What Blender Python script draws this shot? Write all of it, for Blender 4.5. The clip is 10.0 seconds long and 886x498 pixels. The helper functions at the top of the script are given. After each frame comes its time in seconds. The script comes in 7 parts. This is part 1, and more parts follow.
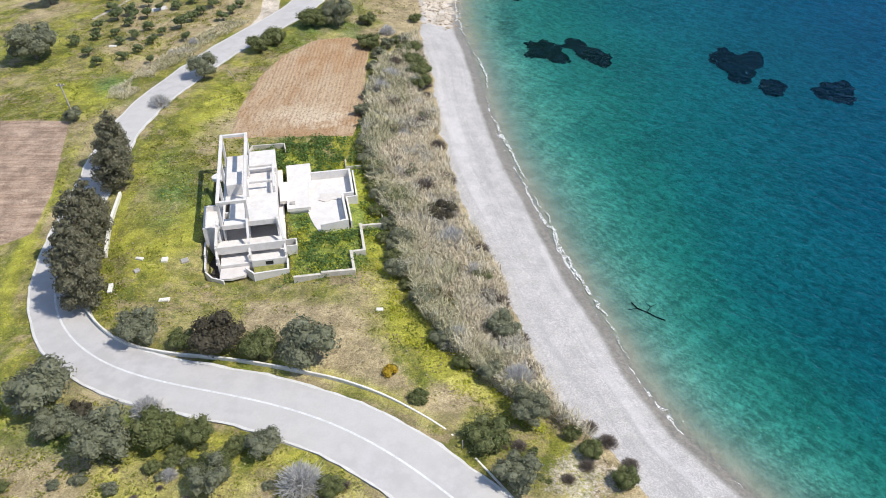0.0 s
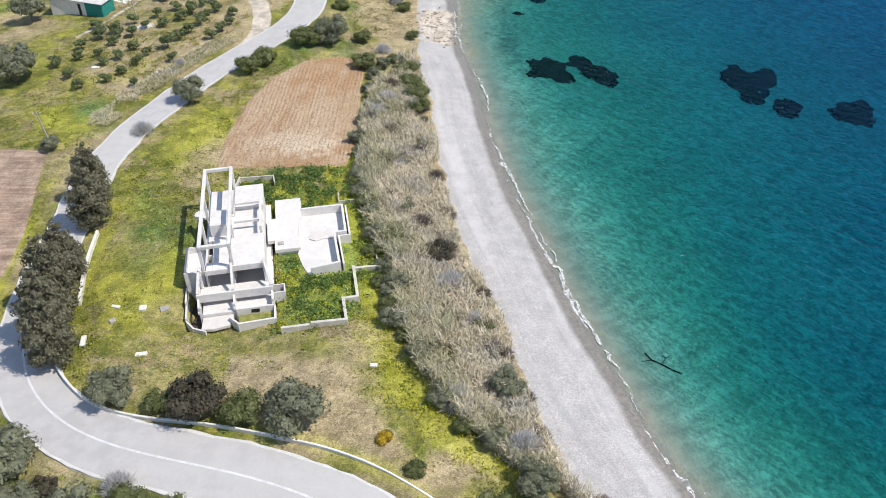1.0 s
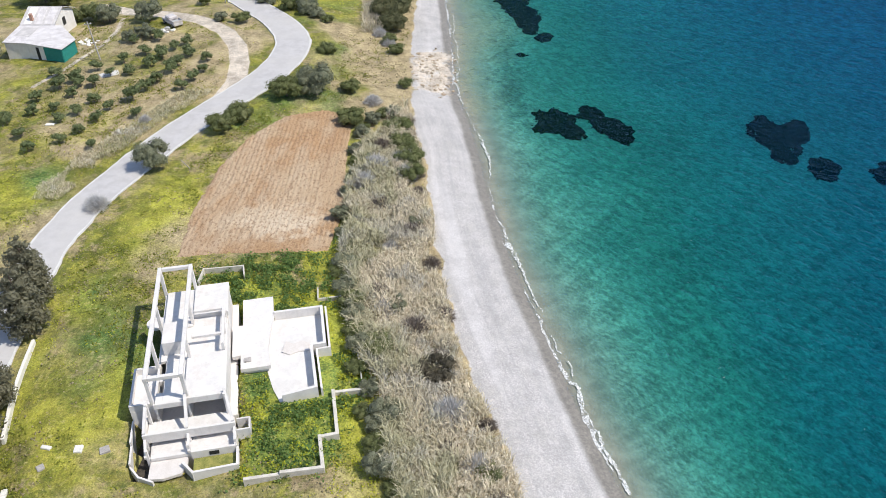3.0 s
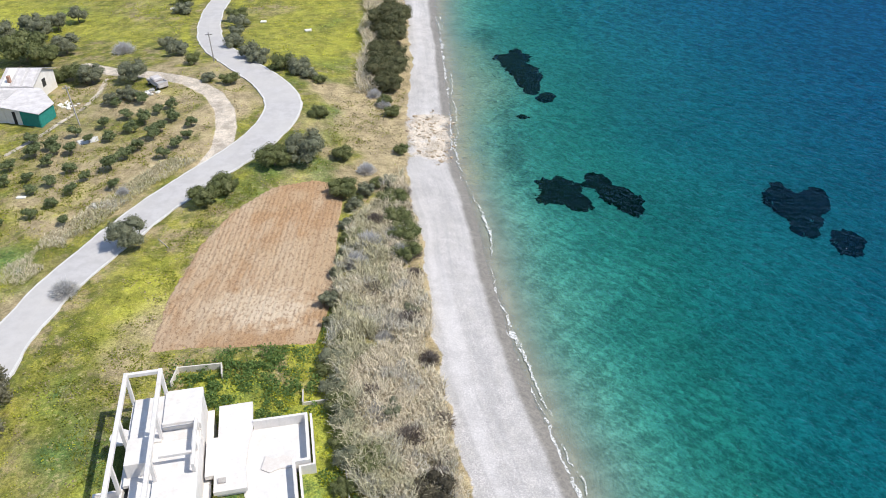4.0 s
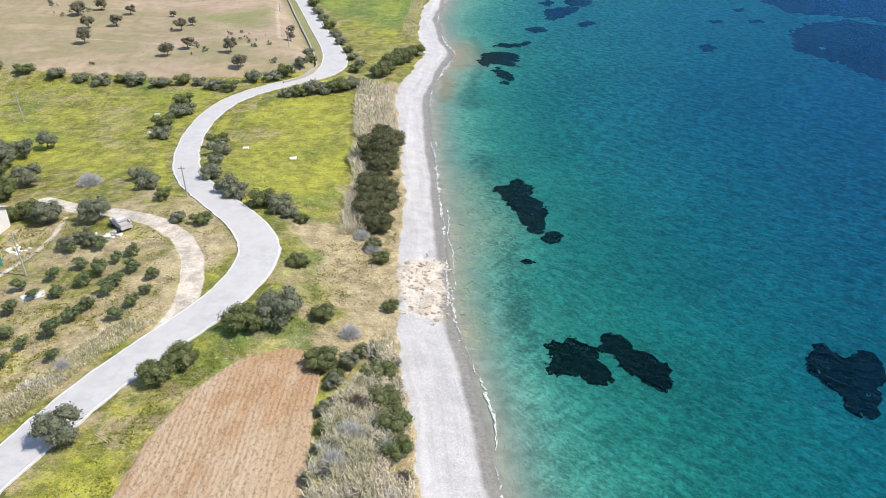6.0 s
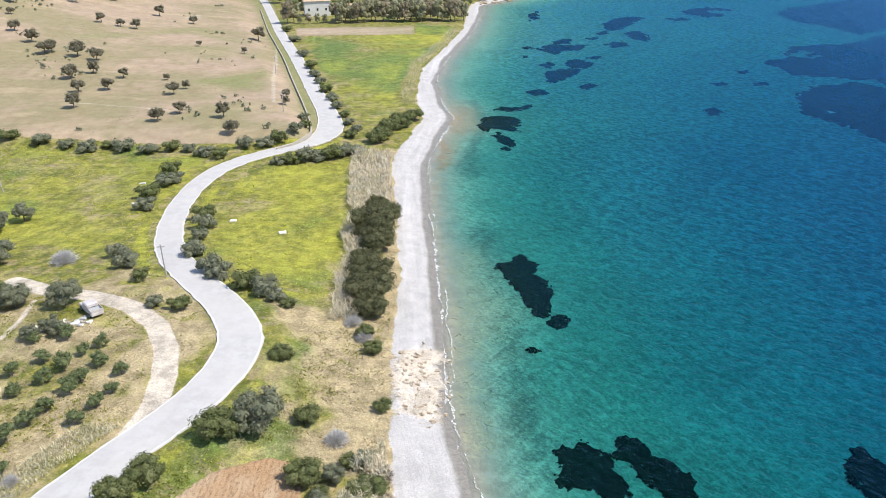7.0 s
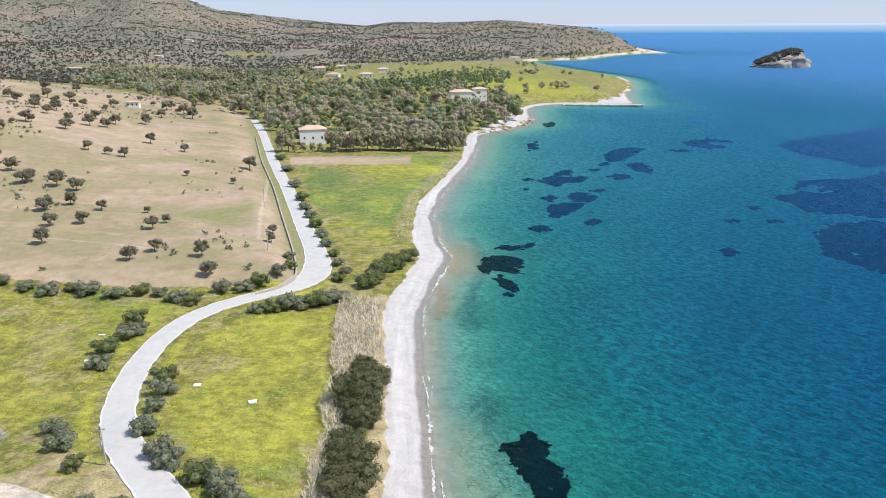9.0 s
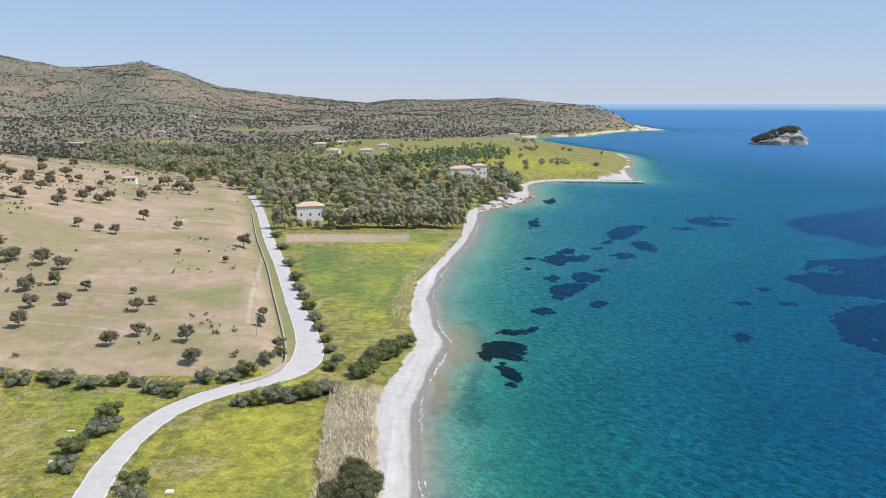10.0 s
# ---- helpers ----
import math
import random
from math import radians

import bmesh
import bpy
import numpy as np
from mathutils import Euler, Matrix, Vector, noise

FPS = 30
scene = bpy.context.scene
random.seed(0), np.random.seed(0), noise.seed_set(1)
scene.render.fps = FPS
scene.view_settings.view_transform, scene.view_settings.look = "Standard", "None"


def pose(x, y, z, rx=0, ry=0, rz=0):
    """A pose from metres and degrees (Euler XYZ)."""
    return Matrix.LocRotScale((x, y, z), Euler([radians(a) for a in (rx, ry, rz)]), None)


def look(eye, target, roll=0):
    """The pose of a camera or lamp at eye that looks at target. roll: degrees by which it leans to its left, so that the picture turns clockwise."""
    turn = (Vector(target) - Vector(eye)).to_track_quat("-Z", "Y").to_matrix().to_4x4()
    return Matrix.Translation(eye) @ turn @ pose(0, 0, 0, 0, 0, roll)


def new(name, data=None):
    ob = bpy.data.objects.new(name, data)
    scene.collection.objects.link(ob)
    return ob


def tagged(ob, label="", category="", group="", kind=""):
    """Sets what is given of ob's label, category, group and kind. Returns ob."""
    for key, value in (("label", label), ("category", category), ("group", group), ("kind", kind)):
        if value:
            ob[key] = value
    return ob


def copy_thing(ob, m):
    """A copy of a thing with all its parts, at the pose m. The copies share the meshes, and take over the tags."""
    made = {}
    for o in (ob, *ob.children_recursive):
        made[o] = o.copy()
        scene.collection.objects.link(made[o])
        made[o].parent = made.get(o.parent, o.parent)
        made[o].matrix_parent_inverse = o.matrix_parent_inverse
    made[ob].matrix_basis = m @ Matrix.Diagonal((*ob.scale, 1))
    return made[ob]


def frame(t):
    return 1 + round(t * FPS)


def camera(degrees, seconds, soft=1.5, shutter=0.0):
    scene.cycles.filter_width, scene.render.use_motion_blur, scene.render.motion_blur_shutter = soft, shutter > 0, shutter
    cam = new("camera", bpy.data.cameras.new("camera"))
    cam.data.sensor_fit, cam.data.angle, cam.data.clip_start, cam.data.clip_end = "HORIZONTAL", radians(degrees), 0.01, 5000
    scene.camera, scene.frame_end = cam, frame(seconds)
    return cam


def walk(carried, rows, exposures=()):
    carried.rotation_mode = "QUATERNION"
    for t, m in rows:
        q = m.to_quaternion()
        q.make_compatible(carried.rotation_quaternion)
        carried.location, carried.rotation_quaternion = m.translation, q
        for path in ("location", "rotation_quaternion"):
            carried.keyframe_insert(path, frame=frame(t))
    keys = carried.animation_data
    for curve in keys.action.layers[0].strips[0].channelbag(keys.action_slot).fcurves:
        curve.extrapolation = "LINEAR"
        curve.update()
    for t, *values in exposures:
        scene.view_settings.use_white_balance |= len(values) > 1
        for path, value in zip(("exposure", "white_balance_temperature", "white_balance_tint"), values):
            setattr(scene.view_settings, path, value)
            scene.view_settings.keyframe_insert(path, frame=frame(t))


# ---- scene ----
cam = camera(56.6, 10.0, 0.9)
PATH = [
    (0, (3.882, -2.536, 55.384), (3.784, -0.932, 54.194), -1.0),
    (0.5, (3.736, 1.072, 55.375), (3.638, 2.675, 54.183), -1.1),
    (1, (3.616, 5.092, 55.423), (3.518, 6.696, 54.233), -1.2),
    (1.5, (3.493, 9.425, 55.496), (3.395, 11.03, 54.307), -1.2),
    (2, (3.351, 13.462, 55.557), (3.254, 15.068, 54.369), -1.2),
    (2.5, (3.12, 17.521, 55.597), (3.026, 19.127, 54.409), -1.2),
    (3.8, (2.572, 29.569, 55.606), (2.483, 31.216, 54.475), -1.2),
    (4, (2.479, 31.311, 55.614), (2.391, 32.974, 54.506), -1.2),
    (4.5, (2.24, 35.169, 55.694), (2.156, 36.856, 54.625), -1.0),
    (5, (1.981, 39.938, 55.768), (1.901, 41.663, 54.759), -0.9),
    (5.5, (1.823, 44.335, 55.81), (1.744, 46.086, 54.847), -0.9),
    (7, (1.757, 59.063, 55.839), (1.677, 60.894, 55.04), -0.9),
    (7.5, (1.597, 64.041, 55.951), (1.52, 65.898, 55.212), -0.6),
    (8, (1.388, 68.716, 56.021), (1.312, 70.594, 55.339), -0.5),
    (8.5, (1.193, 73.608, 56.138), (1.12, 75.511, 55.527), -0.4),
    (9, (0.967, 78.54, 56.218), (0.895, 80.467, 55.688), -0.3),
    (9.5, (0.881, 83.52, 56.28), (0.81, 85.47, 55.839), -0.2),
    (10, (0.786, 88.404, 56.302), (0.714, 90.371, 55.946), -0.1),
]
walk(cam, [(t, look(eye, target, roll)) for t, eye, target, roll in PATH],
     [(0.0, -0.02), (2.5, 0.0), (4.5, 0.08), (5.5, 0.15), (7.0, 0.27), (7.5, 0.29), (9.0, 0.22), (10.0, 0.05)])

# ---- daylight ----
SUN_WAY = Vector((0.56, -0.13, 0.82)).normalized()
world = bpy.data.worlds.new("sky")
scene.world = world
world.use_nodes = True
wn = world.node_tree
sky = wn.nodes.new("ShaderNodeTexSky")
sky.sky_type, sky.sun_disc = "NISHITA", False
sky.sun_elevation = math.asin(SUN_WAY.z)
sky.sun_rotation = math.atan2(SUN_WAY.x, SUN_WAY.y)
sky.air_density, sky.dust_density, sky.ozone_density, sky.altitude = 1.0, 0.0, 2.0, 0
haze = wn.nodes.new("ShaderNodeMix")
haze.data_type = "RGBA"
haze.inputs[0].default_value = 0.62
haze.inputs[7].default_value = (4.1, 5.7, 9.2, 1)
wn.links.new(sky.outputs["Color"], haze.inputs[6])
wn.links.new(haze.outputs[2], wn.nodes["Background"].inputs["Color"])
wn.nodes["Background"].inputs["Strength"].default_value = 0.092
lamp = bpy.data.lights.new("sun", "SUN")
lamp.energy, lamp.angle, lamp.color = 4.5, radians(0.53), (1.0, 0.955, 0.875)
sun = new("sun", lamp)
sun.matrix_world = look(SUN_WAY * 300, (0, 0, 0))
scene.view_settings.exposure = 0.0
# ---- lie of the land ----
SHORE = [(62, -80), (52, -30), (40, 10), (29, 34), (21.5, 46.2), (16.5, 60.8), (12.3, 75.9), (7.2, 95), (4.4, 108), (2.6, 120), (-0.2, 132),
         (-2.0, 141), (-2.6, 154.7), (-4.0, 171), (-6.1, 192), (-8.2, 212), (-9.2, 234), (-7.7, 252), (-4.8, 274), (-7.8, 288),
         (-11.2, 318), (-9.4, 355), (-1.0, 414), (3.0, 462), (4.6, 505), (13, 518), (29, 545), (36, 580), (36.5, 612), (38, 636), (44, 654), (54, 667), (66, 671), (100, 672), (116, 674)]
SHORE_FAR = [(116.5, 692), (122, 746), (143, 832), (153, 896), (155, 970), (143, 1029), (121, 1094), (100, 1213), (76, 1340), (118, 1366), (166, 1390), (212, 1488), (245, 1559),
             (307, 1637), (363, 1671), (366, 1690), (330, 1730), (250, 1900), (150, 2400), (-100, 3400), (-300, 4600)]
ROAD = [(38, -40), (33, -10), (28, 8), (22, 20), (9, 31), (-0.7, 38.9), (-5.4, 42.0), (-9.8, 44.0), (-16.0, 45.7), (-25.0, 47.5), (-31.8, 50.2), (-36.9, 54.8), (-39.7, 59.4), (-41.4, 65),
        (-42.4, 72), (-43.2, 79), (-44.4, 88), (-44.6, 94), (-43.9, 100), (-42.4, 106.4), (-39.6, 115.4), (-37.4, 121), (-34.2, 127), (-31.0, 132.8), (-28.8, 137.6),
        (-27.6, 143.2), (-27.9, 149.6), (-30.4, 155.4), (-36.2, 163), (-44.4, 173.6), (-50.3, 185.6), (-53.5, 196.5), (-55.3, 208.8), (-54.8, 223.0), (-51.8, 231.4),
        (-46.4, 237.6), (-39.8, 242.6), (-35.8, 247.4), (-34.4, 257.5), (-38.0, 274), (-46.4, 300.8), (-63.4, 357), (-78.4, 403), (-107, 497), (-124, 546.5)]
RIDGE = [(-900, 75), (-400, 90), (5, 113), (60, 122), (125, 134), (200, 131), (262, 122), (330, 137), (400, 160), (480, 169), (560, 178),
         (650, 187), (700, 181), (780, 182), (890, 178), (950, 184), (1000, 188), (1050, 192), (1085, 199), (1110, 218), (1150, 228), (1200, 240)]


def step01(a, b, v):
    s = np.clip((v - a) / (b - a), 0, 1)
    return s * s * (3 - 2 * s)


def run_up(y):
    """Metres by which the water stands higher up the near beach."""
    return 1.0 * step01(38, 55, y) * (1 - step01(95, 128, y))


def shore_distance(x, y):
    """Metres from the waterline, positive on land."""
    line = SHORE + SHORE_FAR
    best = np.full(np.shape(x), 1e9)
    for (ax, ay), (bx, by) in zip(line[:-1], line[1:]):
        ux, uy = bx - ax, by - ay
        s = np.clip(((x - ax) * ux + (y - ay) * uy) / (ux * ux + uy * uy), 0, 1)
        best = np.minimum(best, np.hypot(x - ax - s * ux, y - ay - s * uy))
    ys = np.array([p[1] for p in line]); xs = np.array([p[0] for p in line])
    return np.where(x < np.interp(y, ys, xs), best, -best) + 0.35 * waves2(x, y, 6.5, 0.9) - run_up(y)


def line_distance(line, x, y):
    best = np.full(np.shape(x), 1e9)
    for (ax, ay), (bx, by) in zip(line[:-1], line[1:]):
        ux, uy = bx - ax, by - ay
        s = np.clip(((x - ax) * ux + (y - ay) * uy) / (ux * ux + uy * uy), 0, 1)
        best = np.minimum(best, np.hypot(x - ax - s * ux, y - ay - s * uy))
    return best


def bump(x, y, cx, cy, r, h):
    return h * np.exp(-((x - cx) ** 2 + (y - cy) ** 2) / (r * r))


def waves2(x, y, size, seed):
    """Cheap smooth noise from a few crossed waves, about -1 to 1."""
    a = np.sin(x / size * 1.7 + seed) * np.cos(y / size * 1.3 - seed * 2)
    b = np.sin((x * 0.8 + y * 0.6) / size * 2.9 + seed * 3) * np.sin((y * 0.9 - x * 0.5) / size * 2.3 + seed)
    return 0.6 * a + 0.4 * b


def patchy(x, y, size, seed, octaves=3):
    """Uneven patches of about that size, about -1 to 1, that never repeat."""
    x, y = np.asarray(x, float), np.asarray(y, float)
    out, amp, total = 0.0, 1.0, 0.0
    for k in range(octaves):
        u, v = (x * 0.83 + y * 0.56) / size + 17.3 * k + seed * 5.1, (y * 0.83 - x * 0.56) / size - 9.7 * k + seed * 3.7
        i, j = np.floor(u), np.floor(v)
        f, g = u - i, v - j
        f, g = f * f * (3 - 2 * f), g * g * (3 - 2 * g)
        h = lambda a, b: np.modf(np.abs(np.sin(a * 12.9898 + b * 78.233 + k * 3.1 + seed) * 43758.5453))[0]
        low, high = h(i, j) * (1 - f) + h(i + 1, j) * f, h(i, j + 1) * (1 - f) + h(i + 1, j + 1) * f
        out = out + amp * (2 * (low * (1 - g) + high * g) - 1)
        total, amp, size = total + amp, amp * 0.55, size * 0.46
    return 1.5 * out / total


def ground_z(x, y):
    x, y = np.asarray(x, float), np.asarray(y, float)
    d = shore_distance(x, y)
    land = 1.35 * np.clip(d / 10, 0, 1) ** 0.75
    inland = step01(9, 26, d)
    level = 0.3 + bump(x, y, -22, 72, 26, 1.2) + bump(x, y, -42, 150, 34, 2.6) + bump(x, y, -52, 100, 30, 1.0) + bump(x, y, -14, 40, 22, 1.2) - bump(x, y, -21.4, 62.2, 7.5, 1.5)
    level = level - 0.5 * step01(168, 190, y) * (1 - step01(225, 250, y))
    xr = -37 - (y - 256) * 0.33
    u = xr - x
    hill = step01(-5, 190, u) * 27 * step01(238, 430, y) + 2.0 * step01(0, 8, u) * step01(240, 252, y)
    hill = hill * (1 - 0.8 * step01(480, 800, y))
    level = level + hill + 3.5 * step01(400, 700, y) + 0.25 * waves2(x, y, 14, 1.3) * step01(12, 40, d)
    z = np.where(d > 0, land + inland * level, -np.clip(-d * 0.075, 0, 3.4) - 0.1 * np.clip(-d, 0, 1))
    # hills behind the bay
    r = np.hypot(x - 0.8, y - 88.4)
    az = np.arctan2(x - 0.8, np.maximum(y - 88.4, 1e-3)) + 0.0365
    px = 784 + 1456 * np.tan(np.clip(az, -1.2, 1.2))
    py = np.interp(px, [p[0] for p in RIDGE], [p[1] for p in RIDGE])
    far = np.interp(px, [0, 600, 1000, 1110, 1200], [2300, 2100, 1750, 1640, 1640])
    near = np.interp(px, [-400, 0, 300, 700, 950, 1110], [700, 900, 1000, 1150, 1340, 1560])
    top = 56.3 + (182 - py) / 1456 * far
    s = np.clip((r - near) / (far - near), 0, 1.6)
    rough = patchy(x, y, 210, 0.7) * 0.10 + patchy(x, y, 80, 2.1) * 0.04
    rise = np.where(s < 1, s ** 1.25 * (1 + rough * 4 * s * (1 - s) * 4), 1 - 0.5 * (s - 1))
    z = np.where((d > 0) & (y > 300), z + np.maximum(top - 6, 0) * rise * step01(0, 60, d), z)
    return z


# ---- materials ----
class Nodes:
    """A short way to write node materials."""

    def __init__(self, name):
        self.mat = bpy.data.materials.new(name)
        self.mat.use_nodes = True
        self.tree = self.mat.node_tree
        self.bsdf = self.tree.nodes["Principled BSDF"]

    def node(self, kind, ins=()):
        n = self.tree.nodes.new("ShaderNode" + kind)
        for key, value in (ins.items() if ins else ()):
            if isinstance(value, bpy.types.NodeSocket):
                self.tree.links.new(value, n.inputs[key])
            else:
                n.inputs[key].default_value = value
        return n

    def pos(self, scale=(1, 1, 1)):
        g = self.node("NewGeometry")
        return self.node("Mapping", {"Vector": g.outputs["Position"], "Scale": scale}).outputs[0]

    def noise(self, size, detail=4, rough=0.6, vec=None, distort=0.0):
        v = vec if vec is not None else self.pos()
        return self.node("TexNoise", {"Vector": v, "Scale": 1 / size, "Detail": detail, "Roughness": rough, "Distortion": distort}).outputs["Fac"]

    def ramp(self, fac, lo, hi, a=0.0, b=1.0):
        n = self.node("MapRange", {"Value": fac, "From Min": lo, "From Max": hi, "To Min": a, "To Max": b})
        n.interpolation_type = "SMOOTHSTEP"
        return n.outputs[0]

    def math(self, op, a, b=0.0, clamp=False):
        n = self.node("Math")
        n.operation, n.use_clamp = op, clamp
        for k, v in enumerate((a, b)):
            if isinstance(v, bpy.types.NodeSocket):
                self.tree.links.new(v, n.inputs[k])
            else:
                n.inputs[k].default_value = v
        return n.outputs[0]

    def mix(self, fac, a, b, blend="MIX"):
        n = self.node("Mix")
        n.data_type, n.blend_type, n.clamp_factor = "RGBA", blend, True
        for k, v in ((0, fac), (6, a), (7, b)):
            if isinstance(v, bpy.types.NodeSocket):
                self.tree.links.new(v, n.inputs[k])
            else:
                n.inputs[k].default_value = (*v, 1) if isinstance(v, tuple) and len(v) == 3 else v
        return n.outputs[2]

    def attr(self, name):
        n = self.node("Attribute")
        n.attribute_name = name
        return n.outputs

    def bump(self, height, strength=0.5, dist=0.05):
        return self.node("Bump", {"Height": height, "Strength": strength, "Distance": dist}).outputs[0]

    def done(self, color=None, rough=0.8, normal=None, spec=0.3):
        for key, v in (("Base Color", color), ("Roughness", rough), ("Normal", normal), ("Specular IOR Level", spec)):
            if v is None:
                continue
            if isinstance(v, bpy.types.NodeSocket):
                self.tree.links.new(v, self.bsdf.inputs[key])
            else:
                self.bsdf.inputs[key].default_value = (*v, 1) if isinstance(v, tuple) else v
        return self.mat


def plain(name, a, b, size=0.6, rough=0.8, relief=0.0, spec=0.3, fine=0.12):
    """A material that wanders between two colours at two scales."""
    m = Nodes(name)
    n = m.math("ADD", m.math("MULTIPLY", m.noise(size), 0.6), m.math("MULTIPLY", m.noise(fine), 0.4))
    c = m.mix(m.ramp(n, 0.35, 0.65), a, b)
    return m.done(c, rough, m.bump(m.noise(fine), relief, fine * 0.4) if relief else None, spec)


def foliage(name, a, b, c, rough=0.6):
    """Leaves: each clump takes its own shade, each plant a slightly different one."""
    m = Nodes(name)
    r = m.node("NewGeometry").outputs["Random Per Island"]
    o = m.node("ObjectInfo").outputs["Random"]
    col = m.mix(m.ramp(r, 0.0, 0.75), a, b)
    col = m.mix(m.ramp(r, 0.8, 1.0, 0, 0.7), col, c)
    col = m.mix(m.math("MULTIPLY", o, 0.35), col, b)
    grain = m.noise(0.19, 4, 0.7)
    col = m.mix(m.ramp(grain, 0.36, 0.62, 0.18, 0), col, tuple(0.5 * k for k in a))
    m.done(col, rough, m.bump(grain, 0.4, 0.08), 0.2)
    through_leaf = m.node("BsdfTranslucent", {"Color": col})
    both = m.node("MixShader", {0: 0.45, 1: m.bsdf.outputs[0], 2: through_leaf.outputs[0]})
    m.tree.links.new(both.outputs[0], m.tree.nodes["Material Output"].inputs["Surface"])
    return m.mat


def reed_material(name, leafy):
    """Dry canes and plumes; leafy: the share of grey-green growth among them."""
    m = Nodes(name)
    r = m.node("NewGeometry").outputs["Random Per Island"]
    col = m.mix(r, (0.50, 0.42, 0.29), (0.80, 0.70, 0.53))
    green = m.mix(r, (0.29, 0.28, 0.155), (0.52, 0.49, 0.31))
    grey = m.mix(r, (0.38, 0.36, 0.31), (0.60, 0.57, 0.50))
    col = m.mix(m.ramp(m.noise(5.0, 4, 0.65), 0.56 - 0.3 * leafy, 0.72 - 0.3 * leafy, 0.35 * leafy, 0.6 + 0.3 * leafy), col, green)
    col = m.mix(m.ramp(m.noise(5.1, 3, 0.6, m.pos((1, 1.4, 3))), 0.54, 0.64, 0, 0.7), col, grey)
    return m.done(col, 0.85, None, 0.2)


def ground_material():
    m = Nodes("ground")
    A, B = m.attr("cover_a"), m.attr("cover_b")
    sa = m.node("SeparateColor", {"Color": A["Color"]}).outputs
    sb = m.node("SeparateColor", {"Color": B["Color"]}).outputs
    shore = m.attr("shore")["Fac"]
    n1, n2, n3, n4 = m.noise(0.35, 6, 0.7), m.noise(2.2, 6, 0.7), m.noise(9, 5, 0.65), m.noise(45, 5, 0.65)
    grass = m.mix(m.ramp(n2, 0.42, 0.58), (0.145, 0.162, 0.024), (0.335, 0.30, 0.055))
    grass = m.mix(m.ramp(n1, 0.35, 0.7), grass, (0.115, 0.118, 0.028))
    grass = m.mix(m.math("MULTIPLY", m.ramp(n3, 0.48, 0.62, 0, 0.65), m.ramp(A["Alpha"], 0.2, 0.45, 1, 0.25)), grass, (0.335, 0.275, 0.125))
    grass = m.mix(m.math("MULTIPLY", m.ramp(m.noise(3.6, 6, 0.72), 0.50, 0.60, 0, 0.7), m.ramp(A["Alpha"], 0.2, 0.45, 1, 0.1)), grass, (0.33, 0.245, 0.155))
    grass = m.mix(m.ramp(m.noise(1.1, 4, 0.6, m.pos((1, 1, 5))), 0.56, 0.68, 0, 0.7), grass, (0.085, 0.105, 0.028))
    lush = m.mix(m.ramp(n1, 0.35, 0.65), (0.055, 0.115, 0.03), (0.16, 0.215, 0.055))
    grass = m.mix(m.ramp(m.math("ADD", sb[1], m.math("MULTIPLY", n2, 0.5)), 0.55, 0.85), grass, lush)
    dry = m.mix(m.ramp(n1, 0.3, 0.7), (0.30, 0.228, 0.125), (0.44, 0.36, 0.215))
    dry = m.mix(m.ramp(n2, 0.5, 0.7, 0, 0.6), dry, (0.21, 0.18, 0.085))
    grass = m.mix(m.ramp(m.noise(0.75, 4, 0.7), 0.50, 0.60, 0, 0.5), grass, (0.095, 0.118, 0.022))
    grass = m.mix(m.ramp(m.noise(0.6, 4, 0.7, m.pos((1, 1, 7))), 0.56, 0.66, 0, 0.55), grass, (0.40, 0.34, 0.16))
    c = m.mix(m.ramp(m.math("ADD", sb[0], m.math("MULTIPLY", n2, 0.5)), 0.5, 0.9), grass, dry)
    flower = m.mix(m.ramp(n1, 0.3, 0.6), (0.33, 0.325, 0.045), (0.44, 0.425, 0.05))
    yellow = m.ramp(m.math("ADD", A["Alpha"], m.math("MULTIPLY", m.math("SUBTRACT", m.math("MULTIPLY", n1, 1.0), m.math("MULTIPLY", n2, -0.6)), 0.75)), 0.75, 1.35)
    c = m.mix(m.math("MULTIPLY", yellow, 0.58), c, flower)
    tan = m.mix(m.ramp(n3, 0.35, 0.65), (0.42, 0.31, 0.225), (0.36, 0.275, 0.19))
    tan = m.mix(m.ramp(n4, 0.43, 0.57, 0, 0.85), tan, (0.25, 0.225, 0.115))
    tan = m.mix(m.ramp(m.noise(28, 5, 0.6, m.pos((1, 2.2, 1))), 0.52, 0.62, 0, 0.5), tan, (0.47, 0.355, 0.235))
    tan = m.mix(m.ramp(sb[1], 0.25, 0.8, 0, 0.85), tan, (0.19, 0.215, 0.075))
    chip = m.node("TexVoronoi", {"Vector": m.pos(), "Scale": 0.55}).outputs["Distance"]
    stony = m.math("MULTIPLY", m.ramp(chip, 0.12, 0.26, 1, 0), m.ramp(m.noise(17, 4), 0.52, 0.6))
    tan = m.mix(m.math("MULTIPLY", stony, 0.7), tan, (0.15, 0.125, 0.075))
    tan = m.mix(m.ramp(n1, 0.4, 0.75, 0, 0.5), tan, (0.32, 0.225, 0.13))
    tan = m.mix(m.ramp(m.noise(6, 5, 0.65), 0.46, 0.64, 0, 0.4), tan, (0.275, 0.205, 0.12))
    c = m.mix(m.ramp(m.math("ADD", sa[1], m.math("MULTIPLY", m.math("SUBTRACT", n2, 0.5), 0.5)), 0.4, 0.6), c, tan)
    scrub = m.mix(m.ramp(m.noise(24, 6, 0.7), 0.42, 0.6), (0.25, 0.195, 0.15), (0.19, 0.165, 0.125))
    scrub = m.mix(m.ramp(m.noise(150, 4), 0.5, 0.64, 0, 0.75), scrub, (0.29, 0.205, 0.155))
    bushes = m.node("TexVoronoi", {"Vector": m.pos((1, 1, 0.2)), "Scale": 0.23}).outputs["Distance"]
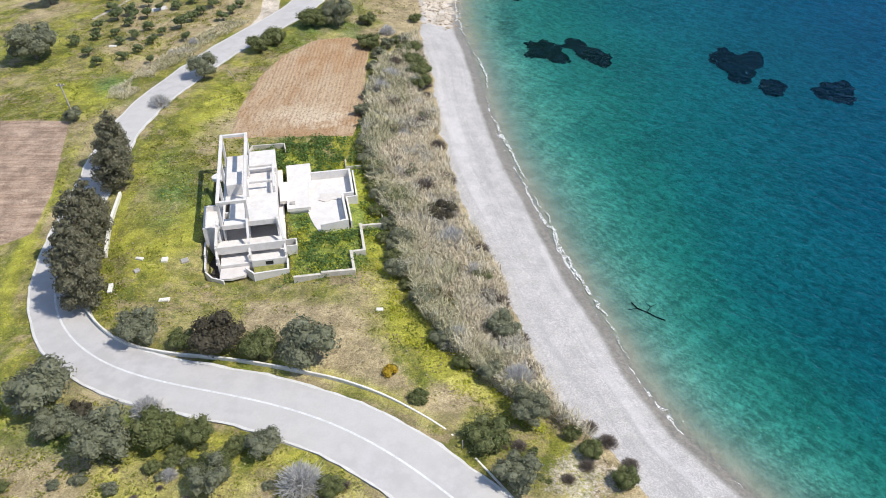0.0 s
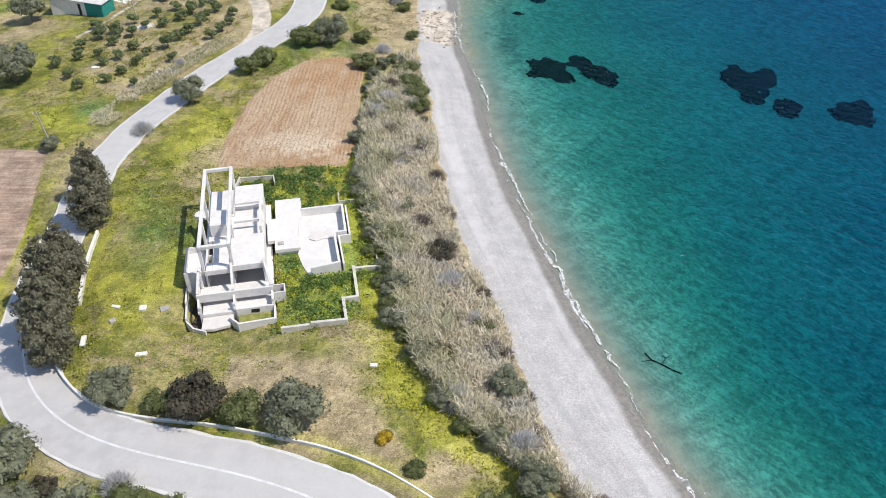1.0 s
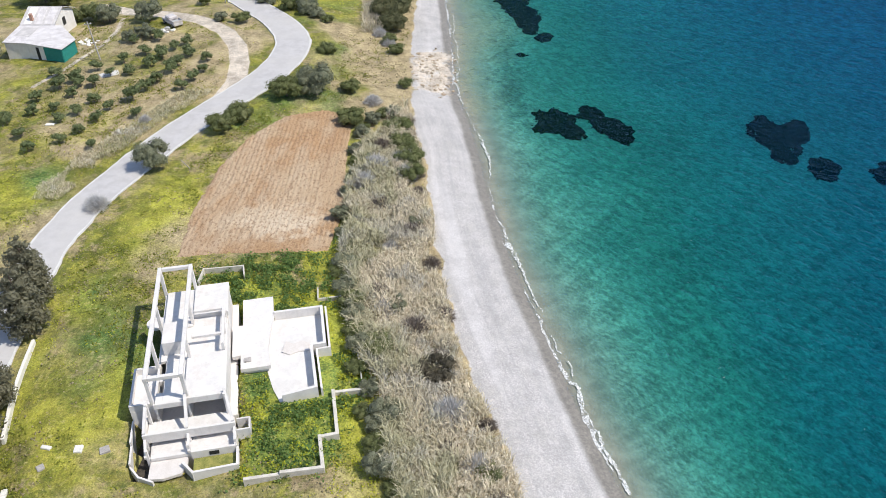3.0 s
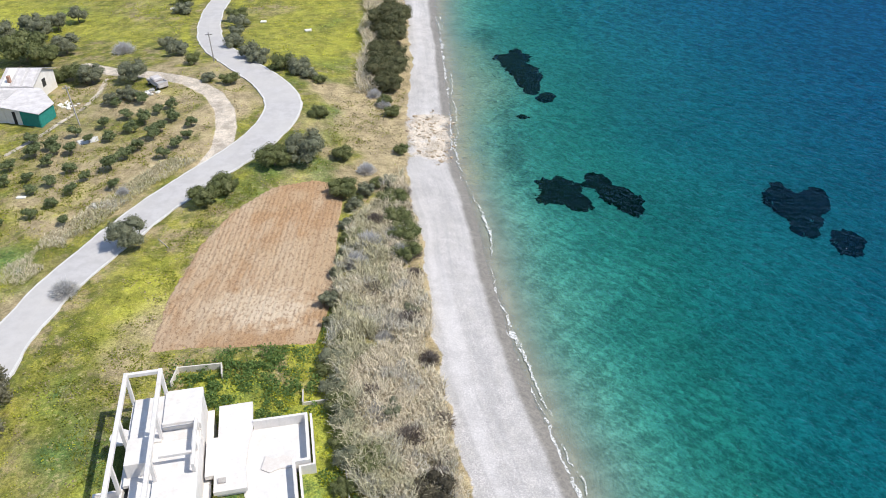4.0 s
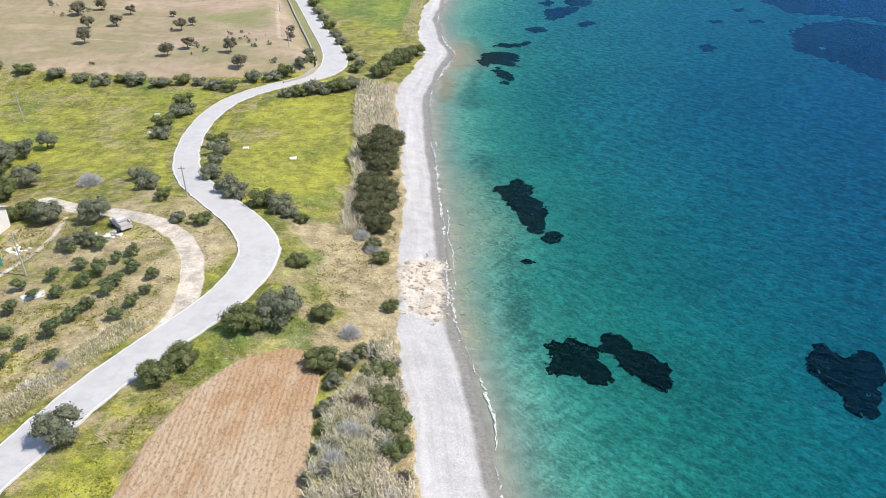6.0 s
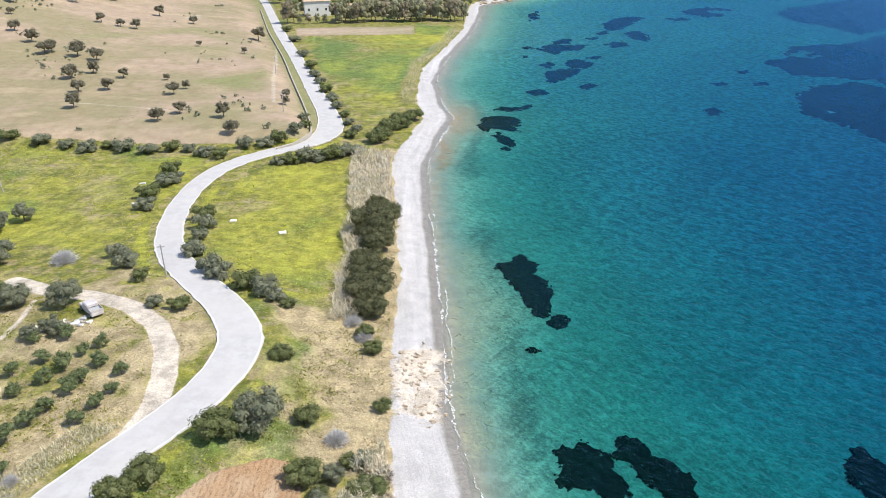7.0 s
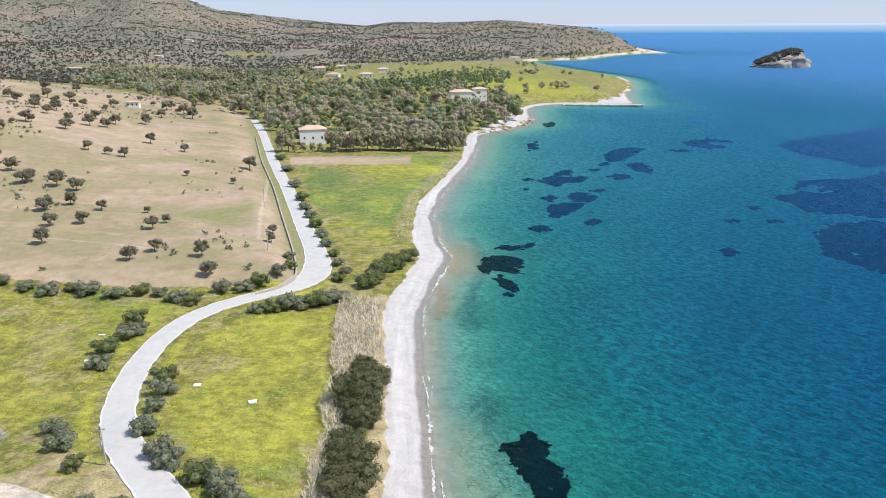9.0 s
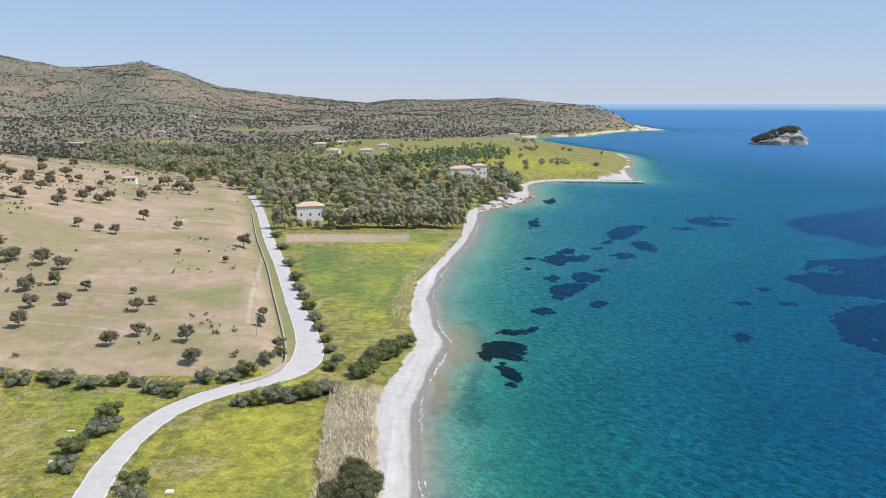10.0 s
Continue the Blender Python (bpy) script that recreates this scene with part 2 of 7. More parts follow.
    thick = m.ramp(m.noise(210, 4, 0.6), 0.40, 0.58, 0.36, 0.62)
    scrub = m.mix(m.ramp(m.math("SUBTRACT", bushes, thick), -0.08, 0.06, 0.85, 0), scrub, m.mix(m.ramp(n3, 0.4, 0.6), (0.085, 0.10, 0.072), (0.13, 0.145, 0.10)))
    c = m.mix(sb[2], c, scrub)
    soil = m.mix(m.ramp(n2, 0.35, 0.65), (0.46, 0.39, 0.31), (0.54, 0.47, 0.385))
    c = m.mix(m.ramp(m.math("ADD", sa[2], m.math("MULTIPLY", m.math("SUBTRACT", n1, 0.5), 0.6)), 0.4, 0.6), c, soil)
    plough = m.mix(m.ramp(m.noise(0.8, 4, 0.6, m.pos((0.12, 1.6, 1))), 0.35, 0.65), (0.30, 0.205, 0.145), (0.41, 0.30, 0.22))
    c = m.mix(m.ramp(m.node("SeparateColor", {"Color": m.attr("cover_c")["Color"]}).outputs[2], 0.4, 0.6), c, plough)
    vor = m.node("TexVoronoi", {"Vector": m.pos(), "Scale": 9.0}).outputs
    peb = m.mix(m.ramp(m.node("SeparateColor", {"Color": vor["Color"]}).outputs[0], 0.1, 0.9), (0.43, 0.40, 0.385), (0.57, 0.535, 0.515))
    peb = m.mix(m.ramp(n2, 0.4, 0.65, 0, 0.6), peb, (0.49, 0.46, 0.425))
    peb = m.mix(m.ramp(vor["Distance"], 0.35, 0.75, 0, 0.5), peb, (0.33, 0.32, 0.31))
    along = m.node("SeparateXYZ", {"Vector": m.node("NewGeometry").outputs["Position"]}).outputs[1]
    bank = m.node("CombineXYZ", {"X": shore, "Y": m.math("MULTIPLY", along, 0.045), "Z": 0.0}).outputs[0]
    peb = m.mix(m.ramp(m.noise(0.75, 5, 0.65, bank), 0.47, 0.62, 0, 0.42), peb, (0.36, 0.345, 0.335))
    peb = m.mix(m.ramp(m.noise(2.8, 3, 0.5, bank), 0.50, 0.64, 0, 0.5), peb, (0.58, 0.55, 0.535))
    wet = m.mix(m.ramp(n1, 0.35, 0.65), (0.27, 0.245, 0.21), (0.19, 0.175, 0.155))
    wetness = m.ramp(m.math("ADD", shore, m.math("MULTIPLY", m.math("SUBTRACT", n3, 0.5), 1.2)), 0.75, 1.6, 1, 0)
    peb = m.mix(wetness, peb, wet)
    c = m.mix(m.ramp(m.math("ADD", sa[0], m.math("MULTIPLY", m.math("SUBTRACT", n2, 0.5), 0.9)), 0.42, 0.58), c, peb)
    bed = m.mix(m.ramp(m.noise(30, 3), 0.35, 0.65), (0.46, 0.42, 0.29), (0.415, 0.38, 0.265))
    cobble = m.mix(m.ramp(n1, 0.35, 0.65), (0.17, 0.15, 0.11), (0.34, 0.30, 0.21))
    bed = m.mix(m.ramp(m.math("ADD", B["Alpha"], m.math("MULTIPLY", m.math("SUBTRACT", n2, 0.5), 1.6)), 0.45, 0.9, 0, 0.85), bed, cobble)
    bed = m.mix(m.ramp(shore, -9.0, -2.0, 0, 0.85), bed, m.mix(m.ramp(n2, 0.4, 0.6), (0.27, 0.24, 0.19), (0.35, 0.315, 0.25)))
    red = m.mix(m.ramp(n2, 0.35, 0.65), (0.36, 0.20, 0.10), (0.22, 0.16, 0.09))
    W = m.node("SeparateColor", {"Color": m.attr("cover_c")["Color"]}).outputs
    bed = m.mix(m.ramp(m.math("ADD", W[1], m.math("MULTIPLY", m.math("SUBTRACT", n2, 0.5), 1.3)), 0.4, 0.75, 0, 0.8), bed, red)
    stones = m.mix(m.ramp(n1, 0.35, 0.65), (0.30, 0.255, 0.165), (0.47, 0.40, 0.27))
    crack = m.node("TexVoronoi", {"Vector": m.pos((1, 1, 0)), "Scale": 0.42})
    crack.feature = "DISTANCE_TO_EDGE"
    stones = m.mix(m.math("MULTIPLY", m.ramp(crack.outputs["Distance"], 0.0, 0.05, 0.85, 0), m.ramp(n2, 0.5, 0.6)), stones, (0.05, 0.05, 0.035))
    bed = m.mix(m.ramp(m.math("ADD", W[0], m.math("MULTIPLY", m.math("SUBTRACT", n2, 0.5), 1.5)), 0.3, 0.8, 0, 0.85), bed, stones)
    c = m.mix(m.ramp(shore, -1.2, 0.2, 1, 0), c, bed)
    speck = m.math("MULTIPLY", m.ramp(m.noise(0.15, 3, 0.7), 0.34, 0.66, 0.80, 1.22), m.ramp(m.noise(2.4, 6, 0.7), 0.36, 0.62, 0.76, 1.22))
    c = m.mix(m.math("MULTIPLY", m.ramp(shore, -0.5, 0.5), m.math("MULTIPLY", m.ramp(sa[0], 0.4, 0.7, 1, 0.35), m.ramp(sa[1], 0.3, 0.7, 1, 0.35))), c, m.node("CombineColor", {"Red": speck, "Green": speck, "Blue": speck}).outputs[0], "MULTIPLY")
    rough = m.ramp(wetness, 0, 1, 0.9, 0.45)
    h = m.math("ADD", m.math("MULTIPLY", n1, 0.6), m.math("MULTIPLY", m.noise(0.09, 3), 0.4))
    h = m.math("ADD", h, m.math("MULTIPLY", m.math("MULTIPLY", m.noise(0.8, 3, 0.6), 2.2), m.math("SUBTRACT", 1.0, m.ramp(m.math("MAXIMUM", sa[0], m.math("MAXIMUM", sa[1], sa[2])), 0.2, 0.6, 0, 0.9))))
    return m.done(c, rough, m.bump(h, 0.7, 0.14), 0.25)


def water_material():
    """Clear sea: what lies below shows through, tinted by the depth and by painted ripple light; the surface mirrors
    the sky.
    """
    m = Nodes("sea_water")
    t = m.tree
    depth = m.attr("depth")["Fac"]
    open_sea = m.attr("open_sea")["Fac"]
    place = m.node("NewGeometry").outputs["Position"]
    turned = m.node("Mapping", {"Vector": place, "Rotation": (0, 0, 0.82)}).outputs[0]
    crest_way = lambda stretch: m.node("Mapping", {"Vector": turned, "Scale": (stretch, 1.0, 1)}).outputs[0]
    n_small = m.noise(0.34, 2, 0.6, crest_way(0.8), 1.0)
    n_mid = m.noise(0.75, 2, 0.55, crest_way(0.66), 0.9)
    crests = m.noise(1.25, 2, 0.55, crest_way(0.6), 0.8)
    n_wide = m.noise(16, 3, 0.5)
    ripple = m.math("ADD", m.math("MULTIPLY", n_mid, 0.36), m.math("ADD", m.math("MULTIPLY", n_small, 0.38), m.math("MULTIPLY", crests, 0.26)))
    # ripple and caustic light painted into the tint by noise, faded in the shallows
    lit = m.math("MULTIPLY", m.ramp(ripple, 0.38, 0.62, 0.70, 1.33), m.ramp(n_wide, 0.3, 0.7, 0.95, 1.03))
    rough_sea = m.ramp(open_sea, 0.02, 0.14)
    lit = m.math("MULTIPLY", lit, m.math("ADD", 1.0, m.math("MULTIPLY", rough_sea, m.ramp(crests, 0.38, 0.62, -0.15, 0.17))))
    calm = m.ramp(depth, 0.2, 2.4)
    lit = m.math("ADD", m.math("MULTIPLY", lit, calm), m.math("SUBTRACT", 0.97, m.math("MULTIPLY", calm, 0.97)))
    chans = []
    for k, deepest in ((0.40, 20.0), (0.129, 20.0), (0.110, 4.9)):
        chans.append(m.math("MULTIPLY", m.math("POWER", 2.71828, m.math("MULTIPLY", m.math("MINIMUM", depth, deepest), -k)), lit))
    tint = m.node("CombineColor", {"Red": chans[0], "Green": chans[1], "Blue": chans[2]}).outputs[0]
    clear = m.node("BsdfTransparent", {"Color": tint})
    # light and dark of the wavelets painted into the murk's colour too
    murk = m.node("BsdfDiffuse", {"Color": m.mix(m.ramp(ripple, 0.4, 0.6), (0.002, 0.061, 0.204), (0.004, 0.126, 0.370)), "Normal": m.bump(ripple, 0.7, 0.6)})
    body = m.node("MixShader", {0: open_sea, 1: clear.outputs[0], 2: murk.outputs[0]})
    nrm = m.bump(m.math("ADD", ripple, m.math("MULTIPLY", crests, 0.9)), 0.9, 0.4)
    fres = m.node("Fresnel", {"IOR": 1.33, "Normal": nrm})
    gloss = m.node("BsdfGlossy", {"Color": (0.42, 0.75, 1, 1), "Roughness": m.ramp(open_sea, 0.05, 0.6, 0.08, 0.5), "Normal": nrm})
    surf = m.node("MixShader", {0: m.math("MULTIPLY", fres.outputs[0], m.ramp(open_sea, 0.1, 0.8, 0.28, 0.55)), 1: body.outputs[0], 2: gloss.outputs[0]})
    t.links.new(surf.outputs[0], t.nodes["Material Output"].inputs["Surface"])
    return m.mat


def road_material():
    m = Nodes("worn_asphalt")
    n1, n2, n3 = m.noise(0.15, 4), m.noise(1.6, 5, 0.65), m.noise(7, 3)
    c = m.mix(m.ramp(n2, 0.35, 0.65), (0.44, 0.415, 0.40), (0.51, 0.485, 0.47))
    c = m.mix(m.ramp(n3, 0.4, 0.65, 0, 0.6), c, (0.52, 0.49, 0.455))
    c = m.mix(m.ramp(n1, 0.45, 0.75, 0, 0.4), c, (0.42, 0.41, 0.40))
    return m.done(c, 0.85, m.bump(n1, 0.3, 0.02), 0.3)


def concrete_material():
    m = Nodes("pale_concrete")
    n1, n2 = m.noise(0.12, 4), m.noise(1.1, 5, 0.7)
    streak = m.noise(0.5, 3, 0.6, m.pos((1, 1, 0.15)))
    c = m.mix(m.ramp(n2, 0.35, 0.7), (0.72, 0.685, 0.65), (0.63, 0.595, 0.56))
    c = m.mix(m.ramp(m.noise(2.6, 5, 0.7, m.pos((1, 1, 0.4))), 0.52, 0.66, 0, 0.55), c, (0.60, 0.54, 0.49))
    c = m.mix(m.ramp(streak, 0.55, 0.8, 0, 0.5), c, (0.52, 0.50, 0.46))
    c = m.mix(m.ramp(n1, 0.5, 0.8, 0, 0.3), c, (0.58, 0.56, 0.52))
    return m.done(c, 0.85, m.bump(n1, 0.25, 0.02), 0.25)


M_GROUND = ground_material()
M_WATER = water_material()
M_ROAD = road_material()
M_CONC = concrete_material()
M_PINK = plain("screed", (0.61, 0.555, 0.505), (0.69, 0.64, 0.595), 0.9, 0.9, 0.3)
M_LINE = plain("faded_line_paint", (0.72, 0.71, 0.70), (0.56, 0.55, 0.535), 0.5, 0.7)
M_KERB = plain("limewashed_kerb", (0.80, 0.77, 0.70), (0.66, 0.63, 0.56), 0.5, 0.9, 0.3)
M_SHOULDER = plain("concrete_verge", (0.66, 0.64, 0.61), (0.56, 0.54, 0.50), 0.7, 0.9, 0.3)
M_STONEWALL = plain("dry_stone", (0.36, 0.32, 0.26), (0.46, 0.41, 0.34), 0.6, 0.9, 0.5)
M_BARK = plain("bark", (0.16, 0.12, 0.09), (0.26, 0.21, 0.17), 0.3, 0.9, 0.5)
M_GREYWOOD = plain("weathered_wood", (0.33, 0.30, 0.28), (0.45, 0.42, 0.39), 0.3, 0.9, 0.3)
M_OLIVE = foliage("olive_leaves", (0.17, 0.18, 0.115), (0.30, 0.31, 0.20), (0.41, 0.41, 0.30))
M_OAK = foliage("grazed_oak_leaves", (0.17, 0.155, 0.10), (0.28, 0.255, 0.175), (0.36, 0.33, 0.245))
M_GREEN = foliage("green_leaves", (0.12, 0.145, 0.052), (0.225, 0.245, 0.10), (0.33, 0.33, 0.16))
M_YOUNG = foliage("young_olive_leaves", (0.13, 0.165, 0.07), (0.23, 0.27, 0.125), (0.34, 0.37, 0.19))
M_DARK = foliage("dark_leaves", (0.065, 0.058, 0.04), (0.145, 0.125, 0.085), (0.22, 0.19, 0.125))
M_PINE = foliage("needle_sprays", (0.155, 0.15, 0.095), (0.275, 0.26, 0.175), (0.37, 0.35, 0.25))
M_TAMARISK = foliage("tamarisk_leaves", (0.095, 0.105, 0.05), (0.185, 0.185, 0.09), (0.27, 0.235, 0.125))
M_GREY = foliage("grey_twigs", (0.54, 0.52, 0.50), (0.68, 0.66, 0.635), (0.76, 0.74, 0.72))
M_BROWNTWIG = foliage("brown_twigs", (0.17, 0.14, 0.12), (0.29, 0.24, 0.20), (0.36, 0.31, 0.26))
M_REED = reed_material("dry_reeds", 0.15)
M_REED_GREEN = reed_material("leafy_reeds", 0.6)
M_WOODS = foliage("far_woods", (0.34, 0.335, 0.20), (0.47, 0.45, 0.285), (0.56, 0.50, 0.35))
M_SEAGRASS = plain("seagrass", (0.006, 0.008, 0.006), (0.024, 0.025, 0.015), 0.7, 0.95, 0.0, 0.1, 0.2)


# ---- mesh helpers ----
def mesh_from(name, verts, faces, material, smooth=False):
    me = bpy.data.meshes.new(name)
    me.from_pydata([tuple(v) for v in verts] if not isinstance(verts, list) else verts, [], faces)
    me.materials.append(material)
    if smooth:
        me.polygons.foreach_set("use_smooth", [True] * len(me.polygons))
    me.update()
    return me


def quick_mesh(name, verts, quads, material, smooth=False):
    """Fast mesh from arrays: verts (n, 3), faces (m, k) all with k corners."""
    verts, quads = np.asarray(verts, np.float32), np.asarray(quads, np.int32)
    me = bpy.data.meshes.new(name)
    k = quads.shape[1]
    me.vertices.add(len(verts))
    me.vertices.foreach_set("co", verts.ravel())
    me.loops.add(quads.size)
    me.loops.foreach_set("vertex_index", quads.ravel())
    me.polygons.add(len(quads))
    me.polygons.foreach_set("loop_start", np.arange(len(quads), dtype=np.int32) * k)
    me.polygons.foreach_set("use_smooth", np.full(len(quads), smooth))
    me.update(calc_edges=True)
    me.validate()
    me.materials.append(material)
    return me


def part(name, bm, material, parent=None, label=""):
    """Links a bmesh (or a ready mesh) as one mesh object, under a thing or a part."""
    if isinstance(bm, bmesh.types.BMesh):
        me = bpy.data.meshes.new(name)
        bm.normal_update()
        bm.to_mesh(me)
        bm.free()
        me.materials.append(material)
    else:
        me = bm
    ob = new(name, me)
    if parent is not None:
        ob.parent = parent
    return tagged(ob, label)


def empty(name, m=None, label="", category="", group="", kind=""):
    ob = new(name)
    ob.empty_display_size = 0.3
    if m is not None:
        ob.matrix_basis = m
    return tagged(ob, label, category, group, kind)


def box(bm, x0, x1, y0, y1, z0, z1, bevel=0.0):
    r = bmesh.ops.create_cube(bm, size=1.0)
    vs = r["verts"]
    bmesh.ops.scale(bm, vec=(x1 - x0, y1 - y0, z1 - z0), verts=vs)
    bmesh.ops.translate(bm, vec=((x0 + x1) / 2, (y0 + y1) / 2, (z0 + z1) / 2), verts=vs)
    if bevel:
        es = list({e for v in vs for e in v.link_edges})
        bmesh.ops.bevel(bm, geom=es, offset=bevel, segments=1, affect="EDGES", profile=0.5)
    return bm


def a_box(*args):
    return box(bmesh.new(), *args)


def rod(bm, a, b, r0, r1, n=7):
    """A tapered rod from a to b."""
    a, b = Vector(a), Vector(b)
    q = (b - a).to_track_quat("Z", "Y")
    ring = [[bm.verts.new(p + q @ Vector((r * math.cos(6.2832 * k / n), r * math.sin(6.2832 * k / n), 0))) for k in range(n)] for p, r in ((a, r0), (b, r1))]
    for k in range(n):
        bm.faces.new((ring[0][k], ring[0][(k + 1) % n], ring[1][(k + 1) % n], ring[1][k]))
    bm.faces.new(ring[1])
    bm.faces.new(ring[0][::-1])
    return bm


def inside(poly, x, y):
    """Which points lie in the polygon."""
    hit = np.zeros(np.shape(x), bool)
    for (ax, ay), (bx, by) in zip(poly, poly[1:] + poly[:1]):
        cross = ((ay > y) != (by > y)) & (x < (bx - ax) * (y - ay) / (by - ay + 1e-12) + ax)
        hit ^= cross
    return hit


def edge_distance(poly, x, y):
    """Metres inside the polygon's edge, negative outside."""
    d = line_distance(poly + poly[:1], x, y)
    return np.where(inside(poly, x, y), d, -d)


def soft(poly, x, y, w=2.0):
    return np.clip(0.5 + edge_distance(poly, x, y) / w, 0, 1)


def smooth_line(pts, gap):
    """Points along a rounded line through pts, about gap apart."""
    out = []
    p = [Vector((*a, 0)) if len(a) == 2 else Vector(a) for a in pts]
    p = [p[0] * 2 - p[1]] + p + [p[-1] * 2 - p[-2]]
    for a, b, c, d in zip(p[:-3], p[1:-2], p[2:-1], p[3:]):
        n = max(1, int((c - b).length / gap))
        for k in range(n):
            s = k / n
            out.append(0.5 * ((2 * b) + (c - a) * s + (2 * a - 5 * b + 4 * c - d) * s * s + (3 * b - a - 3 * c + d) * s ** 3))
    out.append(p[-2])
    return out


# ---- the ground sheet ----
def spread(lo, hi, fine, first, last, grow, cap=28):
    """Grid lines: even between lo and hi, then ever wider to first and last."""
    mid = list(np.arange(lo, hi + fine / 2, fine))
    down, up, s = [], [], fine
    v = lo
    while v > first:
        s *= grow
        v -= s
        down.append(v)
    v, s = hi, fine
    while v < last:
        s = min(s * grow, cap) if v < 2300 else s * 1.25
        v += s
        up.append(min(v, last))
    return np.array(down[::-1] + mid + up)


FIELD = [(-15.6, 127.2), (-19.6, 127.6), (-24.7, 124.2), (-28.2, 118.4), (-30.4, 110.4), (-30.8, 101), (-29.9, 91.6), (-26, 92.6), (-21.4, 92.9), (-13.9, 94.2), (-13.3, 103), (-14.7, 114)]
FIELD_WEST = [(-90, 99), (-53.0, 95.6), (-50.2, 86), (-47.8, 78), (-46.6, 70), (-52, 66.5), (-90, 60)]
TAN_FIELD = [(-37, 262), (-40, 249), (-52, 244), (-70, 243.5), (-105, 247), (-150, 254), (-420, 330), (-420, 640), (-170, 640), (-110, 520)]
MEADOW = [(-48.5, 196), (-43, 182), (-35, 172), (-27, 167), (-19, 163), (-19.5, 190), (-25, 232), (-38, 231), (-45, 226), (-49, 216), (-50.6, 205)]
MEADOW_WEST = [(-56.5, 186), (-62, 180), (-130, 196), (-140, 252), (-100, 243), (-58, 236), (-57, 214)]
MEADOW_NORTH = [(-28, 262), (-23, 250), (-18, 268), (-20, 300), (-20, 340), (-8, 392), (-6, 428), (-76, 424), (-62, 370), (-40, 296)]
STRIP = [(-72, 402), (-23.5, 404), (-25.5, 427), (-77, 424)]
TRACK = [(-68, 168.5), (-60.5, 164.2), (-53.2, 161.6), (-45.4, 157.6), (-40.0, 152.4), (-36.6, 146.4), (-34.8, 140.4), (-34.0, 134.6), (-34.6, 130)]
PATH_WEST = [(-60.8, 160.9), (-59.4, 154.1), (-59.4, 148.4), (-62.0, 140.0), (-64.6, 133.0)]
FOOTPATH = [(-18.1, 164.5), (-16.5, 158.6), (-15.1, 153.2), (-14.2, 146.0)]
ROCKS = [(-9.0, 152), (-4.6, 155.5), (-2.0, 154), (-1.4, 146), (-1.6, 137), (-3.5, 135.5), (-7.6, 138), (-8.8, 145)]
VEG = [(30, 14), (24, 30), (18.6, 36), (14.7, 43), (11.6, 46), (9.9, 50), (8.6, 54.4), (6.8, 61), (5.4, 67.3), (2.8, 74.7), (0.6, 81.8), (-1.7, 94.3), (-3.9, 111.7), (-7.0, 128), (-8.2, 138),
       (-9.4, 151), (-9.6, 160), (-10.2, 175), (-12.2, 194), (-14.6, 215), (-16.6, 231), (-15.5, 248), (-12.2, 269), (-15.6, 294), (-16.4, 320), (-16, 340), (-9.7, 380), (-3.8, 425), (-2.5, 476),
       (-1, 505), (14, 548), (26, 600), (40, 664), (100, 700), (60, 1300), (60, 5000)]


SHELVES = [([(-6.0, 262), (-6.2, 272), (-4.8, 287.8), (-0.2, 289.1), (2.9, 280.6), (2.5, 264.3), (-1.0, 259)], 0.85), ([(-7.4, 232), (-7.6, 252), (-3.9, 256), (-3.2, 240), (-5.1, 230)], 0.95), ([(-7.5, 217.4), (-7.1, 222.7), (-5.2, 219.8), (-5.6, 216.9)], 0.9),
           ([(-6.6, 203), (-6.8, 213), (-4.7, 213.1), (-4.3, 203.2)], 0.6)]
COBBLES = [([(-3.4, 190), (2.4, 187), (5.8, 177), (9.5, 167.5), (8.6, 159), (3.2, 149), (5.0, 134), (-0.5, 130), (-1.5, 150), (-2.6, 166)], 0.75), ([(-7, 296), (-3, 300), (3, 292), (4, 262), (0, 246), (-4, 226), (-5, 205), (-8, 206), (-8, 250)], 0.6)]


def bed_cover(kinds, x, y, w):
    """How much of the sea floor a kind of rock covers, 0 to 1."""
    return np.maximum.reduce([a * soft(poly, x + 1.6 * patchy(x, y, 5, 0.4), y + 2.2 * patchy(x, y, 6, 1.4), w) for poly, a in kinds])


FIELD_PATH = [(-109.4, 272.9), (-104.5, 275.7), (-93.1, 273.0), (-78.5, 268.6)]
WALL_PATH = [(-75.6, 380.2), (-66.8, 339.9), (-60.6, 309.9), (-55.7, 288.9), (-53.3, 278.4)]
FIELD_GREEN = [(-70.8, 319.0), (-69.7, 327.4), (-65.1, 320.4), (-59.1, 298.4), (-60.4, 291.7), (-69.1, 294.9), (-83.7, 302.5), (-83.4, 306.0)]
FIELD_DIP = [(-138.2, 356.3), (-122.7, 374.6), (-112.1, 400), (-102.9, 384), (-86.1, 373.6)]
ASH = [(-129.5, 420.4), (-129.5, 444.7), (-120.9, 446.4), (-116.0, 429.9), (-124.1, 415.7)]
SLOPE = [(7.5, 37.7), (8.6, 41.4), (10.0, 43), (12, 45), (15.4, 42.4), (17.4, 43.2), (18.4, 40.9), (16.8, 38.3), (12, 36)]
BARE_SOUTH = [(-20, 59.5), (-9, 61.5), (-5, 56), (-2.5, 47), (-12, 47), (-20, 53)]
HILL_MEADOWS = [(-341, 1034, 60, 40), (-325, 1275, 34, 26), (-244, 801, 50, 32), (-270, 762, 50, 30), (-400, 985, 50, 20), (-120, 1010, 60, 60), (-40, 1130, 150, 90)]


REED_W = [(40, 0.0), (46, 2.0), (50, 5.5), (56, 8.6), (64, 10.6), (74, 9.2), (84, 10.6), (95, 10.6), (105, 10.2), (115, 8.6), (126, 4.0), (132, 0)]


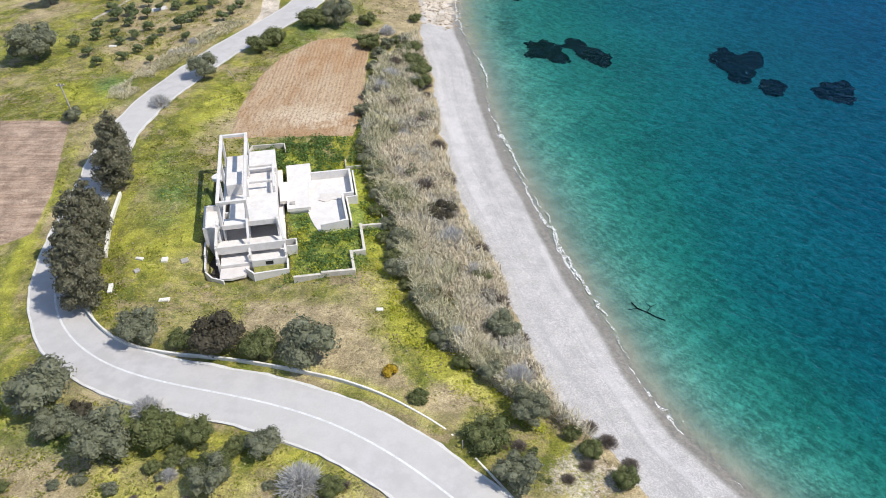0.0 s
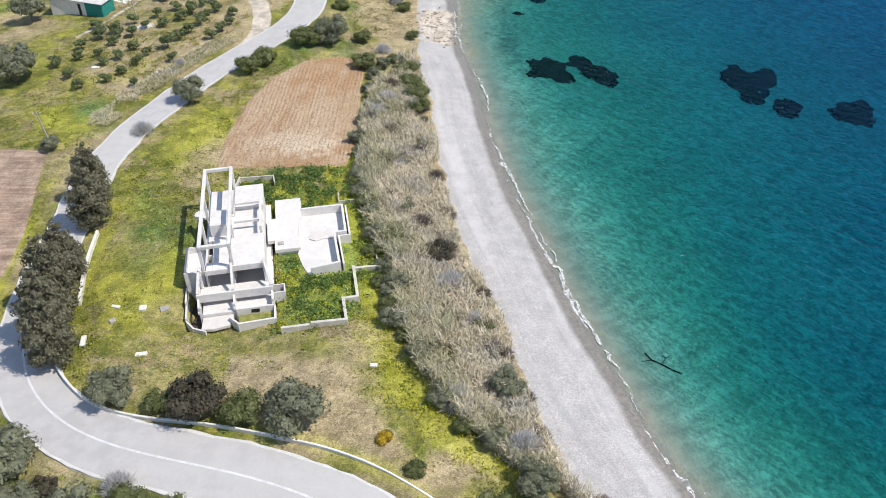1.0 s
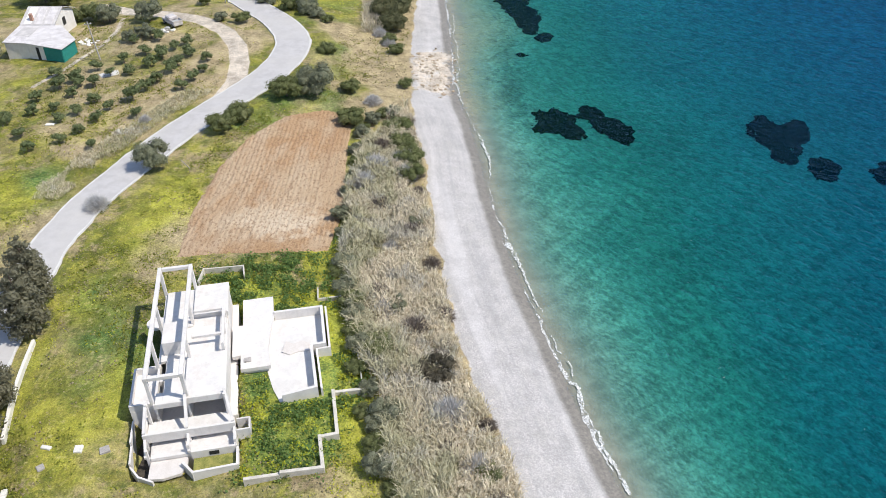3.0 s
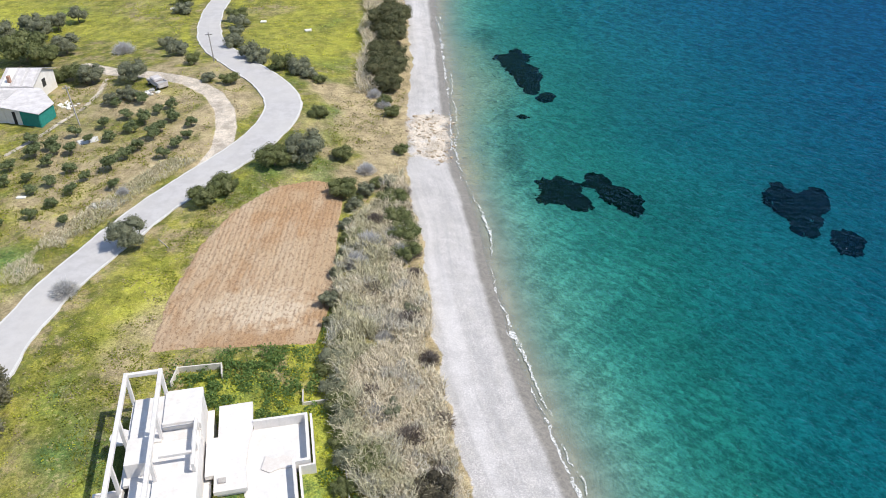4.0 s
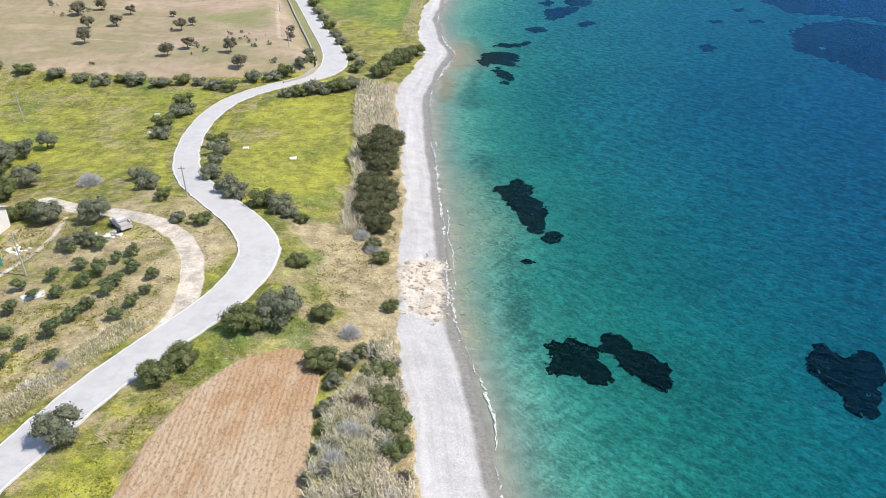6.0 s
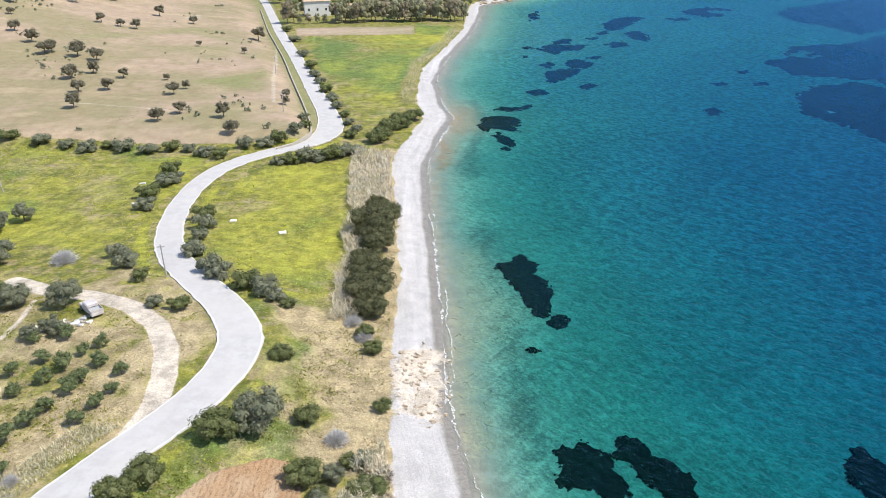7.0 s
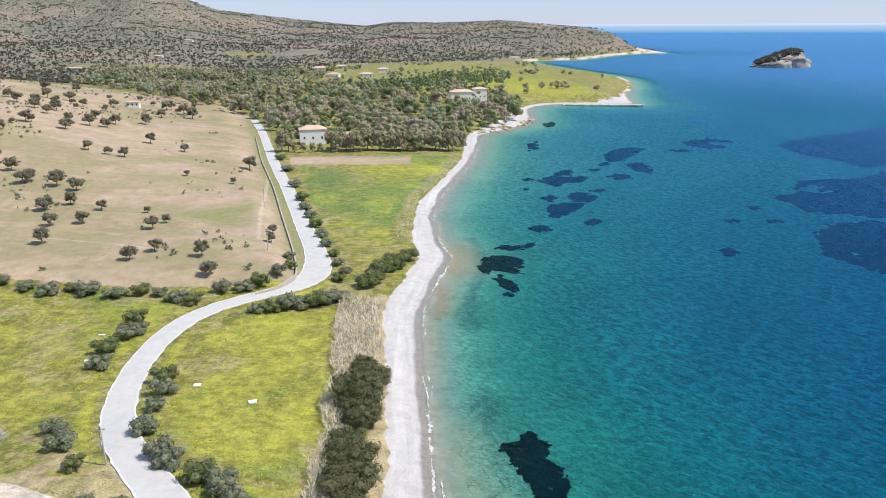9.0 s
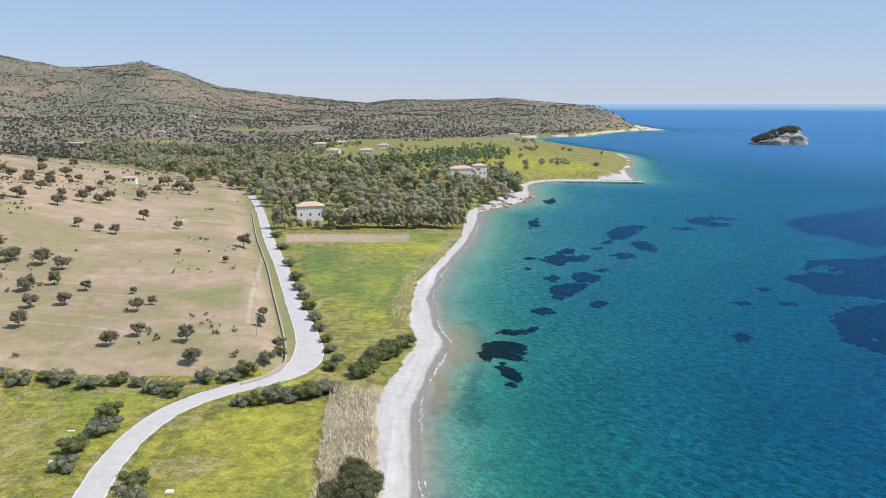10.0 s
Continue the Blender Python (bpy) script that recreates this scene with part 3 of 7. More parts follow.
def reed_width(y):
    return np.interp(y, [p[0] for p in REED_W], [p[1] for p in REED_W])


def dry_corner(x, y):
    """Trodden dry ground between the road, the beach and the cottage's track."""
    a = soft([(-28, 162), (-8, 160), (-7, 124), (-17, 128), (-25, 140)], x, y, 5)
    b = soft([(-31, 150), (-40, 168), (-52, 172), (-56, 164), (-41, 150), (-34, 136)], x, y, 5)
    return np.maximum(a, b)


def bare_south(x, y):
    return soft(BARE_SOUTH, x + 1.5 * patchy(x, y, 4.5, 0.6), y + 1.5 * patchy(x, y, 5.1, 1.7), 5)


def build_ground():
    xs = spread(-72, 30, 0.62, -2600, 4000, 1.05, 200)
    ys = np.union1d(spread(24, 270, 0.66, -120, 4850, 1.03), np.arange(630, 690, 4))
    X, Y = np.meshgrid(xs, ys)
    Z = ground_z(X, Y)
    d = shore_distance(X, Y)
    n2 = waves2(X, Y, 3.1, 0.4) * 0.5 + waves2(X, Y, 1.3, 2.2) * 0.3
    # soil heaped a little, ditches dry; the road's bed is cut level under the road
    Z = Z + np.where(d > 12, 0.07 * n2 * step01(3.5, 6.0, line_distance(ROAD, X, Y)), np.where(d > 0, 0.03 * n2, 0))
    rd = line_distance([tuple(p[:2]) for p in smooth_line(ROAD, 3)], X, Y)
    near_road = (rd < 7.5) & (Y < 300)
    rl = smooth_line(ROAD, 1.0)
    level = ground_z(np.array([p[0] for p in rl]), np.array([p[1] for p in rl]))
    level = np.convolve(np.pad(level, 6, mode="edge"), np.ones(13) / 13, mode="valid")
    px, py = X[near_road], Y[near_road]
    which = np.concatenate([np.argmin((a[:, None] - np.array([p[0] for p in rl])) ** 2 + (b[:, None] - np.array([p[1] for p in rl])) ** 2, 1) for a, b in zip(np.array_split(px, 12), np.array_split(py, 12))])
    Z[near_road] += (level[which] - 0.02 - Z[near_road]) * step01(7.5, 4.2, rd[near_road])
    Z = np.where(rd < 4.6, Z - 0.05 * step01(4.6, 3.6, rd), Z)
    u, v = (X + 24) * 0.9724 + (Y - 62) * 0.2334, -(X + 24) * 0.2334 + (Y - 62) * 0.9724
    dug = ((u > -0.5) & (u < 7.6) & (v > 1.4) & (v < 20.3)) | ((u > 7.4) & (u < 8.5) & (v > 12.4) & (v < 20.0))
    Z = np.where(dug, np.minimum(Z, 0.7), Z)
    for poly in (FIELD,):
        Z = Z - 0.12 * step01(-0.3, 0.6, edge_distance(poly, X, Y))
    rows, cols = len(ys), len(xs)
    idx = np.arange(rows * cols).reshape(rows, cols)
    quads = np.stack([idx[:-1, :-1], idx[:-1, 1:], idx[1:, 1:], idx[1:, :-1]], -1).reshape(-1, 4)
    me = quick_mesh("ground", np.stack([X, Y, Z], -1).reshape(-1, 3), quads, M_GROUND, True)
    vx = np.interp(Y, [p[1] for p in VEG], [p[0] for p in VEG])
    beach = np.clip(0.5 + (X - vx + 0.5 * patchy(X, Y, 3.74, 0.8)) / 1.6, 0, 1) * (Y < 700)
    beach = np.where(Y > 610, np.clip(1.4 - d / np.where((X > 90) & (Y < 720), 16, 6), 0, 1) * (d > 0) * (Y < 760), beach)
    rocks = soft(ROCKS, X + 0.9 * patchy(X, Y, 3.4, 0.4), Y + 1.2 * patchy(X, Y, 4.42, 1.4), 3.0)
    beach = beach * (1 - 0.62 * rocks)
    tan = np.maximum(soft(TAN_FIELD, X, Y, 3), soft(STRIP, X, Y, 1.5))
    soil = np.maximum.reduce([np.clip(2.0 - line_distance(TRACK, X, Y), 0, 1), np.clip(0.9 - line_distance(PATH_WEST, X, Y), 0, 1), rocks * 0.8, 0.52 * soft(ASH, X, Y, 10), 0.44 * soft(STRIP, X, Y, 2.0), 0.5 * np.clip(1.2 - line_distance(FOOTPATH, X, Y) / 0.5, 0, 1),
                               0.55 * np.clip(1.3 - np.abs(line_distance(FIELD_PATH, X, Y)) / 0.9, 0, 1), 0.5 * np.clip(1.4 - line_distance(WALL_PATH, X, Y) / 1.4, 0, 1),
                               0.5 * soft(SLOPE, X, Y, 3), (Y > 1330) * (d > 0) * np.maximum(np.clip(1.3 - d / 16, 0, 1), step01(290, 325, X)), 0.9 * (Y > 690) * (Y < 1330) * np.clip(1.2 - d / 6, 0, 1) * (d > 0)])
    yel = np.maximum.reduce([soft(MEADOW, X, Y, 6) * (0.52 + 0.32 * patchy(X, Y, 15.3, 0.6)), soft(MEADOW_WEST, X, Y, 6) * (0.42 + 0.28 * patchy(X, Y, 18.7, 1.9)), soft(MEADOW_NORTH, X, Y, 8) * (0.35 + 0.30 * patchy(X, Y, 20.4, 2.9))])
    near = (Y < 165) * step01(3, 7, rd) * (d > 8)
    yel = np.maximum(yel, near * (0.14 + 0.46 * patchy(X, Y, 8.6, 1.1) + 0.22 * patchy(X, Y, 3.4, 0.2)) * (1 - 0.8 * np.maximum(bare_south(X, Y), 0.9 * dry_corner(X, Y))))
    yel = np.maximum(yel, np.exp(-((rd - 4.6) / 1.3) ** 2) * (0.42 + 0.3 * patchy(X, Y, 13.6, 0.3)) * (Y < 250))
    belt = np.clip(1.2 - np.abs(vx - X - reed_width(Y) - 2.2 - 1.6 * patchy(X, Y, 10.2, 0.5)) / 3.0, 0, 1) * (Y < 96) * (Y > 45)
    yel = np.maximum(yel, belt * (0.78 + 0.3 * patchy(X, Y, 4.08, 0.9)))
    garden = soft([(-26, 89), (-21.9, 89.7), (-13.6, 86.6), (-10.4, 86), (-7.3, 73), (-9.4, 64), (-16, 62.7), (-17, 68), (-20, 80)], X, Y, 2)
    yel = np.maximum(yel, garden * (0.40 + 0.35 * patchy(X, Y, 6.8, 2.5)))
    far_plain = step01(440, 520, Y) * (d > 0)
    yel = np.maximum(yel, far_plain * step01(1, 0.4, np.abs(X - 60) / 160) * step01(640, 720, Y) * 0.55 * (0.7 + 0.5 * patchy(X, Y, 102, 0.5)))
    yel = yel * np.clip((vx - X - 1.2) / 2, 0, 1)
    yel = np.clip(yel, 0, 1) * (1 - tan) * (1 - beach)
    dry = np.clip(0.20 + 0.55 * patchy(X, Y, 17.4, 2.4) + 0.38 * patchy(X, Y, 6.8, 0.9), 0, 1) * (Y < 165)
    dry = np.maximum(dry, bare_south(X, Y) * (0.72 + 0.35 * patchy(X, Y, 5.3, 0.3)))
    orchard = soft([(-33.5, 132), (-38, 150), (-55, 160), (-70, 158), (-58, 118), (-46, 108), (-40, 122)], X, Y, 4)
    dry = np.maximum(dry, np.clip(0.75 - np.abs(line_distance([(-37, 150), (-42, 136), (-46, 118)], X, Y) - 1) / 5, 0, 1))
    dry = np.maximum(dry, dry_corner(X, Y) * (0.62 + 0.42 * patchy(X, Y, 6.8, 0.3)))
    dry = np.maximum(dry, soft([(-60, 42), (10, 38), (10, 10), (-60, 10)], X, Y, 5) * (0.6 + 0.25 * patchy(X, Y, 8.5, 1.3)))
    dry = np.maximum(dry, np.clip(1.3 - np.abs(vx - X - 1.0) / 2.4, 0, 1) * (Y < 240) * (0.75 + 0.3 * patchy(X, Y, 2.5, 0.2)))
    dry = np.maximum(dry, orchard * (0.55 + 0.4 * patchy(X, Y, 7.2, 0.8)))
    dry = dry * (1 - garden)
    dry = dry * (1 - 0.7 * np.maximum(soft(MEADOW, X, Y, 4), soft(MEADOW_WEST, X, Y, 4)))
    lush = np.maximum.reduce([garden * (0.75 - 0.5 * patchy(X, Y, 6.8, 2.5)), orchard * (0.12 + 0.35 * patchy(X, Y, 9.3, 0.1)), belt * 0.3, soft(MEADOW_NORTH, X, Y, 5) * (0.42 + 0.42 * patchy(X, Y, 27.2, 1.0)), (d > 14) * (0.16 + 0.40 * patchy(X, Y, 13.6, 3.3)), np.maximum(soft(MEADOW, X, Y, 4), soft(MEADOW_WEST, X, Y, 4)) * (0.30 + 0.25 * patchy(X, Y, 22.1, 0.9))])
    lush = np.clip(lush, 0, 1) * (1 - tan)
    lush = np.maximum(lush, tan * np.maximum.reduce([np.clip(0.10 + 0.55 * patchy(X, Y, 60, 2.2), 0, 0.5), soft(FIELD_GREEN, X + 3 * patchy(X, Y, 8.5, 0.3), Y, 16) * 0.95, np.clip(1.2 - line_distance(FIELD_DIP, X, Y) / 9, 0, 1) * 0.55, np.clip(1.1 - (rd - 3) / 7, 0, 1) * 0.8]))
    lush = lush * (1 - soft(STRIP, X, Y, 2))
    r = np.hypot(X, Y - 88)
    scrub = step01(900, 1150, r) * (d > 0) * step01(-20, 60, d)
    scrub = np.maximum(scrub, step01(620, 760, Y) * step01(-140, -260, X))
    for cx, cy, rx, ry in HILL_MEADOWS:
        hit = np.clip(1.6 - 1.2 * np.hypot((X - cx) / rx, (Y - cy) / ry) + 0.3 * patchy(X, Y, 28.9, 0.4), 0, 1)
        scrub, tan = scrub * (1 - hit), tan * (1 - hit)
        lush, yel = np.maximum(lush, hit * 0.25), np.maximum(yel, hit * 0.2)
    bed = np.clip(1 - np.abs(-d - 9) / 9, 0, 1) * np.clip(soft([(-6, 126), (14, 126), (16, 200), (-8, 205)], X, Y, 12) + soft([(-14, 225), (6, 225), (8, 300), (-14, 300)], X, Y, 10), 0, 1) * 0.9
    shelf = bed_cover(SHELVES, X, Y, 4)
    cobbles = bed_cover(COBBLES, X, Y, 6)
    for name, chans in (("cover_c", (cobbles, shelf, soft(FIELD_WEST, X, Y, 0.8), shelf * 0 + 1)), ("cover_a", (beach, tan, soil, yel)), ("cover_b", (dry, lush, scrub, bed))):
        at = me.attributes.new(name, "FLOAT_COLOR", "POINT")
        at.data.foreach_set("color", np.stack(chans, -1).astype(np.float32).ravel())
    at = me.attributes.new("shore", "FLOAT", "POINT")
    at.data.foreach_set("value", d.astype(np.float32).ravel())
    ob = new("ground", me)
    return tagged(ob, "rough coastal ground of grass, yellow flowers, pebble beach and bare hills", "ground", "", "structure")


def build_sea():
    xs = spread(-16, 90, 1.8, -40, 4300, 1.05, 300)
    ys = spread(20, 330, 2.0, -150, 4880, 1.045, 120)
    X, Y = np.meshgrid(xs, ys)
    d = -shore_distance(X, Y)
    depth = np.interp(d + 1.8 * patchy(X, Y, 9, 0.3) * step01(2, 14, d), [0, 1.2, 3.5, 8, 14, 22, 40, 70, 110, 220, 600], [0.0, 0.2, 1.1, 2.5, 3.8, 4.8, 5.9, 7.5, 8.6, 9.2, 9.6])
    depth = depth * np.interp(Y, [60, 110, 170, 240, 300, 400], [1.32, 1.08, 1.0, 0.92, 0.74, 0.54])
    depth = depth * (1 - 0.5 * bed_cover(SHELVES, X, Y, 5)) * (1 - 0.42 * bed_cover(COBBLES, X, Y, 8))
    open_sea = np.clip(np.interp(d, [25, 60, 120, 300], [0, 0.04, 0.09, 0.30]) + np.interp(Y, [130, 200, 300, 600, 1000], [0, 0.09, 0.17, 0.25, 0.5]), 0, 0.92) * step01(6, 34, d)
    rows, cols = X.shape
    idx = np.arange(rows * cols).reshape(rows, cols)
    quads = np.stack([idx[:-1, :-1], idx[:-1, 1:], idx[1:, 1:], idx[1:, :-1]], -1).reshape(-1, 4)
    keep = (d.ravel()[quads] > -6).any(1)
    verts = np.stack([X, Y, np.zeros_like(X)], -1).reshape(-1, 3)
    used = np.unique(quads[keep])
    remap = np.full(len(verts), -1)
    remap[used] = np.arange(len(used))
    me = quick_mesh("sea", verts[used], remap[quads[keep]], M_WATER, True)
    at = me.attributes.new("depth", "FLOAT", "POINT")
    at.data.foreach_set("value", depth.ravel()[used].astype(np.float32))
    at = me.attributes.new("open_sea", "FLOAT", "POINT")
    at.data.foreach_set("value", open_sea.ravel()[used].astype(np.float32))
    return tagged(new("sea", me), "clear turquoise sea deepening to blue, lightly rippled", "sea", "", "structure")


ground = build_ground()
sea = build_sea()


# ---- roads ----
def ribbon(line, offsets, heights, material, name, lift=0.0):
    """A strip along a line: cross-section by offsets to the right and heights above the ground."""
    verts, n = [], len(offsets)
    pts = [Vector(p) for p in line]
    base = ground_z(np.array([p.x for p in pts]), np.array([p.y for p in pts]))
    base = np.convolve(np.pad(base, 6, mode="edge"), np.ones(13) / 13, mode="valid")
    for k, p in enumerate(pts):
        t = (pts[min(k + 1, len(pts) - 1)] - pts[max(k - 1, 0)])
        side = Vector((t.y, -t.x, 0)).normalized()
        for o, h in zip(offsets, heights):
            q = p + side * o
            verts.append((q.x, q.y, base[k] + h + lift))
    faces = []
    for k in range(len(pts) - 1):
        for j in range(n - 1):
            a = k * n + j
            faces.append((a, a + 1, a + n + 1, a + n))
    return quick_mesh(name, np.array(verts), np.array(faces), material)


def gz(x, y):
    return float(ground_z(np.array([x]), np.array([y]))[0])


ROAD_HALF = [3.1, 3.1, 3.1, 3.1, 3.1, 3.1, 3.1, 3.05, 3.0, 2.9, 2.8, 2.6, 2.5, 2.4, 2.3, 2.2, 2.2, 2.2, 2.3, 2.35, 2.45, 2.5, 2.5, 2.6, 2.7, 2.75, 2.75, 2.6, 2.4, 2.35, 2.25, 2.15, 2.1, 2.15, 2.2, 2.3, 2.4, 3.0, 3.3, 2.6, 2.2, 2.0, 1.9, 1.8, 2.0]
road_line = np.array([tuple(p) for p in smooth_line([(a[0], a[1], h) for a, h in zip(ROAD, ROAD_HALF)], 1.0)])
for _ in range(2):
    road_line = np.stack([np.convolve(np.pad(c, 4, mode="reflect", reflect_type="odd"), np.ones(9) / 9, mode="valid") for c in road_line.T], 1)
road_line = [Vector(p) for p in road_line]


def road_strip(name, offsets, heights, material, first=0, last=None, wobble=0.0):
    """A strip along the road: offsets are shares of the half width plus metres."""
    rng = np.random.default_rng(5)
    pts = road_line
    base = ground_z(np.array([p.x for p in pts]), np.array([p.y for p in pts]))
    base = np.convolve(np.pad(base, 6, mode="edge"), np.ones(13) / 13, mode="valid")
    verts, n = [], len(offsets)
    last = len(pts) if last is None else last
    ragged = np.convolve(rng.normal(0, wobble, len(pts) * 2 + 4), np.ones(3) / 1.7, mode="same")
    for k in range(first, last):
        p = pts[k]
        t = pts[min(k + 1, len(pts) - 1)] - pts[max(k - 1, 0)]
        side = Vector((t.y, -t.x, 0)).normalized()
        for j, ((share, off), h) in enumerate(zip(offsets, heights)):
            o = share * p.z + off
            if wobble and abs(share) > 0.9:
                o += ragged[2 * k + (j > n / 2)]
            verts.append((p.x + side.x * o, p.y + side.y * o, base[k] + h))
    faces = [(a, a + 1, a + n + 1, a + n) for k in range(last - first - 1) for a in range(k * n, k * n + n - 1)]
    return quick_mesh(name, np.array(verts), np.array(faces), material)


road = part("road", road_strip("road", ((-1, -0.35), (-1, -0.12), (-1, 0), (0, 0), (1, 0), (1, 0.12), (1, 0.35)), (-0.4, 0.05, 0.07, 0.12, 0.07, 0.05, -0.4), M_ROAD, 0, None, 0.10), None)
tagged(road, "narrow sun-bleached pale asphalt coast road with crumbling edges", "road", "", "structure")
for share in (-1, 1):
    a, b = (-0.16, 0.08) if share < 0 else (-0.08, 0.16)
    edge = part("road_edge", road_strip("road_edge", ((share, a), (share, (a + b) / 2), (share, b)), (0.078, 0.085, 0.078), M_SHOULDER, 0, None, 0.06), None)
    tagged(edge, "rough pale concrete strip along the road's edge", "road edge", "", "structure")
line = part("centre_line", road_strip("centre_line", ((0, -0.1), (0, 0.0), (0, 0.1)), (0.124, 0.126, 0.124), M_LINE, 0, 138), None)
tagged(line, "worn white centre line on pale asphalt", "road marking", "", "structure")


def low_wall(name, pts, width, height, material, label, category, sink=0.4, gap=1.0, kind="structure"):
    """A wall along a line, its top following the ground."""
    line = [Vector(p) for p in smooth_line(pts, gap)]
    base = ground_z(np.array([p.x for p in line]), np.array([p.y for p in line]))
    verts = []
    for k, p in enumerate(line):
        t = line[min(k + 1, len(line) - 1)] - line[max(k - 1, 0)]
        side = Vector((t.y, -t.x, 0)).normalized() * width / 2
        for s, h in ((-1, -sink), (-1, height - 0.03), (-0.8, height), (0.8, height), (1, height - 0.03), (1, -sink)):
            verts.append((p.x + side.x * s, p.y + side.y * s, base[k] + h))
    n = 6
    faces = [(a, a + 1, a + n + 1, a + n) for k in range(len(line) - 1) for a in range(k * n, k * n + n - 1)]
    me = mesh_from(name, verts, faces + [(5, 4, 3, 2, 1, 0), tuple(range(len(verts) - 6, len(verts)))], material)
    return tagged(part(name, me, material), label, category, "", kind)


low_wall("road_parapet", [(14, 28.5), (8.6, 34.6), (6.4, 37.4), (4.4, 39.8), (2.5, 42.0), (0.9, 43.6), (-1.6, 45.2), (-4.7, 46.8), (-8.6, 48.2), (-11.6, 48.9), (-14.8, 49.6), (-19.2, 50.4), (-24.6, 51.0), (-28.0, 51.8), (-30.9, 53.2), (-33.6, 55.5), (-35.1, 57.2)],
         0.18, 0.36, M_KERB, "low whitewashed concrete parapet along the outer bend of the road", "parapet")
low_wall("road_parapet", [(-36.6, 66), (-38.3, 72), (-39.4, 78)], 0.3, 0.35, M_KERB, "low whitewashed concrete parapet under roadside conifers", "parapet")
low_wall("field_wall", [(-44.2, 240.2), (-40.4, 243.6), (-38.4, 249), (-39.0, 256), (-43.6, 274), (-55, 312), (-68, 356), (-86, 412), (-106, 480)], 0.35, 0.55, M_STONEWALL, "long low stone wall between the road and the bare field", "wall")


# ---- the unfinished villa ----
villa = empty("unfinished_villa", pose(-24.0, 62.0, 2.0, 0, 0, 13.5), "unfinished white concrete villa, bare frame of beams and flat roofs", "house")


def block(name, u0, u1, v0, v1, z0, z1, material=None, label="", parent=None, bevel=0.03):
    return part(name, a_box(u0, u1, v0, v1, z0 - 2.0, z1 - 2.0, bevel), material or M_CONC, parent or villa, label)


def prism(name, pts, z0, z1, material, label="", parent=None):
    """An upright slab over a polygon."""
    bm = bmesh.new()
    lo = [bm.verts.new((x, y, z0 - 2.0)) for x, y in pts]
    hi = [bm.verts.new((x, y, z1 - 2.0)) for x, y in pts]
    bm.faces.new(hi)
    bm.faces.new(lo[::-1])
    for k in range(len(pts)):
        j = (k + 1) % len(pts)
        bm.faces.new((lo[k], lo[j], hi[j], hi[k]))
    bmesh.ops.recalc_face_normals(bm, faces=bm.faces)
    return part(name, bm, material, parent or villa, label)


def wall_run(name, pts, width, z0, z1, material=None, label=""):
    """Straight walls along a run of corners, each a part of its own."""
    for k, ((ax, ay), (bx, by)) in enumerate(zip(pts[:-1], pts[1:])):
        d = Vector((bx - ax, by - ay, 0))
        q = d.normalized() * width / 2
        s = Vector((-q.y, q.x, 0))
        a, b = Vector((ax, ay, 0)) - q * (0.98 - 0.012 * k), Vector((bx, by, 0)) + q * (0.98 - 0.012 * k)
        prism(name, [(a - s)[:2], (b - s)[:2], (b + s)[:2], (a + s)[:2]], z0, z1 - 0.004 * k, material or M_CONC, label)


# near-black debris colour: the shade inside the pit is painted into it
M_PIT_SHADE = plain("shaded_pit_debris", (0.03, 0.026, 0.022), (0.09, 0.075, 0.06), 0.5, 0.9, 0.5)
# footing and floor
block("floor_slab", 1.0, 7.9, 5.8, 20.7, 1.0, 2.95)
block("floor_slab", 0.76, 7.65, 3.96, 5.59, 3.47, 3.75)
block("floor_slab", 0.9, 7.6, 2.51, 5.79, 0.8, 2.75)
block("pit_floor", -0.66, 0.88, 1.3, 6.5, 0.4, 1.3, M_PIT_SHADE, "debris on the side pit's floor, painted near-black for the pit's shade")
# rear rooms: walls and their flat roofs
wall_run("wall", [(1.5, 15.2), (1.5, 20.4), (7.2, 20.4), (7.2, 16.2)], 0.25, 2.95, 5.35)
block("roof_slab", 4.25, 7.4, 16.2, 20.65, 5.36, 5.95)
block("roof_slab", 1.65, 4.24, 15.0, 20.4, 5.36, 5.72)
# middle: lower deck between the frames
block("roof_slab", 1.65, 7.3, 10.9, 15.0, 5.20, 5.55)
block("roof_slab", 4.25, 7.2, 15.004, 16.196, 5.20, 5.55)
block("stair_house", 1.95, 3.7, 11.6, 14.4, 5.552, 7.0)
wall_run("wall", [(1.5, 11.0), (1.5, 15.0)], 0.25, 2.95, 5.2)
wall_run("wall", [(7.2, 5.9), (7.2, 16.0)], 0.2, 2.95, 5.19)
# front roof
block("roof_slab", 4.0, 7.4, 5.75, 10.9, 5.45, 5.90)
block("roof_slab", 2.2, 3.996, 5.75, 10.896, 5.30, 5.62)
block("roof_slab", 1.6, 2.196, 5.75, 7.0, 5.30, 5.62)
block("fascia", 4.0, 7.4, 5.6, 5.746, 5.25, 5.92)
block("fascia", 1.45, 3.996, 5.6, 5.746, 5.1, 5.66)
block("wall", 1.62, 7.1, 8.8, 9.0, 2.95, 5.19)
block("partition", 4.0, 4.2, 6.0, 8.796, 2.95, 5.19)
wall_run("wall", [(1.5, 6.1), (1.5, 10.8)], 0.2, 2.95, 5.19)
# tall frame of beams
for u in (1.4, 4.25):
    block("beam", u - 0.17, u + 0.17, 5.75, 20.8, 8.15, 8.55)
for v in (5.92, 20.62):
    block("beam", 1.574, 4.076, v - 0.16, v + 0.16, 8.17, 8.53)
for u in (1.4, 4.25):
    for v, z0 in ((5.95, 5.15), (10.6, 2.95), (15.4, 2.95), (20.55, 2.95)):
        block("column", u - 0.15, u + 0.15, v - 0.15, v + 0.15, z0, 8.146)
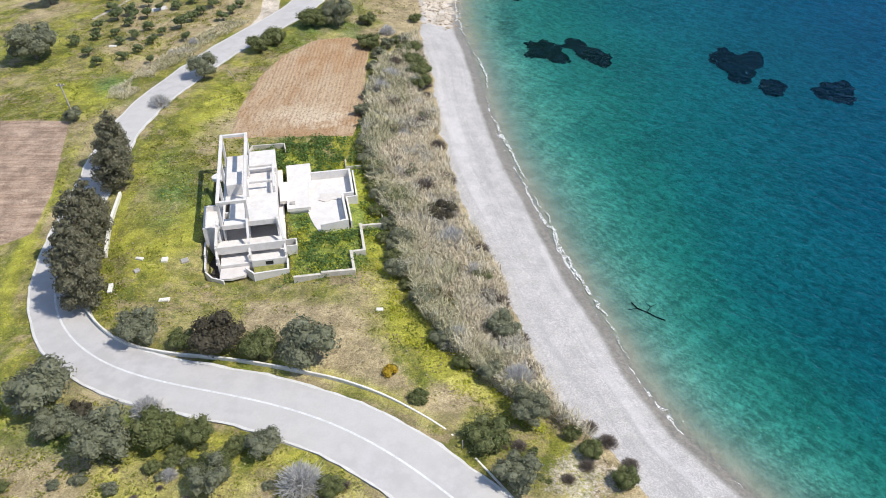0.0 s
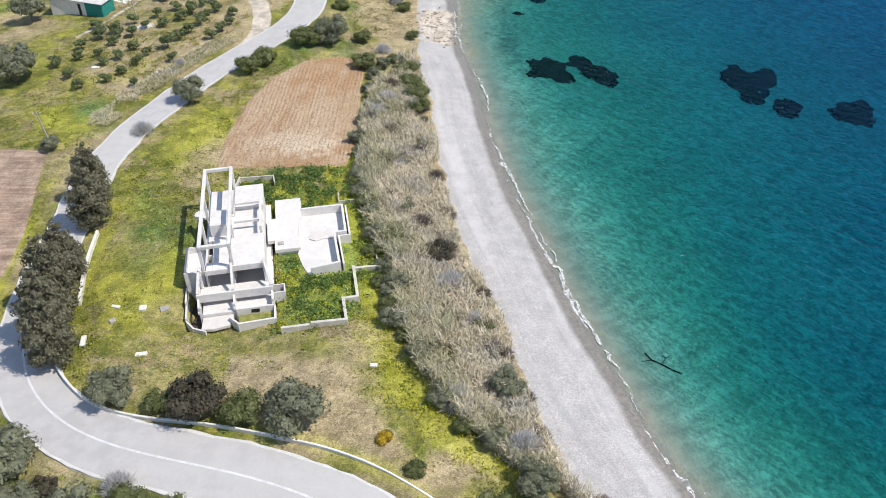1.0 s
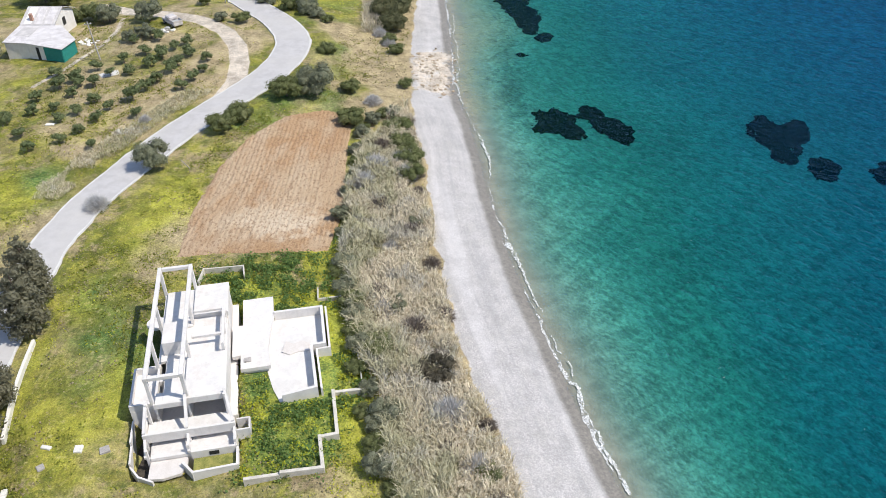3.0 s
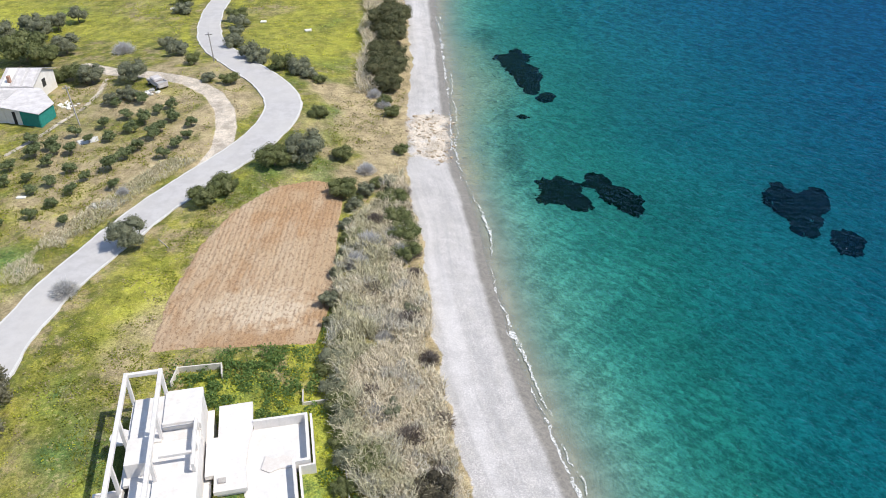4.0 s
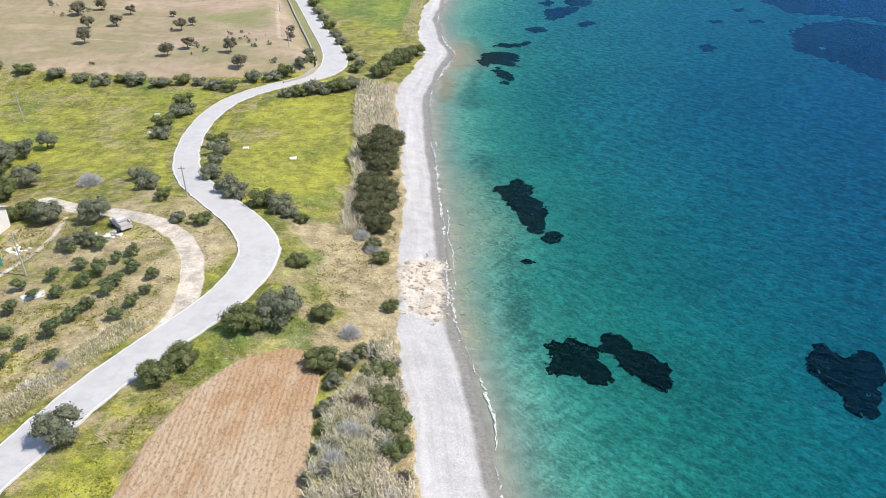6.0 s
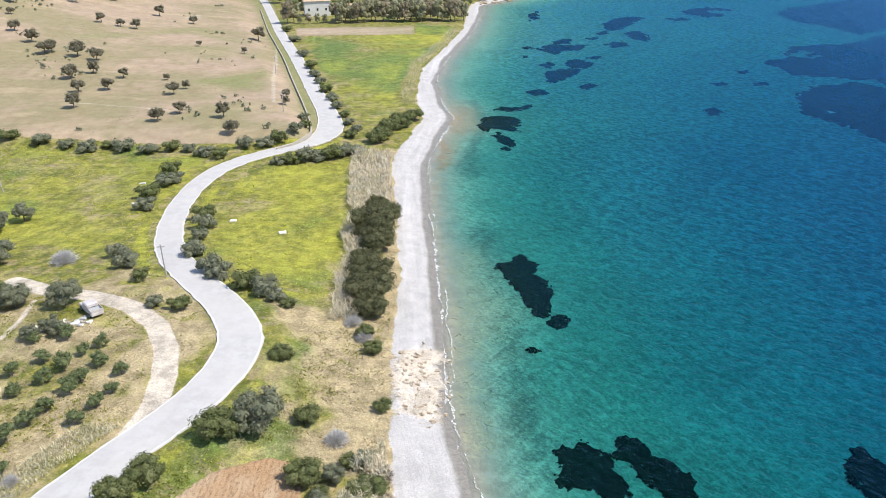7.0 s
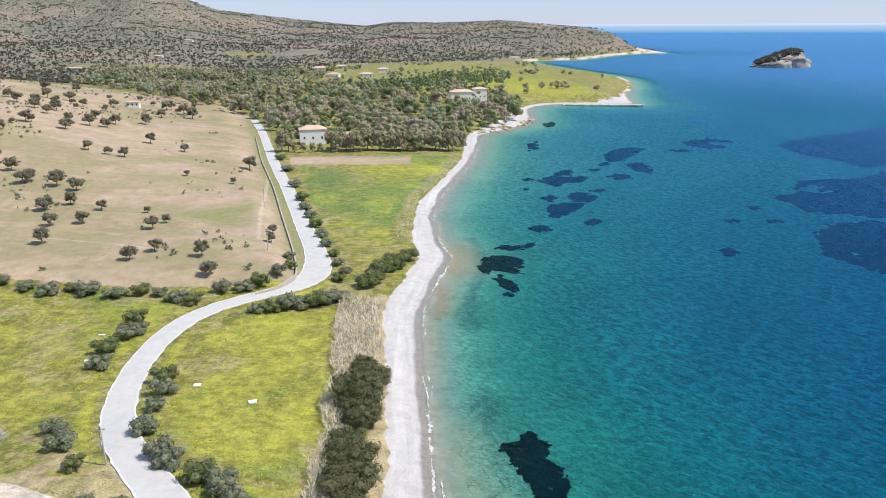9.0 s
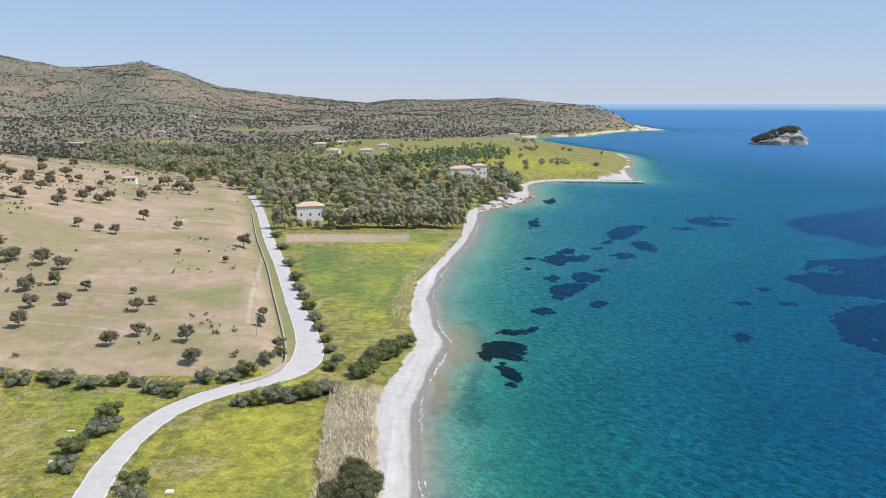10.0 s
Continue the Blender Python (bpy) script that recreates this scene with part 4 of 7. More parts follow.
# lower frame over the deck
block("beam", 7.0, 7.26, 10.95, 16.15, 6.45, 6.75)
for v in (12.4, 15.9):
    block("beam", 4.424, 6.996, v - 0.13, v + 0.13, 6.46, 6.74)
for v in (11.1, 13.6, 15.9):
    block("column", 7.0, 7.26, v - 0.13, v + 0.13, 5.55, 6.446)
# round balcony
bm = bmesh.new()
bmesh.ops.create_cone(bm, cap_ends=True, segments=28, radius1=0.85, radius2=0.85, depth=0.25, matrix=pose(0.75, 16.6, 3.2))
part("balcony", bm, M_CONC, villa, "round concrete balcony slab")
# west annex with parapet
block("annex", -0.75, 1.22, 6.6, 11.2, 1.2, 4.2)
wall_run("parapet", [(1.1, 11.1), (-0.65, 11.1), (-0.65, 6.7), (1.1, 6.7)], 0.18, 4.2, 4.9)
wall_run("wall", [(-0.75, 6.5), (-0.74, 4.3)], 0.16, 0.8, 3.2)
wall_run("wall", [(-0.74, 4.2), (-0.7, 2.4)], 0.16, 0.8, 2.75)
wall_run("wall", [(-0.7, 2.3), (0.0, 1.2), (1.15, 0.5)], 0.16, 0.8, 2.35)
# front rooms, roofless
block("front_beam", 0.45, 7.9, 3.7, 3.95, 3.28, 4.25)
block("wall", 0.5, 0.74, 3.954, 6.4, 2.0, 4.2)
for u in (0.6, 4.05, 7.76):
    block("column", u - 0.12, u + 0.12, 3.72, 3.93, 1.2 if u < 1 else 2.752, 3.276)


def rafter(u0, v0, z0, u1, v1, z1, w=0.24, h=0.3):
    """A sloping concrete beam between two points."""
    bm = bmesh.new()
    ends = [[bm.verts.new((u + a * w / 2, v, z - 2.0 + b * h / 2)) for a, b in ((-1, -1), (1, -1), (1, 1), (-1, 1))] for u, v, z in ((u0, v0, z0), (u1, v1, z1))]
    bm.faces.new(ends[0][::-1])
    bm.faces.new(ends[1])
    for k in range(4):
        bm.faces.new((ends[0][k], ends[0][(k + 1) % 4], ends[1][(k + 1) % 4], ends[1][k]))
    bmesh.ops.recalc_face_normals(bm, faces=bm.faces)
    part("rafter", bm, M_CONC, villa)


# sloping rafters of the roofless front rooms, in two tiers
for a, b in ((1.0, 0.62), (4.12, 4.05), (7.3, 7.76)):
    rafter(a, 5.72, 6.15, b, 3.82, 4.28)
    rafter(b, 3.66, 3.75, b, 2.42, 3.0, 0.2, 0.24)
block("column", 7.15, 7.38, 5.3, 5.55, 3.752, 6.1)
block("column", 0.9, 1.12, 5.3, 5.55, 3.752, 6.1)
block("column", 3.9, 4.15, 2.52, 2.72, 2.752, 3.7)
block("column", 0.62, 0.88, 2.5, 2.72, 1.0, 3.7)
front = block("front_wall", 4.16, 7.9, 2.3, 2.5, 1.4, 3.05)
block("planter_soil", 4.3, 7.78, 0.7, 2.26, 1.0, 2.3, plain("planter_weeds", (0.14, 0.16, 0.04), (0.34, 0.31, 0.09), 0.5, 0.9, 0.6), "weedy yellow-green soil in the planter")
# no hole in the wall: a near-black panel stands in for the opening's shade
window = block("window_opening", 5.6, 6.4, 2.27, 2.296, 2.42, 2.82, plain("opening_shade", (0.02, 0.02, 0.02), (0.03, 0.03, 0.03)), "near-black panel painted as the shade of an unglazed window opening", front, 0.0)
window.parent = front
block("side_wall", 7.66, 7.9, 2.504, 3.69, 1.4, 3.6)
prism("terrace", [(0.9, 2.45), (0.8, 0.75), (2.0, 0.55), (3.4, 0.85), (3.85, 1.7), (3.85, 2.45)], 2.12, 2.4, M_PINK, "pinkish unfinished terrace slab")
prism("terrace_base", [(1.2, 2.45), (1.2, 1.5), (3.2, 1.5), (3.2, 2.45)], 1.0, 2.116, M_CONC)
wall_run("planter_wall", [(3.6, 1.5), (4.4, 0.4), (7.9, 0.55), (7.9, 2.29)], 0.2, 1.6, 2.85)
wall_run("planter_wall", [(8.0, 4.6), (9.0, 4.6), (9.0, 3.4), (8.0, 3.4)], 0.14, 2.4, 3.7)

# ---- sunken wing with a curved wall ----
wing = empty("unfinished_wing", pose(-24.0, 62.0, 2.0, 0, 0, 13.5), "low white concrete wing with flat roof and walled curved terrace", "house")
prism("roof_slab", [(8.45, 20.2), (11.35, 20.2), (11.35, 16.9), (11.0, 15.2), (10.75, 13.0), (10.9, 10.4), (8.25, 10.4), (8.25, 12.2), (7.5, 12.2), (7.5, 16.4), (8.45, 16.4)], 3.35, 3.75, M_CONC, "", wing)
prism("wall", [(8.65, 20.0), (11.2, 20.0), (11.2, 16.9), (10.8, 15.2), (10.55, 13.0), (10.7, 10.6), (8.45, 10.6), (8.45, 16.4)], 1.8, 3.348, M_CONC, "", wing)
CURVE = [(11.45, 17.6), (11.05, 15.2), (10.8, 12.9), (10.95, 10.3), (11.35, 8.2), (11.9, 6.5)]
prism("terrace", [(a - 0.4, b) for a, b in CURVE] + [(14.6, 6.9), (14.5, 12.3), (15.8, 12.3), (15.85, 17.4)], 1.6, 2.95, M_CONC, "", wing)
prism("vent", [(8.6, 11.2), (9.2, 11.2), (9.2, 11.7), (8.6, 11.7)], 3.752, 3.9, M_GREYWOOD, "small grey roof vent", wing)


def wing_wall(pts, width, z0, z1):
    for k, ((ax, ay), (bx, by)) in enumerate(zip(pts[:-1], pts[1:])):
        d = Vector((bx - ax, by - ay, 0))
        q = d.normalized() * width / 2
        s = Vector((-q.y, q.x, 0))
        a, b = Vector((ax, ay, 0)) - q * (0.98 - 0.012 * k), Vector((bx, by, 0)) + q * (0.98 - 0.012 * k)
        prism("parapet", [(a - s)[:2], (b - s)[:2], (b + s)[:2], (a + s)[:2]], z0, z1 - 0.004 * k, M_CONC, "", wing)


wing_wall([(11.5, 17.55), (15.95, 17.5), (15.9, 12.25), (14.65, 12.25), (14.75, 6.8), (11.9, 6.4)], 0.26, 1.6, 3.95)
wing_wall([(16.35, 17.7), (16.3, 11.95), (15.1, 11.9), (15.2, 6.9)], 0.18, 1.6, 3.6)
prism("step_slab", [(11.9, 12.7), (12.6, 12.2), (13.5, 12.5), (14.4, 12.4), (14.5, 13.4), (13.8, 13.9), (13.0, 13.6), (12.3, 14.1)], 2.952, 3.08, M_PINK, "rough broken screed patch", wing)

# ---- garden walls ----
M_GARDENWALL = plain("weathered_render", (0.66, 0.61, 0.53), (0.50, 0.46, 0.39), 0.7, 0.9, 0.4)
def garden_wall(pts, width, top, label):
    g = empty("garden_wall", pose(pts[0][0], pts[0][1], gz(*pts[0])), label, "wall", "", "structure")
    for k, (a, b) in enumerate(zip(pts[:-1], pts[1:])):
        d = Vector((b[0] - a[0], b[1] - a[1], 0))
        z = gz((a[0] + b[0]) / 2, (a[1] + b[1]) / 2)
        bm = a_box(-width / 2 + 0.003 * k, d.length + width / 2 - 0.003 * k, -width / 2, width / 2, -0.6, top - 0.004 * k, 0.02)
        ob = part("wall_panel", bm, M_GARDENWALL, g)
        ob.matrix_local = pose(a[0] - pts[0][0], a[1] - pts[0][1], z - gz(*pts[0]), 0, 0, math.degrees(math.atan2(d.y, d.x)))
    return g


garden_wall([(-26.0, 86.8), (-26.0, 88.9), (-22.0, 89.6), (-21.6, 88.2)], 0.14, 0.7, "low rendered wall round the overgrown back garden")
garden_wall([(-13.7, 86.8), (-13.45, 85.3), (-10.4, 86.0), (-7.3, 72.9)], 0.13, 0.5, "thin low garden wall edging dense green growth")
garden_wall([(-7.2, 72.9), (-9.9, 72.4), (-8.8, 67.5), (-10.2, 67.1), (-9.4, 63.9), (-12.6, 63.3), (-15.4, 62.7)], 0.3, 0.6, "stepped concrete garden wall above the yellow-flowered slope")


# ---- the ploughed field ----
def build_field():
    m = Nodes("ploughed_soil")
    n1, n2, n3 = m.noise(0.18, 5, 0.7), m.noise(0.9, 5, 0.6, m.node("Mapping", {"Vector": m.node("NewGeometry").outputs["Position"], "Rotation": (0, 0, 0.035), "Scale": (1, 0.05, 1)}).outputs[0]), m.noise(11, 3)
    c = m.mix(m.ramp(n1, 0.3, 0.7), (0.33, 0.195, 0.10), (0.45, 0.295, 0.17))
    c = m.mix(m.ramp(n3, 0.42, 0.6, 0, 0.75), c, (0.46, 0.345, 0.225))
    c = m.mix(m.ramp(n2, 0.5, 0.7, 0, 0.5), c, (0.29, 0.185, 0.115))
    v = m.node("TexVoronoi", {"Vector": m.pos(), "Scale": 2.1}).outputs["Distance"]
    c = m.mix(m.ramp(v, 0.05, 0.17, 0.75, 0), c, (0.16, 0.095, 0.055))
    away = m.node("VectorMath", {0: m.pos((0.16, 0.22, 0)), 1: (-3.30, 21.9, 0)})
    away.operation = "DISTANCE"
    dried = m.math("ADD", away.outputs["Value"], m.math("MULTIPLY", m.math("SUBTRACT", m.noise(2.0, 5, 0.7), 0.5), 2.2))
    c = m.mix(m.ramp(dried, 0.35, 1.15, 0.8, 0), c, (0.60, 0.50, 0.375))
    c = m.mix(m.ramp(m.noise(5, 5, 0.7, m.pos((1, 0.4, 1))), 0.45, 0.62, 0, 0.6), c, (0.50, 0.39, 0.27))
    clod = m.noise(0.26, 3, 0.6, m.node("Mapping", {"Vector": m.node("NewGeometry").outputs["Position"], "Rotation": (0, 0, 0.035), "Scale": (1, 0.55, 1)}).outputs[0])
    c = m.mix(m.ramp(clod, 0.52, 0.62, 0, 0.6), c, (0.22, 0.135, 0.08))
    mat = m.done(c, 0.95, m.bump(n1, 0.9, 0.10), 0.15)
    xs, ys = np.arange(-32, -12.5, 0.16), np.arange(90.5, 129, 0.3)
    X, Y = np.meshgrid(xs, ys)
    d = edge_distance(FIELD, X, Y)
    lean = X - (-14.5) + (Y - 92) * 0.035 + 0.25 * waves2(X, Y, 9, 0.4)
    furrow = 0.075 * np.sin(lean / 0.55 * 6.2832 + 0.8 * waves2(X, Y, 5, 0.2)) * (0.6 + 0.4 * waves2(X, Y, 7, 1.2)) + 0.03 * np.sin(lean / 2.9 * 6.2832) ** 7
    head = step01(96.5, 95.0, Y + 0.25 * (X + 22) * 0.2)
    across = 0.045 * np.sin((Y - 0.12 * X) / 0.6 * 6.2832)
    rng = np.random.default_rng(3)
    Z = ground_z(X, Y) + 0.05 + furrow * (1 - head) + across * head + rng.normal(0, 0.045, X.shape) + 0.09 * np.clip(patchy(X, Y, 0.5, 3.3, 2) - 0.35, 0, 1)
    Z = Z - 0.3 * step01(0.25, -0.35, d)
    rows, cols = X.shape
    idx = np.arange(rows * cols).reshape(rows, cols)
    q = np.stack([idx[:-1, :-1], idx[:-1, 1:], idx[1:, 1:], idx[1:, :-1]], -1).reshape(-1, 4)
    q = q[(d.ravel()[q] > -0.4).all(1)]
    used = np.unique(q)
    remap = np.full(X.size, -1)
    remap[used] = np.arange(len(used))
    me = quick_mesh("ploughed_field", np.stack([X, Y, Z], -1).reshape(-1, 3)[used], remap[q], mat, True)
    return tagged(new("ploughed_field", me), "freshly ploughed reddish-brown field with straight furrows", "field", "", "structure")


build_field()


# ---- cottage by the orchard ----
M_WHITEWASH = plain("whitewash", (0.80, 0.77, 0.73), (0.70, 0.66, 0.62), 0.8, 0.9, 0.2)
M_SHEET = plain("pale_roof_sheet", (0.70, 0.66, 0.64), (0.52, 0.48, 0.46), 0.9, 0.7, 0.2)
M_TARP = plain("green_netting", (0.02, 0.19, 0.16), (0.03, 0.26, 0.22), 0.4, 0.7, 0.4)
# dark colour for panels that paint the shade of openings onto solid walls
M_GAP_SHADE = plain("shaded_opening", (0.03, 0.03, 0.03), (0.05, 0.045, 0.04), 0.5, 0.9)
M_OLDSHEET = plain("weathered_roof_sheet", (0.62, 0.58, 0.55), (0.46, 0.43, 0.41), 0.7, 0.8, 0.3)
cz = gz(-66, 147)
cottage = empty("cottage", pose(-68, 148, cz), "whitewashed cottage with pale sheet roofs and green netting", "house")


def sheet(name, corners, thick, material, parent, label=""):
    """A thin roof sheet through corners given in order round its edge."""
    bm = bmesh.new()
    top = [bm.verts.new(p) for p in corners]
    low = [bm.verts.new((x, y, z - thick)) for x, y, z in corners]
    bm.faces.new(top)
    bm.faces.new(low[::-1])
    for k in range(len(top)):
        n = (k + 1) % len(top)
        bm.faces.new((low[k], low[n], top[n], top[k]))
    bmesh.ops.recalc_face_normals(bm, faces=bm.faces)
    return part(name, bm, material, parent, label)


part("wall", a_box(-5.6, -0.4, 3.0, 10.6, -1.5, 2.75, 0.04), M_WHITEWASH, cottage)
bm = bmesh.new()
tri = [[bm.verts.new((x, y, z)) for y, z in ((3.0, 2.76), (10.6, 2.76), (6.8, 4.2))] for x in (-0.6, -0.4)]
for f in ((tri[0][0], tri[0][2], tri[0][1]), (tri[1][0], tri[1][1], tri[1][2])):
    bm.faces.new(f)
for a, b in ((0, 1), (1, 2), (2, 0)):
    bm.faces.new((tri[0][a], tri[0][b], tri[1][b], tri[1][a]))
bmesh.ops.recalc_face_normals(bm, faces=bm.faces)
part("gable_wall", bm, M_WHITEWASH, cottage)
# opening's shade painted as a dark panel on the solid gable
part("gable_window", a_box(-0.396, -0.37, 6.2, 7.3, 1.3, 2.6, 0.0), M_GAP_SHADE, cottage, "dark panel painted as the shade of an opening under the gable")
gable = sheet("gable_roof", [(-5.9, 2.6, 2.82), (0.0, 2.6, 2.82), (0.0, 6.8, 4.42), (-5.9, 6.8, 4.42)], 0.12, M_OLDSHEET, cottage, "weathered pale gable roof")
sheet("gable_roof", [(-5.9, 6.82, 4.42), (0.0, 6.82, 4.42), (0.0, 11.0, 2.82), (-5.9, 11.0, 2.82)], 0.12, M_OLDSHEET, cottage, "weathered pale gable roof")
for k in range(3):
    x = -5.3 + 1.75 * k
    sheet("roof_panel", [(x, 2.75, 2.93), (x + 1.3, 2.75, 2.93), (x + 1.3, 6.6, 4.40), (x, 6.6, 4.40)], 0.03, M_SHEET if k % 3 else M_WHITEWASH, gable)
sheet("porch_roof", [(-5.9, -3.9, 2.42), (-1.9, -4.3, 2.42), (5.0, -6.7, 2.42), (5.6, -2.6, 2.42), (1.2, 2.55, 2.75), (-5.9, 2.55, 2.75)], 0.09, M_SHEET, cottage, "broad pale sheet roof over the porch")
sheet("porch_patch", [(-5.0, -1.5, 2.58), (-2.4, -1.7, 2.58), (-2.2, 1.6, 2.74), (-4.8, 1.7, 2.74)], 0.03, M_OLDSHEET, cottage, "greyer patch of roof sheet")
for name, a, b, mat, label in (("porch_wall", (-5.6, -3.8), (-1.8, -4.0), M_WHITEWASH, ""), ("porch_wall", (-1.76, -4.02), (1.2, -5.0), M_WHITEWASH, ""), ("netting", (1.24, -5.02), (4.7, -6.3), M_TARP, "green shade netting hung under the porch"), ("netting", (4.74, -6.26), (5.3, -2.6), M_TARP, "green shade netting hung under the porch"), ("netting", (5.26, -2.5), (1.1, 2.4), M_TARP, "green shade netting hung under the porch")):
    d = Vector((b[0] - a[0], b[1] - a[1], 0))
    wall = part(name, a_box(0, d.length, -0.05, 0.05, -1.2, 2.26, 0.01), mat, cottage, label)
    wall.matrix_local = pose(a[0], a[1], 0, 0, 0, math.degrees(math.atan2(d.y, d.x)))
# doorway's shade painted as a dark panel in the porch wall
part("doorway", a_box(-0.2, 0.9, -5.1, -4.98, -0.2, 1.9, 0.0), M_GAP_SHADE, cottage, "dark panel painted as the shade inside a doorway").matrix_local = pose(0, 0.35, 0)
part("chimney", a_box(-4.4, -3.9, 3.4, 3.9, 2.9, 4.3, 0.05), plain("clay_flue", (0.36, 0.20, 0.14), (0.45, 0.28, 0.2), 0.4, 0.9, 0.3), cottage, "reddish clay flue on the roof")

# ---- old pickup ----
truck = empty("pickup_truck", pose(-50.1, 155.8, gz(-50.1, 155.8), 0, 0, 44), "old pickup truck with a pale cab and grey load bed", "truck")
M_PAINT = plain("faded_white_paint", (0.60, 0.56, 0.54), (0.46, 0.41, 0.39), 0.6, 0.5)
M_TYRE = plain("tyre_rubber", (0.03, 0.03, 0.03), (0.05, 0.05, 0.05), 0.3, 0.9)
M_STEEL = plain("dull_steel", (0.36, 0.36, 0.36), (0.44, 0.44, 0.43), 0.4, 0.5)
part("body", a_box(-0.85, 0.85, -2.3, 2.3, 0.4, 0.95, 0.1), M_PAINT, truck)
cab = part("cab", a_box(-0.8, 0.8, -0.6, 1.0, 0.952, 1.6, 0.16), M_PAINT, truck)
part("windscreen", a_box(-0.66, 0.66, 1.0, 1.02, 1.02, 1.45, 0.0), plain("cab_glass", (0.04, 0.05, 0.05), (0.05, 0.06, 0.07), 0.5, 0.15), cab)
for a in ((-0.85, -0.79), (0.79, 0.85)):
    part("bed_side", a_box(a[0], a[1], -2.3, -0.62, 0.952, 1.3, 0.01), M_PAINT, truck)
part("tailgate", a_box(-0.78, 0.78, -2.3, -2.24, 0.952, 1.3, 0.01), M_PAINT, truck)
part("bed_floor", a_box(-0.78, 0.78, -2.23, -0.62, 0.954, 0.99, 0.0), M_STEEL, truck)
for x in (-0.78, 0.78):
    for y in (-1.45, 1.45):
        bm = bmesh.new()
        bmesh.ops.create_cone(bm, cap_ends=True, segments=18, radius1=0.36, radius2=0.36, depth=0.22, matrix=pose(x, y, 0.36, 0, 90, 0))
        w = part("wheel", bm, M_TYRE, truck)
        bm = bmesh.new()
        bmesh.ops.create_cone(bm, cap_ends=True, segments=14, radius1=0.19, radius2=0.19, depth=0.25, matrix=pose(x, y, 0.36, 0, 90, 0))
        part("rim", bm, M_STEEL, w)


# ---- poles, posts, slabs and odds and ends ----
def pole(x, y, h, lean, arm=True, name="utility_pole", label="weathered wooden utility pole beside the road", r=0.12):
    t = empty(name, pose(x, y, gz(x, y), lean[0], lean[1], 0), label, "pole")
    part("shaft", rod(bmesh.new(), (0, 0, -0.5), (0, 0, h), r, r * 0.7, 9), M_GREYWOOD, t)
    if arm:
        part("crossarm", a_box(-0.6, 0.6, -0.06, 0.06, h - 0.45, h - 0.33, 0.01), M_GREYWOOD, t)
        for k in (-0.5, 0.0, 0.5):
            part("insulator", rod(bmesh.new(), (k, 0, h - 0.33), (k, 0, h - 0.18), 0.05, 0.03, 7), M_KERB, t)
    return t


pole(-57.5, 141.9, 6.2, (-3, -6))
pole(-44.4, 168.4, 5.0, (0, -2))
pole(-93.9, 212.9, 6.5, (0, -4))
pole(-113, 531, 15, (0, 0), False, "lattice_mast", "tall pale mast at the road's end by the woods", 0.3)
pole(-110, 522, 15, (0, 0), False, "lattice_mast", "tall pale mast at the road's end by the woods", 0.3)
pole(-52.5, 96.2, 5.5, (2, -5))
pole(-33.9, 110.2, 2.0, (25, -18), False, "stake", "crooked bleached wooden stake in the grass", 0.07)
pole(2.5, 41.6, 1.3, (0, 0), False, "road_marker", "small white roadside marker post at the parapet", 0.06)
pole(-48.6, 268.9, 5.5, (0, 1), True)
pole(-62.4, 321, 5.5, (0, 1), True)


def slab(x, y, w, d, turn, material, label, h=0.18):
    bm = a_box(-w / 2, w / 2, -d / 2, d / 2, -0.15, h, 0.05)
    for v in bm.verts:
        v.co.x += 0.12 * w * noise.noise(v.co * 1.7 + Vector((x, y, 0)))
        v.co.y += 0.12 * d * noise.noise(v.co * 1.7 + Vector((y, x, 3)))
    ob = part("concrete_slab", bm, material)
    ob.matrix_basis = pose(x, y, gz(x, y), 2, -2, turn)
    tagged(ob, label, "slab")


slab(-28.0, 59.2, 1.0, 0.5, 10, M_KERB, "pale stone slab lying in rough grass")
slab(-27.8, 65.5, 0.8, 0.7, 30, M_GREYWOOD, "grey broken concrete block lying in grass")
slab(-29.9, 65.4, 0.7, 0.7, 5, M_KERB, "pale concrete manhole cover in grass")
slab(-32.6, 65.4, 0.9, 0.4, -12, M_KERB, "pale concrete block lying in grass")
slab(-32.2, 63.4, 0.6, 0.6, 40, M_GREYWOOD, "grey rubble block lying in grass")
slab(-34.0, 60.6, 0.5, 1.4, 15, M_KERB, "long pale concrete post lying by the conifers")
slab(-6.2, 58.4, 0.7, 0.5, 0, M_KERB, "pale stone among yellow flowers")
slab(-54.0, 136.6, 3.0, 1.7, 30, M_SHOULDER, "large cracked concrete slab in the orchard", 0.08)
slab(-56.6, 121.0, 1.3, 0.6, 0, M_KERB, "pale stone slab at the orchard")
slab(-42.1, 195.8, 1.2, 0.9, 0, M_KERB, "white stone heap in the yellow meadow", 0.25)
slab(-31.7, 189.7, 1.3, 0.9, 20, M_KERB, "white stone heap in the yellow meadow", 0.25)
slab(-64.0, 205.4, 1.1, 0.7, 0, M_KERB, "white stone in the western meadow", 0.25)
slab(-67.0, 217.6, 1.3, 0.5, 0, M_KERB, "white stone in the western meadow", 0.2)
slab(-46.0, 118.8, 0.4, 1.2, 30, M_KERB, "pale kerb stone by the roadside")


def rubble(x, y, n, spread, label, mats, seed):
    rng = np.random.default_rng(seed)
    t = empty("rubble_heap", pose(x, y, gz(x, y)), label, "rubble")
    for k in range(n):
        s = rng.uniform(0.12, 0.38)
        bm = a_box(-s, s, -s * 0.7, s * 0.7, -s * 0.4, s * 0.4, s * 0.15)
        ob = part("chunk", bm, mats[k % len(mats)], t)
        px, py = rng.normal(0, spread, 2)
        ob.matrix_local = pose(px, py, gz(x + px, y + py) - gz(x, y) + s * 0.25, rng.uniform(-20, 20), rng.uniform(-20, 20), rng.uniform(0, 360))


